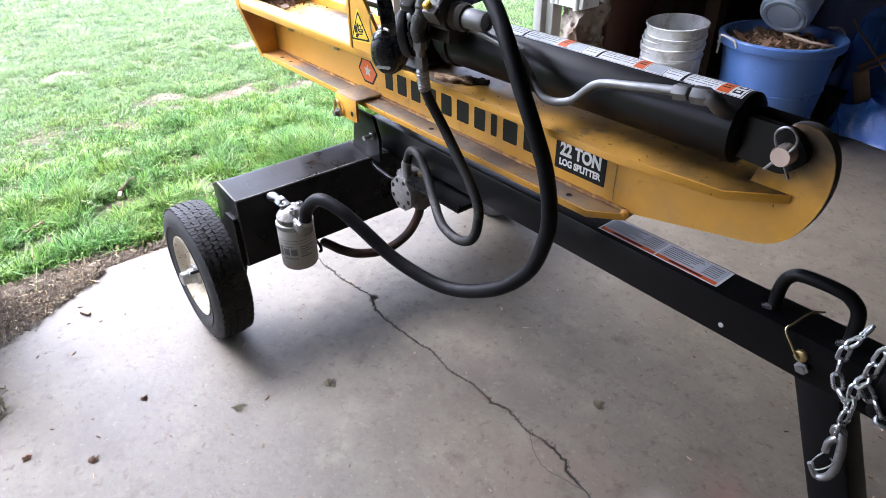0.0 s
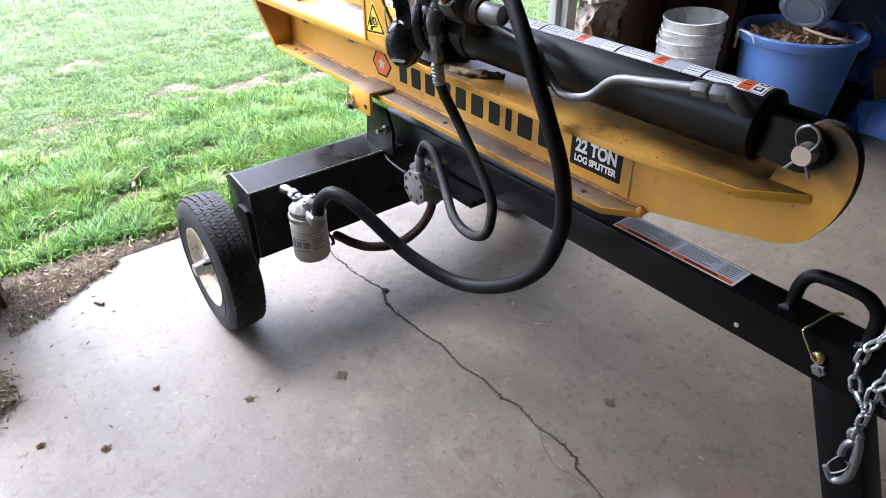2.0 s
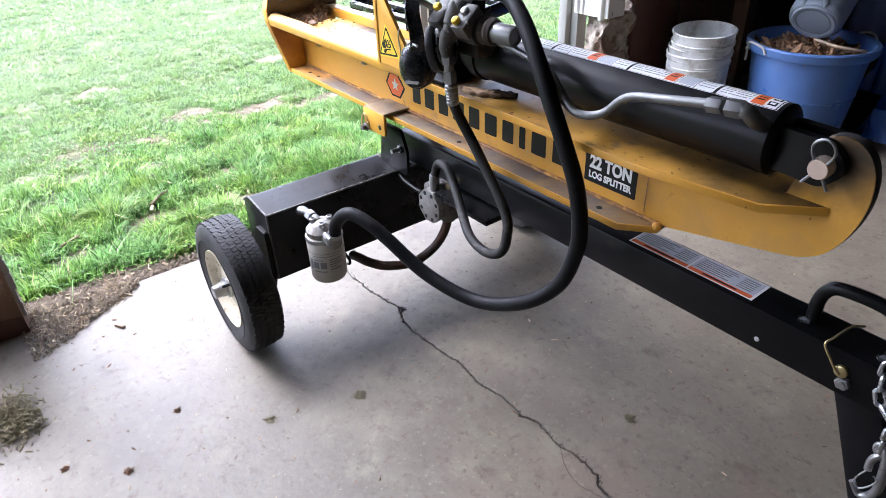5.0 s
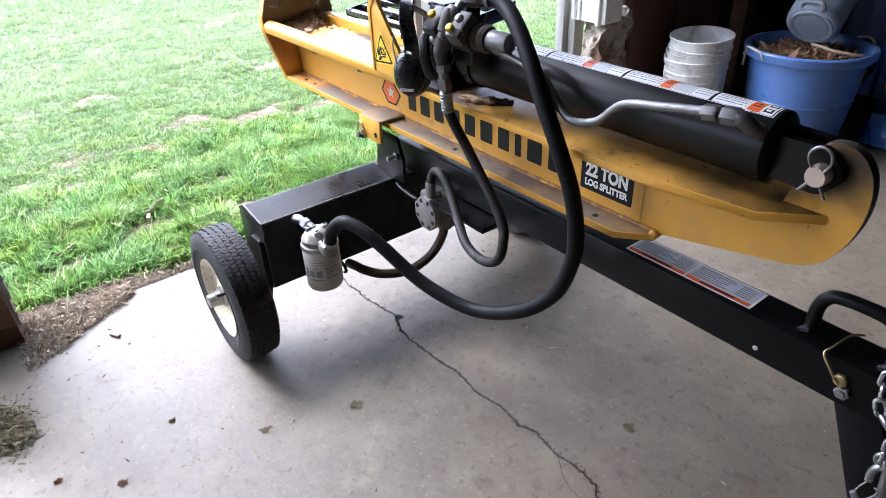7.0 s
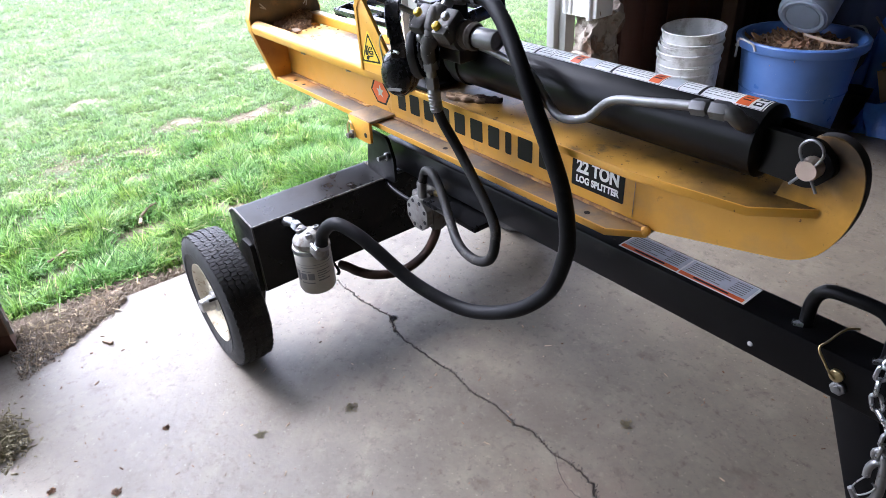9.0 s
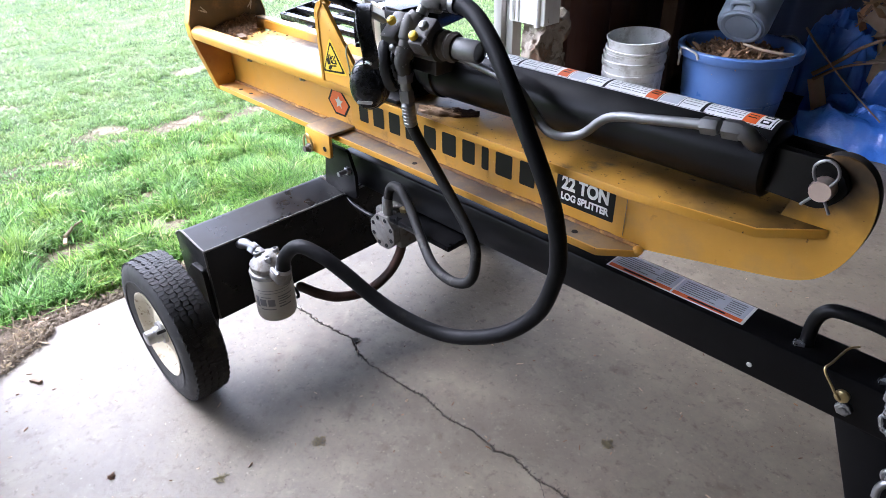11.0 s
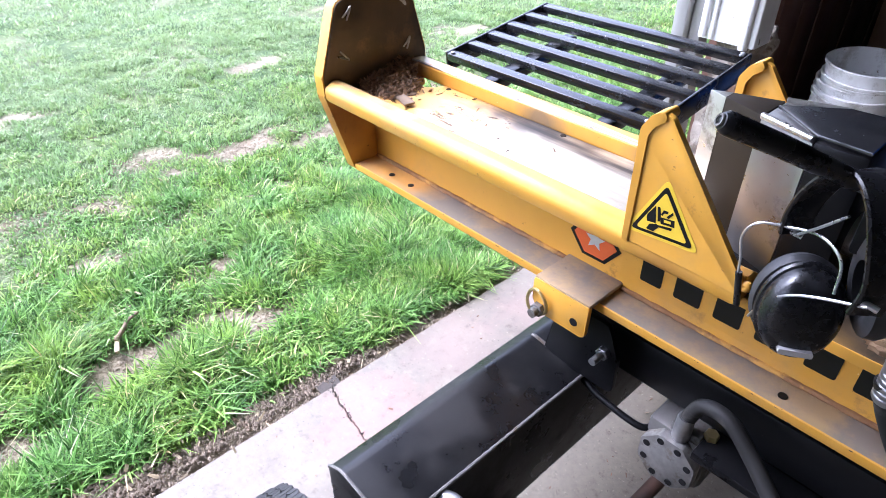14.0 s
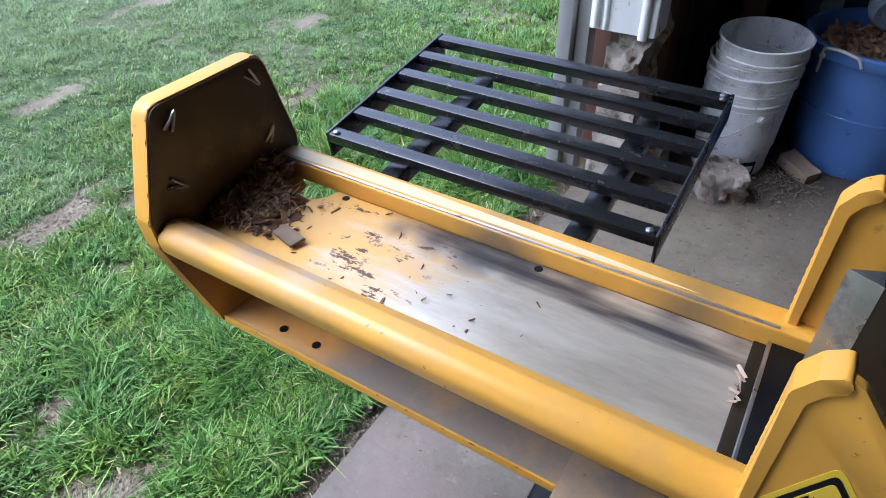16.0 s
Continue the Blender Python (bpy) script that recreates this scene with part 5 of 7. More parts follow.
strip = part("instruction_label", prism([(0.845, -0.006), (1.118, -0.006), (1.118, 0.058), (0.845, 0.058)], 0.5322, 0.5327, "z"), WHITE, tongue, "grey printed instruction label with orange edge")
for k in range(2):
    x0 = 0.849 + k * 0.134
    part("label_panel", prism([(x0, 0.009), (x0 + 0.130, 0.009), (x0 + 0.130, 0.054), (x0, 0.054)], 0.5329, 0.5333, "z"), GREYLABEL, strip)
    part("label_band", prism([(x0, -0.003), (x0 + 0.130, -0.003), (x0 + 0.130, 0.0075), (x0, 0.0075)], 0.5329, 0.5333, "z"), ORANGE, strip)
    part("band_print", prism([(x0 + 0.03, 0.0), (x0 + 0.10, 0.0), (x0 + 0.10, 0.0045), (x0 + 0.03, 0.0045)], 0.5334, 0.5337, "z"), INK, strip)
    for r in range(6):
        part("label_line", prism([(x0 + 0.006, 0.014 + r * 0.0065), (x0 + 0.075 + 0.045 * noise.noise((r * 1.7, k, 0)), 0.014 + r * 0.0065), (x0 + 0.075 + 0.045 * noise.noise((r * 1.7, k, 0)), 0.0162 + r * 0.0065), (x0 + 0.006, 0.0162 + r * 0.0065)], 0.5334, 0.5337, "z"), GREYINK, strip)
        part("label_line", prism([(x0 + 0.092, 0.014 + r * 0.0065), (x0 + 0.122, 0.014 + r * 0.0065), (x0 + 0.122, 0.0162 + r * 0.0065), (x0 + 0.092, 0.0162 + r * 0.0065)], 0.5334, 0.5337, "z"), GREYINK, strip)
part("carry_handle", sweep(smooth_path([(1.213, 0.022, 0.53), (1.213, 0.022, 0.575), (1.222, 0.022, 0.600), (1.243, 0.022, 0.612), (1.30, 0.022, 0.614), (1.322, 0.022, 0.606), (1.336, 0.022, 0.585), (1.340, 0.022, 0.53)], 6), 0.0115, seg=16), BLACK_TUBE, tongue, "bent black grab handle")
for hx in (1.213, 1.340):
    part("handle_weld", lathe([(0, 0.0135), (0.002, 0.0130), (0.004, 0.0115)], (hx, 0.022, 0.531), (0, 0, 1), seg=16), BLACK_TUBE, tongue)
    tack = rough_block(0.016, 0.010, 0.008, hx * 10, 0.004, 5)
    part("tack_weld", tack, CHAINZINC, tongue, "bright tack weld", m=pose(hx - 0.006, 0.008, 0.530, 0, 0, 25))
part("rivet", lathe([(0, 0.005), (0.001, 0.0045), (0.0016, 0.002)], (1.15, -0.018, 0.470), (0, -1, 0), seg=12), SILVER, tongue)
leg = bmesh.new()
t_leg = box(-0.036, 0.036, -0.036, 0.036, 0, 0.505, 0.006)
merge(leg, t_leg, Matrix.Translation((1.305, 0.02, 0.505)) @ Matrix.Rotation(radians(180 - 21.8), 4, "Y") @ Matrix.Translation((0, 0, 0)))
stand = part("stand", leg, BLACK_TUBE, splitter, "black square support leg")
part("foot_pad", box(1.44, 1.58, -0.05, 0.09, 0.0, 0.012, 0.002), BLACK, stand)
part("stand_bolt", hexnut((1.300, -0.018, 0.476), (0, -1, 0), 0.0125, 0.009, rod((1.3, -0.026, 0.476), (1.3, -0.030, 0.476), 0.006)), ZINC, stand, "bright hex bolt")
part("pin_head", lathe([(0, 0.011), (0.006, 0.011), (0.008, 0.008)], (1.292, -0.019, 0.497), (0, -1, 0), seg=16), BRASS, stand)
part("pin_clip", sweep(smooth_path([(1.292, -0.028, 0.493), (1.283, -0.030, 0.503), (1.273, -0.029, 0.515), (1.258, -0.026, 0.534), (1.262, -0.010, 0.541), (1.27, 0.03, 0.548), (1.28, 0.06, 0.540)], 4), 0.0021, seg=8), BRASS, stand, "sprung wire safety clip")


def link_mesh(L=0.034, Wd=0.0205, r=0.0034):
    h = (L - Wd) / 2
    pts = []
    for k in range(24):
        a = 2 * math.pi * k / 24
        pts.append(Vector(((Wd / 2 - r) * math.cos(a), 0, (Wd / 2 - r) * math.sin(a) + (h if math.sin(a) >= 0 else -h))))
    return finish(sweep(pts, r, closed=True, seg=8), "link", CHAINZINC)


LINK = link_mesh()


def chain(path, parent):
    """Links set along a line, every other one turned a quarter."""
    pts = smooth_path(path, 24)
    step, acc, k = 0.0262, 0.0, 0
    for a, b in zip(pts, pts[1:]):
        acc += (b - a).length
        if acc >= step:
            acc -= step
            d = (b - a).normalized()
            q = d.to_track_quat("Z", "Y").to_matrix().to_4x4()
            part("link", LINK, None, parent, m=Matrix.Translation(b) @ q @ Matrix.Rotation(radians(45 + 90 * (k % 2) + 12 * math.sin(k * 2.1)), 4, "Z"))
            k += 1


chains = part("safety_chain", sweep(smooth_path([(1.391, -0.055, 0.428), (1.397, -0.058, 0.424), (1.402, -0.058, 0.406), (1.406, -0.058, 0.380), (1.408, -0.058, 0.345), (1.400, -0.058, 0.322), (1.387, -0.058, 0.316), (1.373, -0.058, 0.334)], 6), lambda u: 0.0052 + 0.0022 * math.sin(math.pi * min(1, u * 1.1)), seg=12), ZINC, splitter, "bright zinc safety chain with a hook")
chain([(1.372, -0.010, 0.612), (1.365, -0.030, 0.602), (1.360, -0.036, 0.585), (1.351, -0.036, 0.566), (1.350, -0.036, 0.536), (1.354, -0.038, 0.509), (1.367, -0.042, 0.485), (1.382, -0.048, 0.475)], chains)
chain([(1.425, -0.05, 0.628), (1.402, -0.053, 0.605), (1.396, -0.055, 0.577), (1.394, -0.055, 0.545), (1.386, -0.055, 0.522), (1.388, -0.055, 0.497), (1.389, -0.055, 0.47), (1.390, -0.055, 0.442), (1.391, -0.056, 0.415)], chains)
chain([(1.385, -0.03, 0.525), (1.397, -0.034, 0.505), (1.417, -0.036, 0.490), (1.432, -0.036, 0.470), (1.450, -0.034, 0.475), (1.47, -0.03, 0.50)], chains)
part("hook_eye", sweep([Vector((1.391 + 0.009 * math.cos(q), -0.057, 0.424 + 0.011 * math.sin(q))) for q in (2 * math.pi * k / 20 for k in range(20))], 0.0042, closed=True, seg=9), ZINC, chains)
part("hook_jaw", sweep(smooth_path([(1.400, -0.058, 0.412), (1.390, -0.060, 0.410), (1.385, -0.061, 0.395), (1.386, -0.062, 0.378)], 5), 0.0060, seg=10), ZINC, chains)
part("latch", sweep(smooth_path([(1.388, -0.066, 0.384), (1.379, -0.067, 0.360), (1.377, -0.067, 0.344), (1.386, -0.067, 0.336), (1.398, -0.067, 0.352), (1.403, -0.066, 0.368), (1.397, -0.066, 0.375)], 5), 0.0014, seg=6), CHAINZINC, chains, "sprung wire latch")
part("coupler", box(1.40, 1.58, -0.026, 0.074, 0.45, 0.545, 0.014), BLACK, splitter, "black hitch coupler")

# cylinder and its strip of warnings
AX, CZ, CR = 0.0, 0.832, 0.058
cyl = part("cylinder", lathe([(0.0, 0.046), (0.002, 0.049), (0.03, 0.049), (0.032, CR + 0.004), (0.06, CR + 0.004), (0.062, CR), (0.750, CR), (0.753, CR - 0.003), (0.757, CR - 0.012)], (0.345, AX, CZ), (1, 0, 0), seg=56), BLACK_TUBE, splitter, "glossy black hydraulic cylinder")
part("rod", rod((0.255, 0, CZ), (0.35, 0, CZ), 0.026, seg=28), STEEL, cyl, "bright steel piston rod")


def curved(x0, x1, a0, a1, r, bm=None, n=10):
    """A patch on the cylinder between two angles (degrees from the top, towards the near side)."""
    bm = bm or bmesh.new()
    rows = []
    for k in range(n + 1):
        a = radians(a0 + (a1 - a0) * k / n)
        rows.append([bm.verts.new((x, AX - r * math.sin(a), CZ + r * math.cos(a))) for x in (x0, x1)])
    for p, q in zip(rows, rows[1:]):
        bm.faces.new((p[0], p[1], q[1], q[0]))
    return bm


warn = part("warning_strip", curved(0.50, 1.088, -14, 26, CR + 0.0006), WHITE, cyl, "long white strip of printed warnings")
r2 = random.Random(3)


def print_lines(x0, x1, rows, mat):
    """Unreadable lines of print that run along the strip."""
    for k in range(rows):
        a0 = -10 + 32 * k / rows
        xa = x0 + 0.002
        while xa < x1 - 0.003:
            xb = min(x1 - 0.002, xa + r2.uniform(0.008, 0.03))
            part("print_line", curved(xa, xb, a0, a0 + 1.7, CR + 0.0010, None, 2), mat, warn)
            xa = xb + r2.uniform(0.0012, 0.004)


for a in (0.705, 0.882, 1.042):
    part("orange_block", curved(a, a + 0.021, -12, 23, CR + 0.0010), ORANGE, warn)
    for q in (0, 8):
        part("block_print", curved(a + 0.004, a + 0.017, q, q + 3, CR + 0.0013, None, 2), INK, warn)
for x0 in (0.728, 0.905):
    for xr, w in ((x0, 0.0012), (x0 + 0.036, 0.0012), (x0 + 0.072, 0.0055)):
        part("print_rule", curved(xr, xr + w, -13, 25, CR + 0.0010, None, 6), INK, warn)
    part("label_tint", curved(x0 + 0.003, x0 + 0.034, -11, 22, CR + 0.0008, None, 6), GREYLABEL, warn)
    print_lines(x0 + 0.038, x0 + 0.070, 4, GREYINK)
    print_lines(x0 + 0.079, x0 + 0.136 + (0.018 if x0 < 0.9 else 0), 5, GREYINK)
for xr, w in ((0.535, 0.0012), (0.61, 0.0055), (0.655, 0.0012)):
    part("print_rule", curved(xr, xr + w, -13, 25, CR + 0.0010, None, 6), INK, warn)
for x0, x1 in ((0.502, 0.535), (0.538, 0.609), (0.618, 0.654), (0.658, 0.702)):
    print_lines(x0, x1, 5, GREYINK)
for a in (-13.2, 24.6):
    part("strip_border", curved(0.502, 1.086, a, a + 0.7, CR + 0.0010, None, 1), INK, warn)
part("strip_border", curved(1.0845, 1.0862, -13, 25, CR + 0.0010, None, 6), INK, warn)
for a0, a1 in ((-10, 2), (8, 19)):
    part("pictogram", curved(1.067, 1.081, a0, a1, CR + 0.0010), INK, warn)
    part("pictogram_field", curved(1.070, 1.078, a0 + 3, a1 - 3, CR + 0.0013, None, 4), WHITE, warn)
clevis = bmesh.new()
for s in (-1, 1):
    prism(rounded([(1.075, 0.795), (1.18, 0.79), (1.215, 0.826), (1.18, 0.862), (1.075, 0.866)], [0, 0.03, 0.036, 0.03, 0], 6), s * 0.013, s * 0.030, "y", 0.002, clevis)
box(1.070, 1.10, -0.03, 0.03, 0.79, 0.868, 0.004, clevis)
part("clevis", clevis, BLACK_TUBE, cyl, "black fork at the cylinder's end")
pin = part("clevis_pin", lathe([(0, 0.0145), (0.006, 0.0165), (0.10, 0.0165)], (1.178, -0.052, 0.826), (0, 1, 0), seg=28), PINSTEEL, splitter, "bright clevis pin")
part("hairpin", sweep(smooth_path([(1.158, -0.046, 0.798), (1.168, -0.0475, 0.812), (1.182, -0.049, 0.829), (1.194, -0.049, 0.850), (1.190, -0.049, 0.866), (1.176, -0.049, 0.872), (1.163, -0.049, 0.862), (1.164, -0.048, 0.846), (1.178, -0.0475, 0.826), (1.190, -0.046, 0.806), (1.196, -0.045, 0.795)], 6), 0.0023, seg=8), ZINC, pin, "bent wire hairpin clip")

# steel feed tube along the cylinder
part("feed_tube", sweep(smooth_path([(1.030, -0.100, 0.898), (0.941, -0.096, 0.882), (0.86, -0.089, 0.863), (0.812, -0.097, 0.822), (0.76, -0.108, 0.815), (0.714, -0.102, 0.845), (0.667, -0.090, 0.872), (0.61, -0.085, 0.882), (0.55, -0.085, 0.892), (0.50, -0.088, 0.898)], 8), 0.0078, seg=14), TUBEGREY, splitter, "bent grey steel hydraulic tube")
fitting = part("tube_fitting", hexnut((1.018, -0.099, 0.895), (0.98, -0.05, 0.14), 0.0130, 0.025), TUBEGREY, splitter, "steel elbow fitting")
part("nut", hexnut((1.050, -0.100, 0.899), (0.98, 0.0, 0.08), 0.0145, 0.026), TUBEGREY, fitting)
part("elbow", sweep(smooth_path([(1.07, -0.100, 0.901), (1.082, -0.098, 0.898), (1.086, -0.084, 0.885), (1.083, -0.05, 0.868)], 6), 0.0125, seg=14), TUBEGREY, fitting)

# wedge and pusher
wedge = bmesh.new()
prism([(0.118, 0.0), (0.150, -0.013), (0.196, -0.030), (0.196, 0.030), (0.150, 0.013)], 0.766, 0.945, "z", 0.0012, wedge)
wd = part("wedge", wedge, WEDGESTEEL, splitter, "ground steel splitting wedge, stained dark")
part("wing", prism([(0.1962, -0.030), (0.255, -0.052), (0.262, -0.052), (0.262, 0.052), (0.255, 0.052), (0.1962, 0.030)], 0.766, 0.944, "z", 0.0025), WINGSTEEL, wd, "bare grey steel flare of the wedge")
part("ground_edge", prism([(0.1175, 0.0), (0.142, -0.0104), (0.142, 0.0104)], 0.7665, 0.9452, "z", 0.0008), STEEL, wd, "bright ground edge")
# smooth steel rods added to stand for the flare's pale worn top edges
for sy in (-1, 1):
    part("weld_bead", sweep([Vector((0.197 + 0.064 * k / 90, sy * (0.031 + 0.021 * k / 90) + 0.0006 * noise.noise((k * 0.15, sy, 0)), 0.9455)) for k in range(91)], lambda u: 0.0040 + 0.0004 * noise.noise((u * 18, 3, 0)), seg=10), STEEL, wd, "pale worn top edge of the flare")
part("pusher", box(0.262, 0.32, -0.055, 0.055, 0.766, 0.945, 0.006), BLACK, wd, "black pusher block")
part("pusher_top", prism([(0.200, 0.0), (0.262, -0.048), (0.318, -0.052), (0.318, 0.052), (0.262, 0.048)], 0.9455, 0.951, "z", 0.002), TRAYBLACK, wd, "black top plate with pale specks")
part("slide_plate", box(0.098, 0.335, -0.0935, 0.0935, 0.7588, 0.768, 0.002), BLACK, wd, "black slide plate")
part("worn_edge", box(0.0945, 0.0985, -0.093, 0.093, 0.7588, 0.7685, 0.0008), STEEL, wd, "bright worn front edge")
part("slide_lip", box(0.082, 0.0945, -0.093, 0.093, 0.7588, 0.7625, 0.0012), WEDGESTEEL, wd, "dark rubbed lip")

# control valve with lever
valve = part("control_valve", lathe([(0, 0.016), (0.004, 0.026), (0.03, 0.030), (0.10, 0.032), (0.125, 0.031), (0.13, 0.022)], (0.365, -0.108, 0.915), (1, 0.05, 0), seg=28), DARKCAST, splitter, "grimy cast hydraulic control valve")
for bx in (0.392, 0.472):
    part("valve_lug", box(-0.019, 0.019, -0.032, 0.032, -0.020, 0.016, 0.005, None, pose(bx, -0.128, 0.936, 38, 0, 8)), VALVEGREY, valve)
part("valve_port", lathe([(0, 0.014), (0.006, 0.018), (0.022, 0.018), (0.024, 0.0155), (0.036, 0.0155), (0.039, 0.0185), (0.072, 0.0185), (0.085, 0.014)], (0.428, -0.150, 0.888), (0.05, 0.32, 0.9), seg=24), VALVEGREY, valve)
part("port_boss", lathe([(0, 0.02), (0.04, 0.024), (0.05, 0.018)], (0.43, -0.13, 0.925), (0.2, 0.5, 1), seg=20), VALVEGREY, valve)
for px, py, pz, mt in ((0.400, -0.152, 0.960, CAPYELLOW), (0.381, -0.146, 0.936, CAPYELLOW), (0.470, -0.160, 0.944, CAPYELLOW), (0.484, -0.146, 0.962, ZINC)):
    part("cap_bolt", lathe([(0, 0.0085), (0.006, 0.0095), (0.010, 0.0080), (0.012, 0.004)], (px, py + 0.006, pz - 0.006), (0.05, -0.62, 0.78), seg=14), mt, valve, "yellow capped bolt" if mt is CAPYELLOW else "zinc bolt")
part("spool_neck", lathe([(0, 0.026), (0.008, 0.029), (0.016, 0.024), (0.026, 0.029), (0.035, 0.025)], (0.492, -0.101, 0.917), (1, 0.08, 0), seg=20), GRIME, valve, "collar crusted with greasy dirt")
part("spool_cap", lathe([(0, 0.0205), (0.050, 0.0205), (0.054, 0.0190), (0.054, 0.0150), (0.050, 0.0140), (0.050, 0.004)], (0.527, -0.098, 0.917), (1, 0.08, 0), seg=28), TUBEGREY, valve, "dull steel spool end cap")
part("side_plug", lathe([(0, 0.010), (0.008, 0.010), (0.010, 0.007)], (0.405, -0.148, 0.905), (0, -1, 0), seg=14), ZINC, valve)
lever = part("lever", sweep(smooth_path([(0.372, -0.112, 0.925), (0.352, -0.135, 0.950), (0.330, -0.175, 0.975), (0.300, -0.225, 1.005), (0.262, -0.268, 1.030)], 6), 0.0065, seg=12), ZINC, valve, "control lever")
part("grip", sweep(smooth_path([(0.336, -0.165, 0.970), (0.300, -0.225, 1.005), (0.259, -0.272, 1.032)], 8), lambda u: 0.0092 + 0.001 * u, seg=18), PLASTIC, lever, "black rubber grip")
part("grip_end", lathe([(-0.004, 0.0102), (0.002, 0.0098), (0.006, 0.007), (0.0075, 0.002)], (0.2585, -0.2726, 1.0324), (-0.6, -0.7, 0.38), seg=18), PLASTIC, lever)
part("grip_bore", lathe([(0, 0.0036), (0, 0.0058), (0.0012, 0.0054), (0.0012, 0.0036)], (0.2540, -0.2778, 1.0354), (-0.6, -0.7, 0.38), None, 18, None, True), CAST, lever)
part("lever_bracket", box(0.345, 0.375, -0.135, -0.085, 0.885, 0.945, 0.004), BLACK, valve)
part("outlet_stub", rod((0.430, -0.112, 0.945), (0.434, -0.092, 0.978), 0.0125, hexnut((0.4305, -0.110, 0.950), (0.1, 0.5, 0.85), 0.0165, 0.014), 18, 0.002), ZINC, valve, "bright threaded stub")
part("outlet_elbow", box(-0.019, 0.024, -0.0165, 0.0165, -0.0165, 0.0165, 0.008, None, Matrix.Translation((0.440, -0.080, 0.984)) @ Euler((radians(-30), radians(4), radians(28))).to_matrix().to_4x4()), ALU, valve, "pale cast elbow block")
part("outlet_nipple", rod((0.450, -0.074, 0.985), (0.475, -0.060, 0.986), 0.0135, seg=18), ALU, valve)
part("valve_mount", box(0.40, 0.47, -0.10, -0.045, 0.85, 0.895, 0.006), DARKCAST, valve)
part("wrapped_tape", sweep([Vector((0.462, -0.058 + 0.0165 * math.cos(a), 0.986 + 0.0165 * math.sin(a))) for a in (2 * math.pi * k / 24 for k in range(24))], 0.0042, closed=True, seg=6), DARKCAST, valve)

# hoses
ret = part("return_hose", sweep(smooth_path([(0.205, -0.368, 0.385), (0.222, -0.362, 0.440), (0.269, -0.349, 0.480), (0.325, -0.327, 0.467), (0.368, -0.307, 0.437), (0.471, -0.262, 0.362), (0.594, -0.214, 0.332), (0.714, -0.180, 0.379), (0.785, -0.148, 0.450), (0.812, -0.133, 0.535), (0.815, -0.130, 0.600), (0.795, -0.128, 0.681), (0.758, -0.130, 0.760), (0.713, -0.126, 0.830), (0.660, -0.112, 0.896), (0.590, -0.084, 0.949), (0.520, -0.060, 0.980), (0.455, -0.058, 0.986)], 9), 0.0165, seg=18), RUBBER, splitter, "thick black rubber return hose in a wide loop")
for p, d in (((0.485, -0.059, 0.985), (1, 0.02, -0.1)), ((0.209, -0.367, 0.398), (0.2, 0.05, 1))):
    d = Vector(d).normalized()
    c = part("hose_clamp", lathe([(-0.006, 0.0172), (-0.006, 0.0188), (0.006, 0.0188), (0.006, 0.0172)], p, d, seg=28, closed=True), ZINC, ret, "worm-drive hose clamp")
    u, w = frame_of(d)
    q = Vector(p) + u * -0.021
    part("clamp_screw", rod(q - w * 0.013, q + w * 0.013, 0.005, hexnut(q + w * 0.011, w, 0.0055, 0.007), 12), ZINC, c)
pres = part("pressure_hose", sweep(smooth_path([(0.226, -0.055, 0.430), (0.230, -0.053, 0.480), (0.246, -0.052, 0.514), (0.285, -0.057, 0.520), (0.331, -0.068, 0.491), (0.400, -0.098, 0.450), (0.476, -0.133, 0.423), (0.550, -0.147, 0.420), (0.604, -0.148, 0.444), (0.614, -0.138, 0.487), (0.590, -0.124, 0.540), (0.482, -0.115, 0.651), (0.440, -0.131, 0.725), (0.424, -0.142, 0.775)], 9), 0.0118, seg=16), GREYRUBBER, splitter, "dusty black pressure hose in a narrow loop")
fe = [(0, 0.0125)]
for k in range(6):
    fe += [(0.004 + k * 0.0075, 0.0143), (0.0085 + k * 0.0075, 0.0143), (0.0098 + k * 0.0075, 0.0132)]
part("ferrule", lathe(fe + [(0.052, 0.0115)], (0.430, -0.138, 0.750), (-0.03, -0.10, 1), seg=20), ZINC, pres, "crimped steel ferrule")
part("swivel_nut", hexnut((0.4283, -0.1432, 0.803), (-0.01, -0.06, 1), 0.0160, 0.024), ZINC, pres)
part("neck", rod((0.428, -0.1446, 0.826), (0.4278, -0.146, 0.846), 0.0112, seg=16), ZINC, pres)
part("elbow_nut", hexnut((0.4278, -0.146, 0.843), (0.0, -0.04, 1), 0.0165, 0.018), ZINC, pres)
part("swivel_elbow", sweep(smooth_path([(0.4278, -0.147, 0.858), (0.4275, -0.150, 0.873), (0.428, -0.151, 0.885), (0.430, -0.147, 0.902)], 6), lambda u: 0.0138 + 0.003 * u, seg=16), VALVEGREY, pres)
part("ferrule", lathe([(0, 0.012), (0.006, 0.0138), (0.045, 0.0138), (0.05, 0.0125)], (0.226, -0.055, 0.428), (0.03, 0.01, 1), seg=18), ZINC, pres, "crimped steel ferrule")
part("suction_hose", sweep(smooth_path([(0.040, -0.240, 0.200), (0.075, -0.236, 0.205), (0.116, -0.227, 0.206), (0.160, -0.193, 0.200), (0.181, -0.115, 0.190), (0.191, -0.042, 0.217), (0.208, -0.008, 0.280), (0.216, 0.0, 0.345)], 9), 0.0135, seg=16), RUSTY, splitter, "rust-stained suction hose")
hook = part("hose_hook", sweep(smooth_path([(0.055, -0.275, 0.235), (0.085, -0.275, 0.222), (0.092, -0.277, 0.212), (0.085, -0.279, 0.206)], 5), 0.0045, seg=8), RUBBER, splitter)

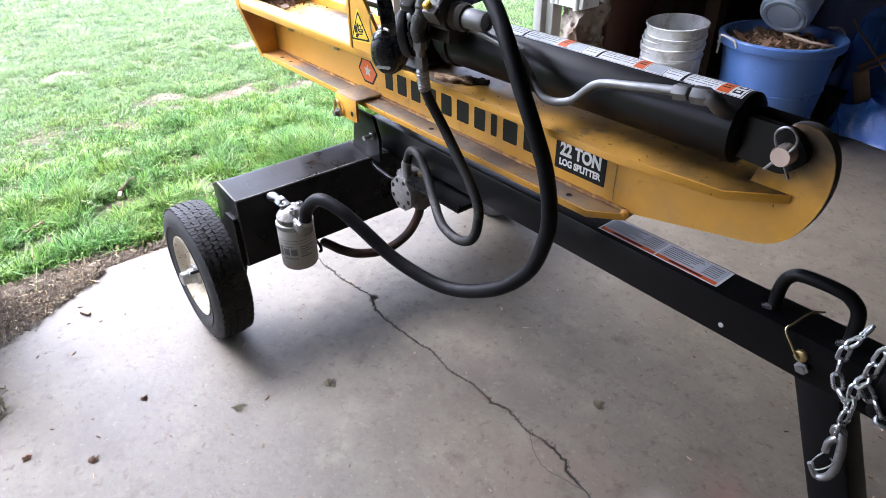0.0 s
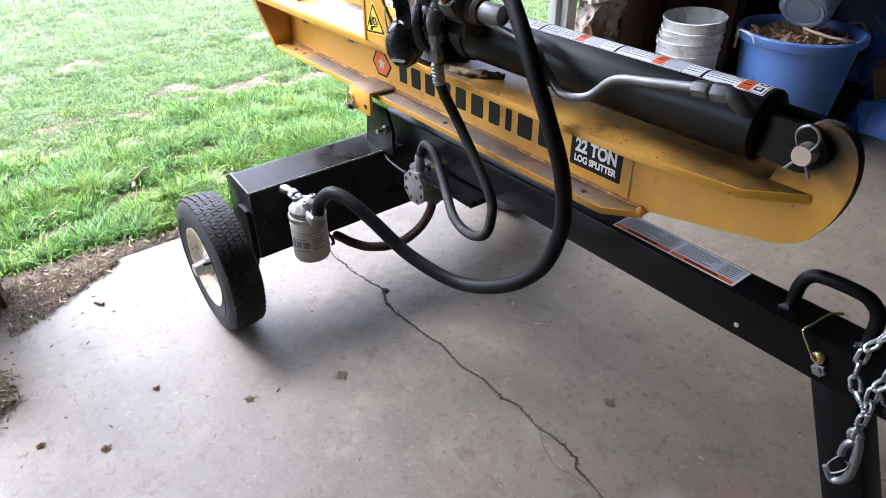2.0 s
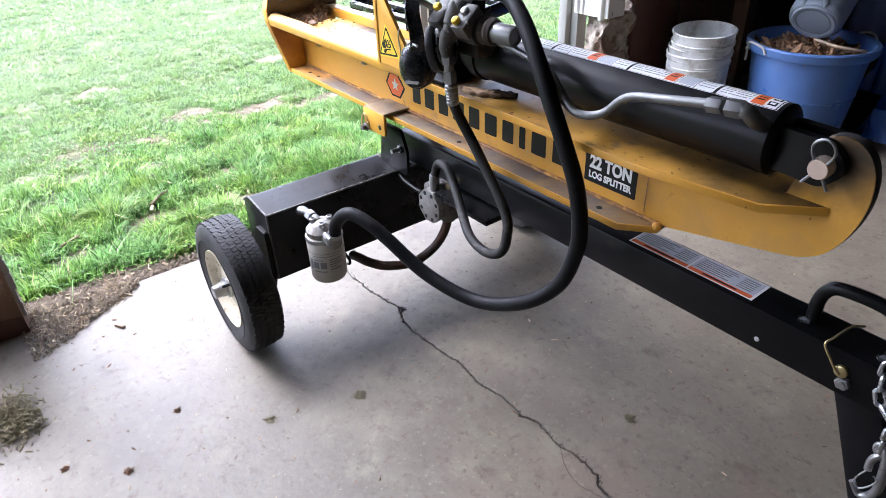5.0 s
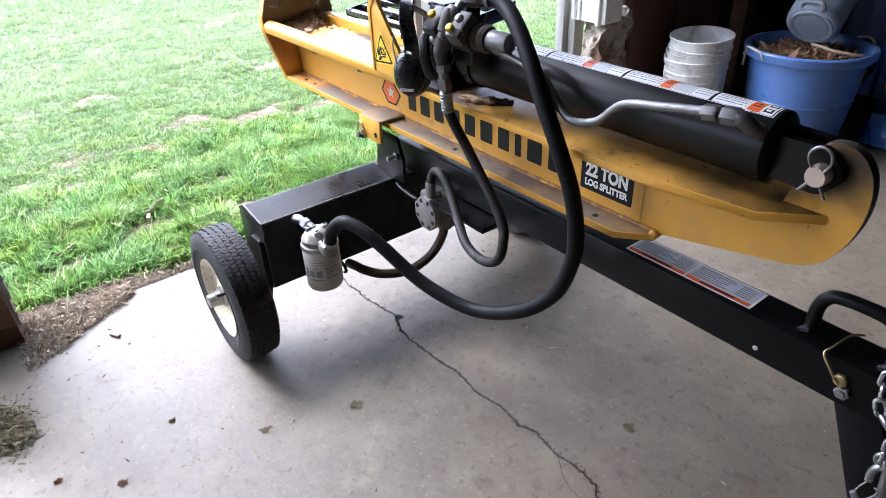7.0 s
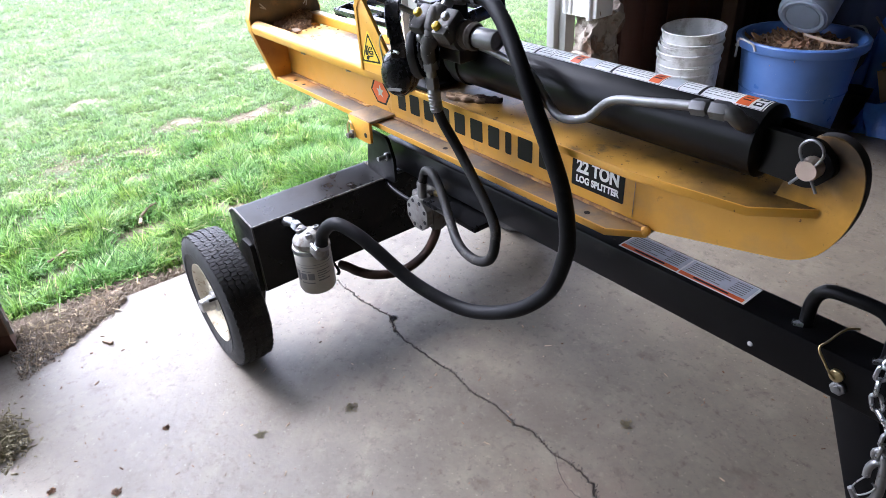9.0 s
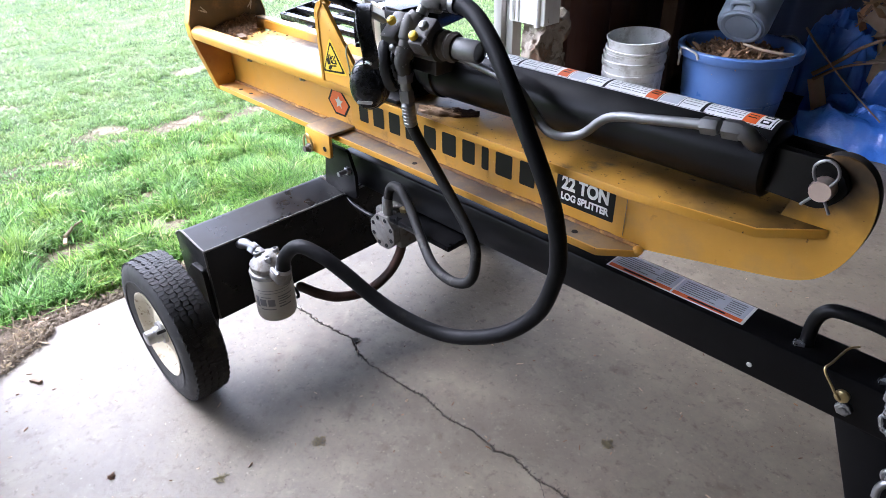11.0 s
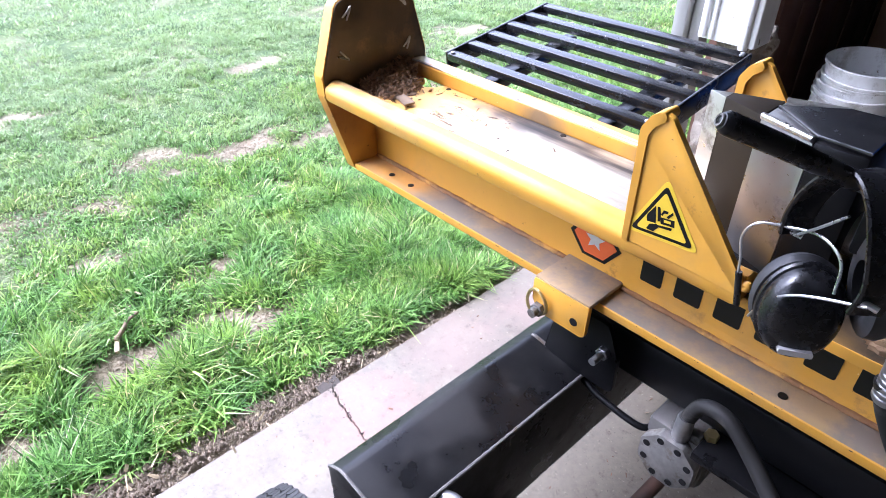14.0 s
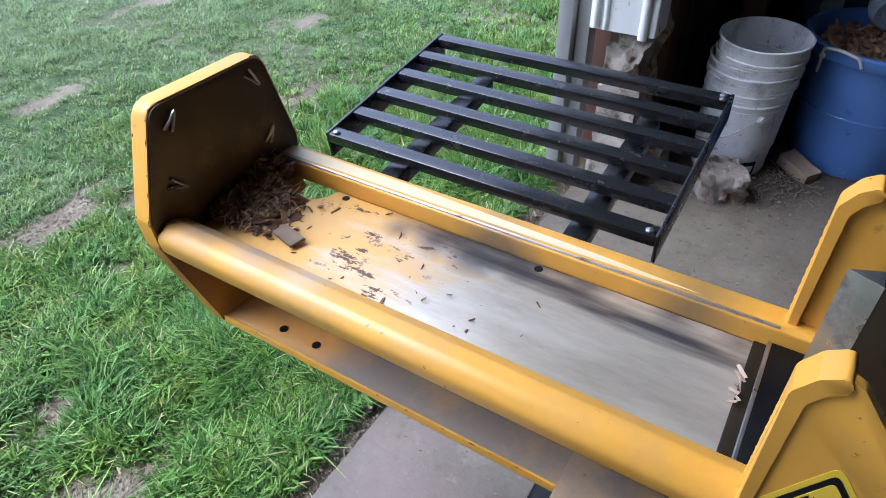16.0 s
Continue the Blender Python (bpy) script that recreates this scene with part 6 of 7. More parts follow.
# gear pump under the beam
pump = part("pump", box(-0.052, 0.052, -0.010, 0.10, -0.048, 0.048, 0.010, None, pose(0.222, -0.045, 0.385, 0, 0, 0)), CAST, splitter, "dull cast gear pump with a bolted end cover")
part("end_cover", prism(rounded([(0.222 + 0.050 * math.cos(a), 0.382 + 0.052 * math.sin(a)) for a in (math.pi / 8 + k * math.pi / 4 for k in range(8))], 0.006, 3), -0.075, -0.055, "y", 0.002), ALU, pump, "pale cast end cover")
for k in range(8):
    a = math.pi / 8 + k * math.pi / 4
    part("socket_screw", lathe([(0, 0.0062), (0.001, 0.0060)], (0.222 + 0.038 * math.cos(a), -0.0752, 0.382 + 0.040 * math.sin(a)), (0, -1, 0), seg=10), INK, pump)
part("port_block", box(0.205, 0.255, -0.05, 0.0, 0.425, 0.445, 0.004), CAST, pump)
part("port_plug", hexnut((0.262, -0.03, 0.43), (0, 0, 1), 0.012, 0.02), BRASS, pump)
part("drive_housing", lathe([(0, 0.05), (0.12, 0.055), (0.13, 0.06)], (0.222, 0.05, 0.385), (0, 1, 0), seg=24), BLACK, pump)
part("inlet_neck", rod((0.216, -0.002, 0.31), (0.218, 0.0, 0.35), 0.019, seg=20), CAST, pump)

# oil filter on the tank
FX, FY = 0.136, -0.364
filt = part("oil_filter", lathe([(0, 0.040), (0.003, 0.046), (0.010, 0.0495), (0.122, 0.0495), (0.128, 0.0475), (0.132, 0.0505), (0.136, 0.0495), (0.137, 0.03)], (FX, FY, 0.234), (0, 0, 1), seg=44), FILTERWHITE, splitter, "white spin-on oil filter canister with grey print")
part("filter_head", lathe([(0, 0.043), (0.004, 0.046), (0.016, 0.046), (0.026, 0.038), (0.036, 0.026), (0.040, 0.02)], (FX, FY, 0.371), (0, 0, 1), seg=36), ALU, filt, "cast aluminium filter head")
part("top_band", lathe([(0, 0.0500), (0.004, 0.0512), (0.009, 0.0512), (0.012, 0.0500)], (FX, FY, 0.3585), (0, 0, 1), None, 40, None, True), ZINC, filt, "crimped steel band")
part("tank_fitting", sweep(smooth_path([(0.038, -0.385, 0.405), (0.070, -0.380, 0.415), (0.095, -0.375, 0.410), (0.125, -0.37, 0.402)], 5), lambda u: 0.0115 + 0.002 * math.sin(u * 9), seg=14), ZINC, filt, "zinc elbow fitting")
part("fitting_nut", hexnut((0.088, -0.377, 0.412), (1, 0.1, -0.1), 0.0155, 0.020), ZINC, filt)
for dx, dy, h in ((-0.012, -0.020, 0.405), (0.022, -0.012, 0.402), (0.004, 0.020, 0.405), (0.03, 0.018, 0.398)):
    part("head_bolt", lathe([(0, 0.0085), (0.012, 0.0085), (0.013, 0.0065), (0.0095, 0.0045)], (FX + dx, FY + dy, h), (0, 0, 1), seg=16), ZINC, filt)
    part("bolt_socket", lathe([(0, 0.0046), (0.0004, 0.0044)], (FX + dx, FY + dy, h + 0.0132), (0, 0, 1), seg=6), INK, filt)
part("outlet_port", lathe([(0, 0.017), (0.008, 0.021), (0.030, 0.021), (0.034, 0.017)], (0.202, -0.370, 0.362), (0.1, 0.03, 1), seg=20), ALU, filt)
part("outlet_bridge", box(0.155, 0.21, -0.388, -0.352, 0.362, 0.388, 0.007), ALU, filt)


def can_patch(a0, a1, z0, z1, r, n=6):
    bm = bmesh.new()
    rows = []
    for k in range(n + 1):
        a = radians(a0 + (a1 - a0) * k / n)
        rows.append([bm.verts.new((FX + r * math.cos(a), FY + r * math.sin(a), z)) for z in (z0, z1)])
    for p, q in zip(rows, rows[1:]):
        bm.faces.new((p[0], p[1], q[1], q[0]))
    return bm


part("print_rule", can_patch(-120, 60, 0.330, 0.3315, 0.0499, 18), GREYINK, filt)
part("print_rule", can_patch(-70, 20, 0.322, 0.3235, 0.0499, 12), GREYINK, filt)
for a0, a1, z0, z1 in ((-75, -55, 0.285, 0.305), (-50, -30, 0.285, 0.305), (-20, 25, 0.310, 0.313), (-20, 10, 0.303, 0.306), (-20, 22, 0.296, 0.299), (-20, 2, 0.289, 0.292), (-75, -30, 0.274, 0.277), (-20, 18, 0.280, 0.284), (-90, -78, 0.28, 0.312), (-70, -40, 0.310, 0.3125)):
    part("print_mark", can_patch(a0, a1, z0, z1, 0.0499), GREYINK, filt)

# log tray on the far side
TR = pose(0, 0.180, 0.785, 7.6)
tray = part("log_tray", box(-0.053, -0.048, 0, 0.335, -0.044, 0.0, 0.001, None, TR), TRAYBLACK, splitter, "black welded steel log tray of flat bars")
part("tray_side", box(-0.561, -0.556, 0, 0.335, -0.044, 0.0, 0.001, None, TR), TRAYBLACK, tray)
for k in range(6):
    d = 0.0105 + k * 0.0628
    part("tray_bar", box(-0.556, -0.053, d - 0.0108, d + 0.0108, -0.018, -0.001, 0.0018, None, TR), TRAYBLACK, tray)
for xx in (-0.44, -0.15):
    part("tray_arm", box(xx - 0.016, xx + 0.016, -0.11, 0.28, -0.06, -0.033, 0.003, None, TR), TRAYBLACK, tray)
for xx, yy in ((-0.545, 0.008), (-0.062, 0.008), (-0.062, 0.325), (-0.06, 0.315)):
    part("weld_spatter", lathe([(0, 0.005), (0.002, 0.0055), (0.004, 0.002)], TR @ Vector((xx, yy, -0.001)), (0, 0, 1), seg=8), ZINC, tray)


# ---- things on the splitter ----
muffs = thing("ear_muffs", "black folding ear defenders hung on the control lever", "ear muffs", (0, 0, 0))
arc = smooth_path([(0.388, -0.198, 0.872), (0.391, -0.200, 0.905), (0.380, -0.200, 0.948), (0.364, -0.187, 0.974), (0.344, -0.168, 0.982), (0.322, -0.154, 0.968), (0.306, -0.149, 0.940), (0.299, -0.146, 0.912), (0.300, -0.146, 0.890)], 8)


def strap(path, across, half, thick, rim):
    """A flat padded strap along a line, with a rounded rim along both edges."""
    bm = bmesh.new()
    prev = None
    outline = [(-1, -rim), (-0.86, -thick * 1.5), (-0.6, -thick), (0.6, -thick), (0.86, -thick * 1.5), (1, -rim), (1, rim), (0.86, thick * 1.5), (0.6, thick), (-0.6, thick), (-0.86, thick * 1.5), (-1, rim)]
    for i, p in enumerate(path):
        d = (path[min(i + 1, len(path) - 1)] - path[max(i - 1, 0)]).normalized()
        side = (across - d * across.dot(d)).normalized()
        nrm = d.cross(side)
        ring = [bm.verts.new(p + side * a * half + nrm * b) for a, b in outline]
        if prev:
            for k in range(12):
                bm.faces.new((prev[k], prev[(k + 1) % 12], ring[(k + 1) % 12], ring[k]))
        else:
            bm.faces.new(ring[::-1])
        prev = ring
    bm.faces.new(prev)
    return bm


part("headband", strap(arc, Vector((0.72, 0.69, 0.05)), 0.0155, 0.0018, 0.0012), PLASTIC, muffs, "padded black headband")
for c, n, s in (((0.330, -0.160, 0.822), (0.52, -0.84, 0.12), 1.0), ((0.392, -0.135, 0.868), (0.80, 0.55, 0.15), 0.92)):
    n = Vector(n).normalized()
    q = n.to_track_quat("Z", "Y").to_matrix().to_4x4()
    cup = lathe([(-0.006, 0.040), (0.0, 0.0455), (0.004, 0.0468), (0.007, 0.0455), (0.008, 0.0432), (0.010, 0.0430), (0.018, 0.0425), (0.026, 0.038), (0.031, 0.029), (0.033, 0.016), (0.0335, 0.003)], (0, 0, 0), (0, 0, 1), None, 40, Matrix.Diagonal((0.88 * s, (1.16 if s == 1 else 1.08) * s, s, 1)))
    cp = part("ear_cup", cup, PLASTIC, muffs, "glossy black ear cup", m=Matrix.Translation(c) @ q)
    part("cushion", lathe([(-0.026, 0.026), (-0.028, 0.034), (-0.024, 0.045), (-0.014, 0.048), (-0.006, 0.045), (-0.006, 0.03)], (0, 0, 0), (0, 0, 1), None, 36, Matrix.Diagonal((0.9, 1.1, 1, 1)), True), FOAM, cp, "soft black cushion")
    if s == 1:
        part("maker_mark", prism(rounded([(-0.016, -0.036), (0.016, -0.036), (0.016, -0.030), (-0.016, -0.030)], 0.002, 2), 0.0285, 0.0362, "z"), SILVER, cp, "pale bar of unread lettering")
for pts in ([(0.273, -0.160, 0.796), (0.266, -0.160, 0.825), (0.263, -0.160, 0.847), (0.258, -0.160, 0.873), (0.269, -0.160, 0.893), (0.297, -0.155, 0.899), (0.328, -0.165, 0.908), (0.353, -0.180, 0.900), (0.360, -0.192, 0.874)],
            [(0.293, -0.175, 0.795), (0.308, -0.188, 0.832), (0.325, -0.197, 0.854), (0.349, -0.206, 0.872), (0.389, -0.208, 0.886)],
            [(0.388, -0.200, 0.888), (0.396, -0.175, 0.877), (0.404, -0.165, 0.865), (0.396, -0.178, 0.856)], [(0.302, -0.150, 0.890), (0.325, -0.170, 0.920), (0.346, -0.188, 0.949)]):
    part("wire_yoke", sweep(smooth_path(pts, 5), 0.0015, seg=7), CHAINZINC, muffs, "bent steel wire yoke")
part("wire_end", rod((0.274, -0.160, 0.790), (0.266, -0.160, 0.830), 0.0036, seg=10), PLASTIC, muffs)
for p, q in (((0.379, -0.206, 0.889), (0.397, -0.204, 0.885)), ((0.292, -0.149, 0.893), (0.308, -0.147, 0.890))):
    part("slide_clip", rod(p, q, 0.0032, seg=10), CHAINZINC, muffs, "bright wire clip")


def flake(rnd, size, bm, at, flat=0.25, up=0.9):
    """One irregular chip."""
    a, b, c = size * rnd.uniform(0.6, 2.0), size * rnd.uniform(0.15, 0.5), size * flat * rnd.uniform(0.4, 1)
    m = Matrix.Translation(at) @ Euler((rnd.uniform(-up, up), rnd.uniform(-up, up), rnd.uniform(0, 6.3))).to_matrix().to_4x4()
    vs = []
    for z in (-c / 2, c / 2):
        for x, y in ((-a, -b * rnd.uniform(0.3, 1)), (a * rnd.uniform(0.6, 1), -b * rnd.uniform(0.2, 1)), (a, b * rnd.uniform(0.3, 1)), (-a * rnd.uniform(0.5, 1), b)):
            vs.append(bm.verts.new(m @ Vector((x / 2, y / 2, z))))
    for f in ((3, 2, 1, 0), (4, 5, 6, 7), (0, 1, 5, 4), (1, 2, 6, 5), (2, 3, 7, 6), (3, 0, 4, 7)):
        bm.faces.new([vs[k] for k in f])


def heap(name, n, spot, size, material, label, category, seed, flat=0.25):
    rnd = random.Random(seed)
    bm = bmesh.new()
    for _ in range(n):
        flake(rnd, size * rnd.uniform(0.5, 1.5), bm, spot(rnd), flat)
    ob = part(name, bm, material, smooth=0)
    return tagged(ob, label, category, kind="stuff")


def corner_spot(r):
    x = -0.572 + abs(r.gauss(0, 0.038))
    y = -0.045 + 0.125 * r.random() ** 0.8
    if x > -0.535 and y > 0.055:
        y = r.uniform(-0.03, 0.05)
    return Vector((x, y, 0.760 + max(0, 0.040 - (x + 0.572) * 0.42) * (0.4 + 6 * max(0, y + 0.03)) * r.random() ** 0.7))


heap("wood_debris", 1300, corner_spot, 0.012, CHIP, "heap of bark crumbs and splinters against the foot plate", "wood debris", 5, 0.2)
heap("wood_debris", 22, lambda r: Vector((r.uniform(-0.46, -0.12), r.gauss(-0.01, 0.045), 0.7592)), 0.007, BARK, "scattered bark crumbs on the deck", "wood debris", 6, 0.2)
bm = rough_block(0.042, 0.020, 0.004, 9, 0.005, 8)
tagged(part("wood_piece", bm, BRANCH, m=pose(-0.452, -0.024, 0.7645, 5, 3, -12)), "small flat piece of split wood on the deck", "wood piece")
def bark_slab(x, y, length, angle, width, seed, material, label):
    """A ragged piece of bark with torn ends and ridges along its grain."""
    bm = rough_block(length, width, 0.010, seed, 0.002, 15)
    for v in bm.verts:
        u, w = v.co.x / length, v.co.y / width
        ridge = noise.noise((u * 3 + seed, w * 9, seed)) * 0.006 + noise.noise((u * 9, w * 16, seed)) * 0.003
        v.co.x += noise.noise((w * 5, seed, 0)) * 0.014 * abs(2 * u) ** 2
        v.co.y *= 1 - 0.55 * (2 * u) ** 2 + 0.5 * noise.noise((u * 6, seed, 2))
        if v.co.z > 0.004:
            v.co.z += ridge - 0.006 * (2 * w) ** 2
    return tagged(part("bark_piece", bm, material, m=pose(x, y, 0.7555, 0, 0, angle), smooth=20), label, "bark")


DARKBARK = surf("dark_bark", (0.11, 0.062, 0.034), (0.045, 0.028, 0.018), 40, (0.8, 0.95), 0, 0.6, 0.003, island=0.6)
TANBARK = surf("torn_tan_bark", (0.36, 0.24, 0.13), (0.15, 0.09, 0.05), 45, (0.75, 0.9), 0, 0.7, 0.003, stretch=(0.35, 1, 1))
bark_slab(0.433, -0.058, 0.095, 22, 0.034, 11, TANBARK, "ragged slab of torn tan bark lying on the beam")
bark_slab(0.470, -0.035, 0.075, 30, 0.028, 12, DARKBARK, "splintered strip of dark bark lying on the beam")
bm = bmesh.new()
for k in range(7):
    flake(rng, 0.012, bm, Vector((0.079 + 0.006 * rng.random(), -0.002 + 0.005 * k, 0.7665 + 0.002 * k)), 0.15, 0.9)
tagged(part("wood_splinter", bm, PALEWOOD, smooth=0), "pale torn splinter by the wedge", "wood splinter")


# ---- things in the garage ----
def bucket(bail=False):
    b = thing("bucket", "white plastic five-gallon bucket, scuffed, nested in a stack", "bucket", group="stacked buckets")
    body = bmesh.new()
    H = 0.37
    lathe([(0.0, 0.125), (0.003, 0.130), (0.268, 0.1435), (0.270, 0.1500), (0.275, 0.1510), (0.279, 0.1445), (0.305, 0.1455), (0.307, 0.1510), (0.311, 0.1515), (0.314, 0.1462),
           (H - 0.010, 0.1490), (H - 0.001, 0.1500), (H - 0.001, 0.1482), (H - 0.01, 0.1465), (0.006, 0.127), (0.004, 0.0)], (0, 0, 0), (0, 0, 1), body, 56)
    part("body", body, BUCKETWHITE, b)
    part("rim", lathe([(H - 0.011, 0.1492), (H - 0.010, 0.1540), (H - 0.002, 0.1552), (H, 0.1525), (H, 0.1480), (H - 0.004, 0.1478)], (0, 0, 0), (0, 0, 1), None, 56, None, True), BUCKETWHITE, b, "rolled white rim")
    if not bail:
        return b
    for s in (-1, 1):
        part("ear", lathe([(0, 0.017), (0.006, 0.016), (0.010, 0.009), (0.014, 0.008)], (s * 0.1435, 0, 0.255), (s, 0, 0), seg=16), BUCKETWHITE, b)
    pts = [Vector((0.156 * math.cos(a), -0.03 - 0.135 * math.sin(a), 0.255 - 0.11 * math.sin(a))) for a in (math.pi * k / 24 for k in range(25))]
    part("bail", sweep(pts, 0.0017, seg=7), ZINC, b, "wire bail handle")
    return b


B0 = bucket(True)
B0.matrix_basis = pose(-0.160, 1.79, 0.0, 3, 0, 0) @ pose(0, 0, 0, 0, 0, -52) @ Matrix.Diagonal((0.91, 0.91, 1, 1))
part("print_panel", box(-0.03, 0.03, -0.0015, 0.0, 0.03, 0.085, 0.0005, None, pose(0, 0, 0, 0, 0, 72) @ pose(0.045, -0.1288, 0.0, 4, 0, 20)), INK, B0, "black printed panel")
part("print_bars", box(-0.022, 0.022, -0.0012, 0.0, 0.04, 0.065, 0.0004, None, pose(0, 0, 0, 0, 0, 72) @ pose(0.0455, -0.1303, 0.004, 4, 0, 20)), WHITE, B0)
for k in range(1, 5):
    nb = bucket()
    nb.matrix_basis = pose(-0.160 + 0.003 * k + 0.003 * math.sin(k * 2.0), 1.79 + 0.003 * math.cos(k * 3.0), 0.023 * k + (0.024 if k == 4 else 0), 3 + 0.7 * math.sin(k * 1.9), 0.8 * math.cos(k * 2), 0) @ pose(0, 0, 0, 0, 0, 20 + 70 * k) @ Matrix.Diagonal((0.91, 0.91, 1, 1))

TX, TY = 0.205, 2.07
tub = thing("tub", "large blue plastic tub with rope handles, full of bark", "tub", (TX, TY, 0))
body = bmesh.new()
lathe([(z * 1.0, r * 0.92) for z, r in [(0.0, 0.205), (0.006, 0.215), (0.22, 0.243), (0.223, 0.247), (0.227, 0.244), (0.40, 0.262), (0.405, 0.285), (0.415, 0.292), (0.440, 0.294), (0.446, 0.288), (0.446, 0.272), (0.436, 0.262), (0.02, 0.212), (0.012, 0.0)]], (0, 0, 0), (0, 0, 1), body, 72)
part("body", body, TUBBLUE, tub)
for a0 in (-118, 62):
    a0 = radians(a0)
    pts = []
    for k in range(21):
        a = a0 + radians(-14 + 28 * k / 20)
        r = 0.274 + 0.012 * math.sin(math.pi * k / 20)
        pts.append(Vector((r * math.cos(a), r * math.sin(a), 0.436 + 0.018 * math.sin(math.pi * k / 20))))
    e = Vector((0, 0, -0.075))
    rope = part("rope_handle", sweep(smooth_path([pts[0] + e, pts[0] + e * 0.4, *pts[::3], pts[-1] + e * 0.25], 5), 0.0050, seg=10), ROPE, tub, "frayed white rope handle")
    part("knot", lathe([(-0.010, 0.004), (-0.005, 0.009), (0.005, 0.009), (0.010, 0.004)], pts[0] + e * 0.3, (0, 0, 1), seg=10), ROPE, tub)


def tub_spot(r):
    a, q = r.uniform(0, 6.283), 0.213 * math.sqrt(r.random())
    return Vector((TX + q * math.cos(a), TY + q * math.sin(a), 0.372 + 0.045 * (1 - (q / 0.25) ** 2) + r.uniform(-0.012, 0.012)))


heap("bark_chips", 700, tub_spot, 0.042, BARKCHIP, "bark chips and torn wood filling the tub", "bark chips", 21, 0.22)
tagged(part("bark_fill", lathe([(0, 0.225), (0.03, 0.19), (0.045, 0.10), (0.05, 0.0)], (TX, TY, 0.362), (0, 0, 1), seg=32), BARK), "packed bark under the loose chips", "bark chips", kind="stuff")
tagged(part("bent_twig", sweep(smooth_path([(TX + 0.05, TY - 0.1, 0.475), (TX + 0.15, TY - 0.12, 0.468), (TX + 0.22, TY - 0.10, 0.462), (TX + 0.25, TY - 0.06, 0.455)], 6), 0.006, seg=8), PALEWOOD), "pale bent twig on the bark", "twig")

jug = thing("jug", "dusty grey plastic jug lying on its side in the tub", "jug", (0, 0, 0))
jm = Matrix.Translation((0.207, 2.04, 0.545)) @ Matrix.Diagonal((1.18, 1.18, 1.18, 1)) @ Vector((0.10, -0.80, -0.58)).normalized().to_track_quat("Z", "Y").to_matrix().to_4x4()
part("body", lathe([(-0.26, 0.075), (-0.25, 0.095), (0.0, 0.095), (0.012, 0.092), (0.020, 0.084), (0.020, 0.0)], (0, 0, 0), (0, 0, 1), seg=48), GREYPLASTIC, jug, m=jm)
part("base_ring", lathe([(0.018, 0.060), (0.024, 0.064), (0.026, 0.074), (0.020, 0.080)], (0, 0, 0), (0, 0, 1), None, 40, None, True), GREYPLASTIC, jug, m=jm)
part("base_disc", lathe([(0.019, 0.058), (0.0225, 0.057), (0.0235, 0.0)], (0, 0, 0), (0, 0, 1), seg=36), GREYPLASTIC, jug, m=jm)
part("handle", sweep(smooth_path([(-0.035, 0.075, 0.012), (-0.035, 0.098, 0.006), (-0.02, 0.108, 0.004), (0.02, 0.108, 0.004), (0.035, 0.098, 0.006), (0.035, 0.075, 0.012)], 6), 0.009, seg=10), GREYPLASTIC, jug, m=jm)


def crumpled(name, label, category, material, centre, sx, sy, sz, seed, n=64, sharp=1.0):
    """A heap of sheet thrown into long folds with crinkles between them."""
    bm = bmesh.new()
    rows = []

    def fold(q):
        return 1 - 2.2 * abs(noise.noise(q))
    for i in range(n + 1):
        row = []
        for j in range(n + 1):
            u, v = i / n * 2 - 1, j / n * 2 - 1
            p = Vector((u * 2, v * 2, seed)) + noise.noise_vector(Vector((u * 1.6, v * 1.6, seed))) * 0.7
            q = Vector((p.x * 1.3 + p.y * 0.8, p.y * 0.7 - p.x * 0.5, seed))
            edge = max(0.0, 1 - max(abs(u), abs(v)) ** 4)
            h = edge * (0.52 + 0.26 * fold(p * 0.8) + sharp * (0.13 * fold(q * 1.2) + 0.065 * fold(p * 2.3 + Vector((5, 1, 0))) + 0.03 * fold(q * 4.2)))
            off = noise.noise_vector(p * 1.1 + Vector((0, 0, 9))) * 0.20 + noise.noise_vector(p * 2.4) * 0.06 * sharp
            row.append(bm.verts.new((centre[0] + (u + off.x) * sx, centre[1] + (v + off.y) * sy, centre[2] + max(0.004, h * sz))))
        rows.append(row)
    for a, b in zip(rows, rows[1:]):
        for k in range(n):
            bm.faces.new((a[k], a[k + 1], b[k + 1], b[k]))
    return tagged(part(name, bm, material, smooth=50), label, category)


def scraps(name, n, spot, size, material, label, category, seed):
    """Torn sheets of stiff paper, each curled its own way."""
    rnd = random.Random(seed)
    bm = bmesh.new()
    for _ in range(n):
        w, h = size * rnd.uniform(0.5, 1.3), size * rnd.uniform(0.4, 1.0)
        curl, twist = rnd.uniform(-9, 9), rnd.uniform(-4, 4)
        m = Matrix.Translation(spot(rnd)) @ Euler((rnd.uniform(-1.2, 1.2), rnd.uniform(-1.2, 1.2), rnd.uniform(0, 6.3))).to_matrix().to_4x4()
        grid = []
        for i in range(6):
            u = (i / 5 - 0.5) * w
            grid.append([bm.verts.new(m @ Vector((u + 0.008 * rnd.uniform(-1, 1), v, curl * u * u + twist * u * v + 0.004 * rnd.uniform(-1, 1)))) for v in (-h / 2, -h / 6, h / 6, h / 2)])
        for a, b in zip(grid, grid[1:]):
            for k in range(3):
                bm.faces.new((a[k], a[k + 1], b[k + 1], b[k]))
    return tagged(part(name, bm, material, smooth=60), label, category, kind="stuff")


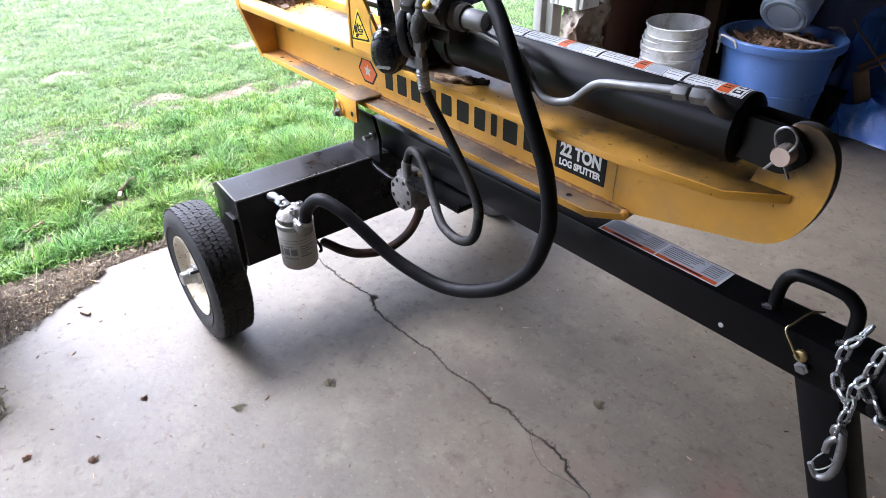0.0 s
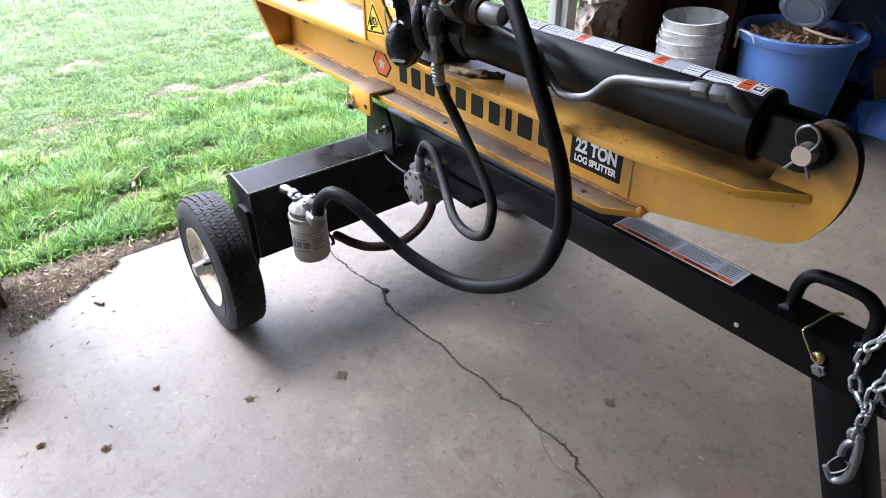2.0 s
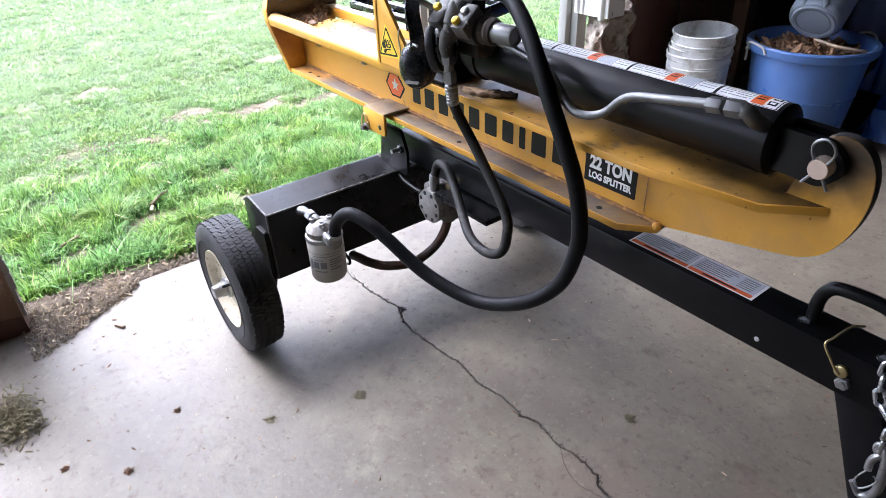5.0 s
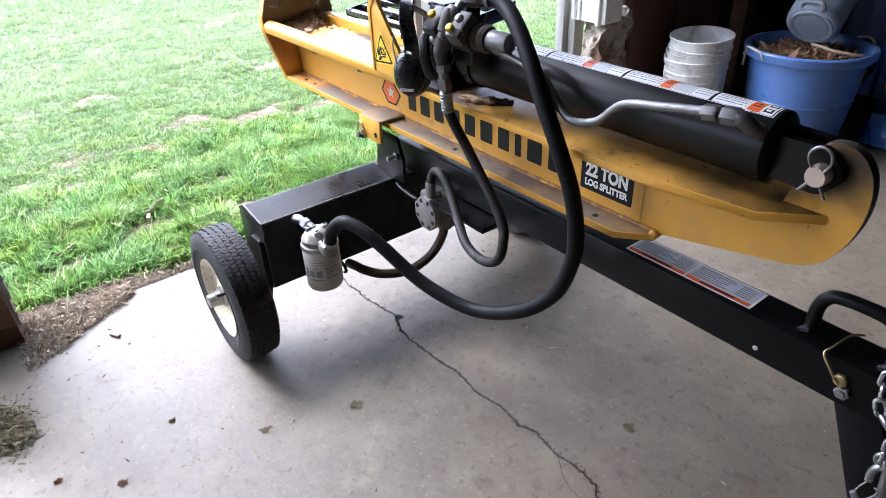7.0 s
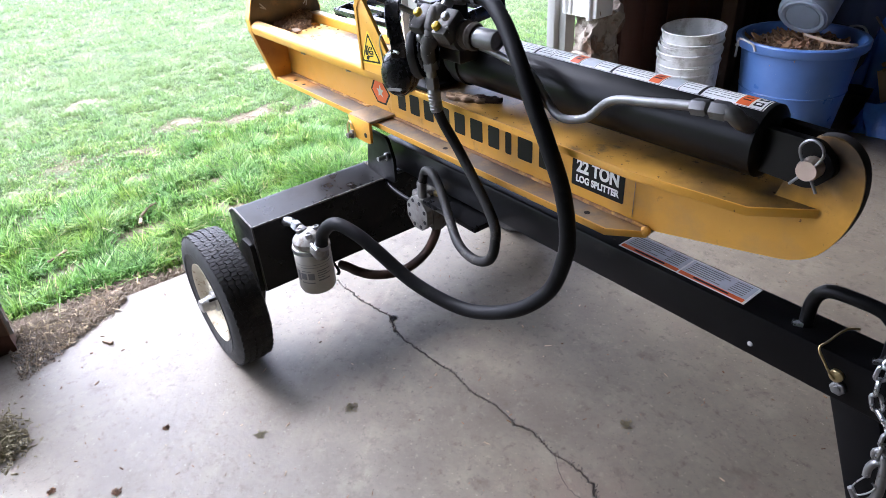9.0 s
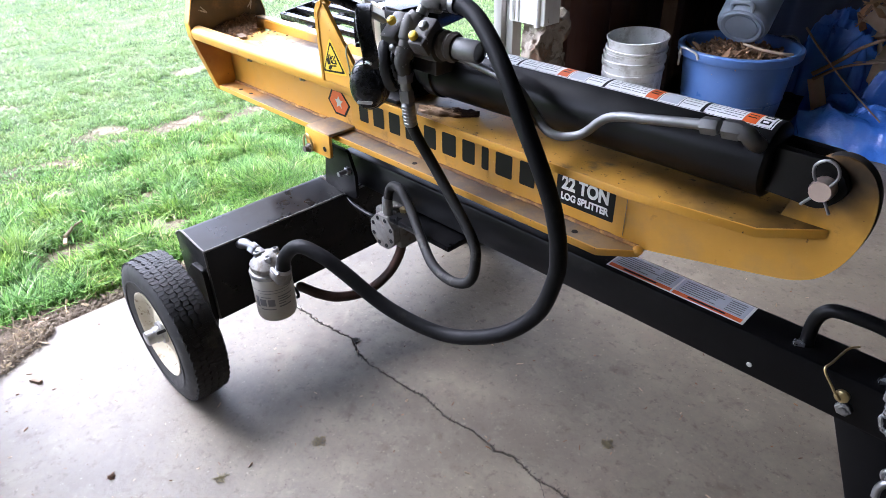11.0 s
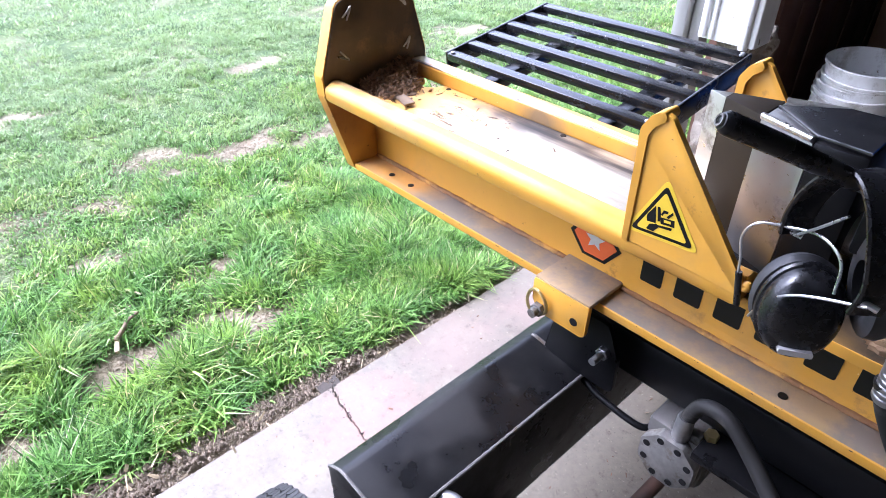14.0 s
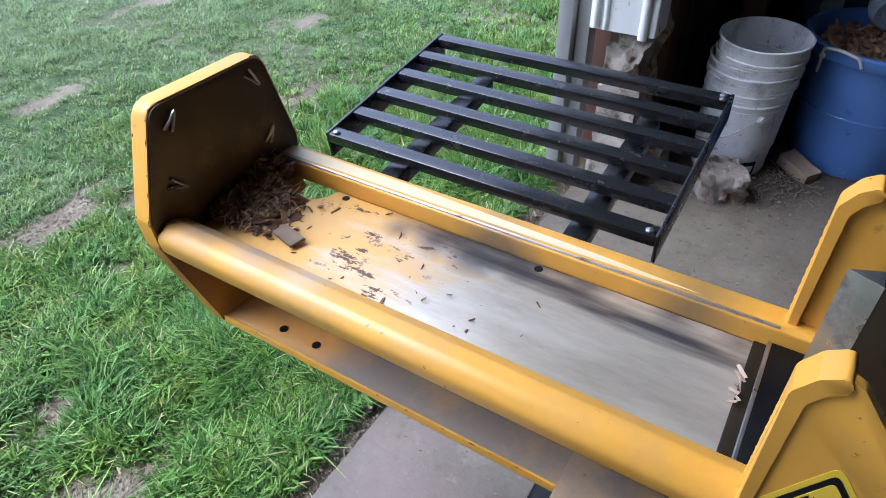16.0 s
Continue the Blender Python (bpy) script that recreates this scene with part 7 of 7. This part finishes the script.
crumpled("tarpaulin", "crumpled shiny blue tarpaulin heaped on the floor", "tarpaulin", TARP, (0.76, 2.44, 0.0), 0.34, 0.20, 0.22, 3.3, 80, 1.0)
crumpled("tarpaulin", "crumpled shiny blue tarpaulin piled behind the tub", "tarpaulin", TARP, (0.66, 2.70, 0.04), 0.27, 0.20, 0.42, 8.1, 80, 1.1)
crumpled("tarpaulin", "folded blue tarpaulin rising behind the tub", "tarpaulin", TARP, (0.46, 2.72, 0.12), 0.19, 0.16, 0.44, 6.3, 60, 0.9)
crumpled("tarpaulin", "folded blue tarpaulin half hidden in the dark", "tarpaulin", TARP, (1.30, 2.85, 0.0), 0.5, 0.40, 0.50, 5.7, 70, 1.0)
crumpled("dark_sheet", "dark crumpled sheet hanging over stored things", "sheet", DARKTARP, (0.22, 3.02, 0.0), 0.42, 0.28, 1.25, 12.4, 60, 0.9)
crumpled("crumpled_paper", "dark heap of packed brown paper", "paper heap", CARDBOARD, (0.80, 2.80, 0.20), 0.24, 0.20, 0.36, 2.2, 60, 1.0)
scraps("paper_scraps", 110, lambda r: Vector((0.80 + r.uniform(-0.20, 0.22), 2.72 + r.uniform(-0.12, 0.10), 0.40 + r.uniform(-0.08, 0.16))), 0.13, CARDBOARD, "torn curled sheets of brown paper and cardboard", "paper scraps", 71)
heap("dry_leaves", 150, lambda r: Vector((0.70 + r.uniform(-0.2, 0.2), 2.68 + r.uniform(-0.12, 0.14), 0.56 + r.uniform(-0.10, 0.06))), 0.06, BARKCHIP, "curled dry brown leaves and scraps", "dry leaves", 31, 0.06)
for nm, lb, pts, r in (("branch", "thin dry branch leaning on the tarpaulins", [(0.36, 2.40, 0.485), (0.45, 2.385, 0.40), (0.60, 2.36, 0.28), (0.79, 2.33, 0.150)], 0.0055), ("branch", "pale stripped branch on the heap", [(0.43, 2.44, 0.27), (0.52, 2.46, 0.345), (0.60, 2.48, 0.42), (0.74, 2.52, 0.50)], 0.011),
                       ("branch", "dry branch on the heap", [(0.44, 2.43, 0.25), (0.55, 2.46, 0.325), (0.70, 2.48, 0.37)], 0.008)):
    tagged(part(nm, sweep(smooth_path(pts, 6), lambda u, r=r: r * (1 - 0.4 * u), seg=8), BRANCH), lb, "branch")
tagged(part("cardboard_piece", box(-0.034, 0.034, -0.003, 0.003, 0, 0.17, 0.001, None, pose(0.515, 2.42, 0.10, -10, -22, 10)), CARDBOARD), "torn strip of cardboard leaning on the tarpaulin", "cardboard")
tagged(part("cardboard_piece", box(-0.020, 0.020, -0.003, 0.003, 0, 0.13, 0.001, None, pose(0.72, 2.27, 0.02, -24, -15, 10)), CARDBOARD), "torn strip of cardboard on the tarpaulin", "cardboard")
tagged(part("stone_block", rough_block(0.15, 0.115, 0.115, 6.0, 0.034, 14), ROUGHSTONE, m=pose(-0.140, 1.565, 0.0, 0, 0, 25)), "broken block of pale concrete on the floor", "stone")
tagged(part("wood_block", rough_block(0.13, 0.06, 0.045, 7.0, 0.004, 5), PALEWOOD, m=pose(0.07, 1.835, 0.006, 4, 10, -35)), "short block of split firewood on the floor", "wood block")
tagged(part("stored_post", box(-0.30, -0.22, 2.25, 2.33, 0, 1.6, 0.004), PIERRED), "reddish post standing in the dark corner", "post")
tagged(part("stored_board", box(-0.06, 0.02, 2.62, 2.65, 0, 1.7, 0.003), GREYWOOD), "grey board leaning in the dark corner", "board")
heap("floor_litter", 1500, lambda r: Vector((-0.22 + r.gauss(0, 0.16), 1.60 + r.gauss(0, 0.10), 0.003 + abs(r.gauss(0, 0.010)))), 0.0065, DIRT, "dirt and crumbs of mortar below the jamb", "litter", 41, 0.5)
heap("floor_litter", 900, lambda r: Vector((0.02 + r.gauss(0, 0.10), 1.74 + r.gauss(0, 0.07), 0.004 + abs(r.gauss(0, 0.01)))), 0.007, DIRT, "dirt and crumbs of wood beside the tub", "litter", 42, 0.5)


def clods(name, n, spot, size, material, label, category, seed):
    """Rounded crumbs of soil, each a small uneven lump."""
    rnd = random.Random(seed)
    verts, faces = [], []
    tri = ((0, 2, 4), (2, 1, 4), (1, 3, 4), (3, 0, 4), (2, 0, 5), (1, 2, 5), (3, 1, 5), (0, 3, 5))
    for _ in range(n):
        p = spot(rnd)
        q = size * rnd.choice((0.4, 0.5, 0.7, 0.7, 1.0, 1.6))
        turn = rnd.uniform(0, 3.14)
        c, d = math.cos(turn), math.sin(turn)
        base = len(verts)
        for x, y, z in ((1, 0, 0), (-1, 0, 0), (0, 1, 0), (0, -1, 0), (0, 0, 0.8), (0, 0, -0.5)):
            k = q * rnd.uniform(0.6, 1.25)
            verts.append((p.x + (x * c - y * d) * k, p.y + (x * d + y * c) * k, p.z + z * k))
        faces += [tuple(base + v for v in f) for f in tri]
    me = bpy.data.meshes.new(name)
    me.from_pydata(verts, [], faces)
    me.materials.append(material)
    return tagged(new(name, me), label, category, kind="stuff")


# ---- litter along the doorway ----
def crack_spot(r):
    k = r.randrange(len(crack_line) - 1)
    (xa, ya), (xb, yb) = crack_line[k], crack_line[k + 1]
    u = r.random()
    return Vector((xa + (xb - xa) * u, ya + (yb - ya) * u + r.gauss(0, 0.0045), 0.0006))


heap("crack_crumbs", 420, crack_spot, 0.0042, GROUT, "crumbs of dirt and spalled concrete along the crack", "crumbs", 31, 0.4)


def edge_spot(r):
    y = r.uniform(-1.5, 1.5)
    x = X_EDGE - 0.03 - 0.06 * r.random() ** 1.5 + (0.03 if r.random() < 0.2 else 0)
    return Vector((x, y, (-0.012 if x < X_EDGE else 0.002) + r.uniform(-0.004, 0.008)))


clods("soil_clods", 4500, lambda r: Vector((r.uniform(-0.72, -0.60), r.uniform(-1.5, -0.64), -0.018 + r.uniform(0, 0.01))), 0.0048, DIRT, "loose soil clods by the pier", "soil", 59)
clods("soil_clods", 9000, edge_spot, 0.0042, DIRT, "loose soil clods along the slab's edge", "soil", 51)
def spill_spot(r):
    u = r.random() ** 0.75
    return Vector((X_EDGE - 0.02 + (1.15 - u) * 0.24 * r.random() ** 1.4 + r.gauss(0, 0.012), -1.12 + 0.36 * u, 0.002 + abs(r.gauss(0, 0.006))))


clods("soil_crumbs", 8000, spill_spot, 0.0036, DIRT, "brown soil crumbs and thatch spilled on the slab", "soil", 57)
heap("dry_clippings", 900, spill_spot, 0.013, STRAW, "dry grass clippings on the spilled soil", "clippings", 58, 0.1)
heap("dry_clippings", 1300, lambda r: Vector((-0.12 + r.gauss(0, 0.05), -1.20 + r.gauss(0, 0.030), 0.003 + abs(r.gauss(0, 0.014)))), 0.008, MOSS, "clump of dry grass and moss on the slab", "clippings", 54, 0.5)
heap("straw", 200, lambda r: Vector((X_EDGE - 0.07 + r.gauss(0, 0.05), r.uniform(-1.4, 1.4), -0.008 + abs(r.gauss(0, 0.006)))), 0.020, STRAW, "dead grass stalks along the slab's edge", "straw", 55, 0.06)
heap("lawn_litter", 260, lambda r: Vector((r.uniform(-2.6, -0.75), r.uniform(-1.5, 1.6), -0.004 + r.uniform(0, 0.012))), 0.016, STRAW, "dead leaves and twigs strewn on the lawn", "litter", 56, 0.1)
for k, (x, y, a, L) in enumerate(((-0.36, -0.87, 30, 0.035), (-0.63, -0.80, -75, 0.10), (-1.12, -0.55, -20, 0.07), (-0.86, -0.42, 10, 0.06), (-1.35, 0.1, 60, 0.08), (-1.05, -0.88, -60, 0.09))):
    bm = rough_block(L, 0.012, 0.008, 3.0 + k, 0.003, 4)
    tagged(part("wood_scrap", bm, BRANCH if k != 2 else PALEWOOD, m=pose(x, y, 0.001 if x > X_EDGE else -0.004, 0, 0, a)), "dry scrap of bark lying on the ground", "wood scrap")
for x, y, r, mt in ((0.374, -0.444, 0.017, MOSS), (0.303, -0.666, 0.015, MOSS), (0.139, -0.142, 0.010, DARKCAST), (0.240, -1.005, 0.009, BARK), (0.131, -1.125, 0.008, BARK), (0.115, -0.848, 0.008, BARK), (0.885, 0.047, 0.014, MOSS)):
    heap("dirt_spot", 70, lambda q, x=x, y=y, r=r: Vector((x + q.gauss(0, r * 0.5), y + q.gauss(0, r * 0.5), 0.001 + abs(q.gauss(0, 0.001)))), 0.0050, mt, "small crumbled spot of dried dirt on the concrete", "dirt", int(900 + x * 100), 0.4)
heap("floor_crumbs", 750, lambda r: Vector((r.uniform(-0.55, 2.2), r.uniform(-1.3, 2.0), 0.0012)), 0.0055, BARK, "scattered crumbs of bark and grit on the concrete", "crumbs", 61, 0.4)
heap("floor_crumbs", 90, lambda r: Vector((r.uniform(-0.3, 1.6), r.uniform(-1.1, 1.2), 0.0012)), 0.008, PALEWOOD, "scattered pale chips on the concrete", "crumbs", 62, 0.3)
tagged(part("stick", sweep(smooth_path([(-1.130, -0.548, 0.006), (-1.155, -0.515, 0.014), (-1.178, -0.495, 0.016), (-1.200, -0.458, 0.012)], 6), lambda u: 0.007 * (1 - 0.4 * u), seg=8), BRANCH), "bent pale stick lying in the grass", "stick")
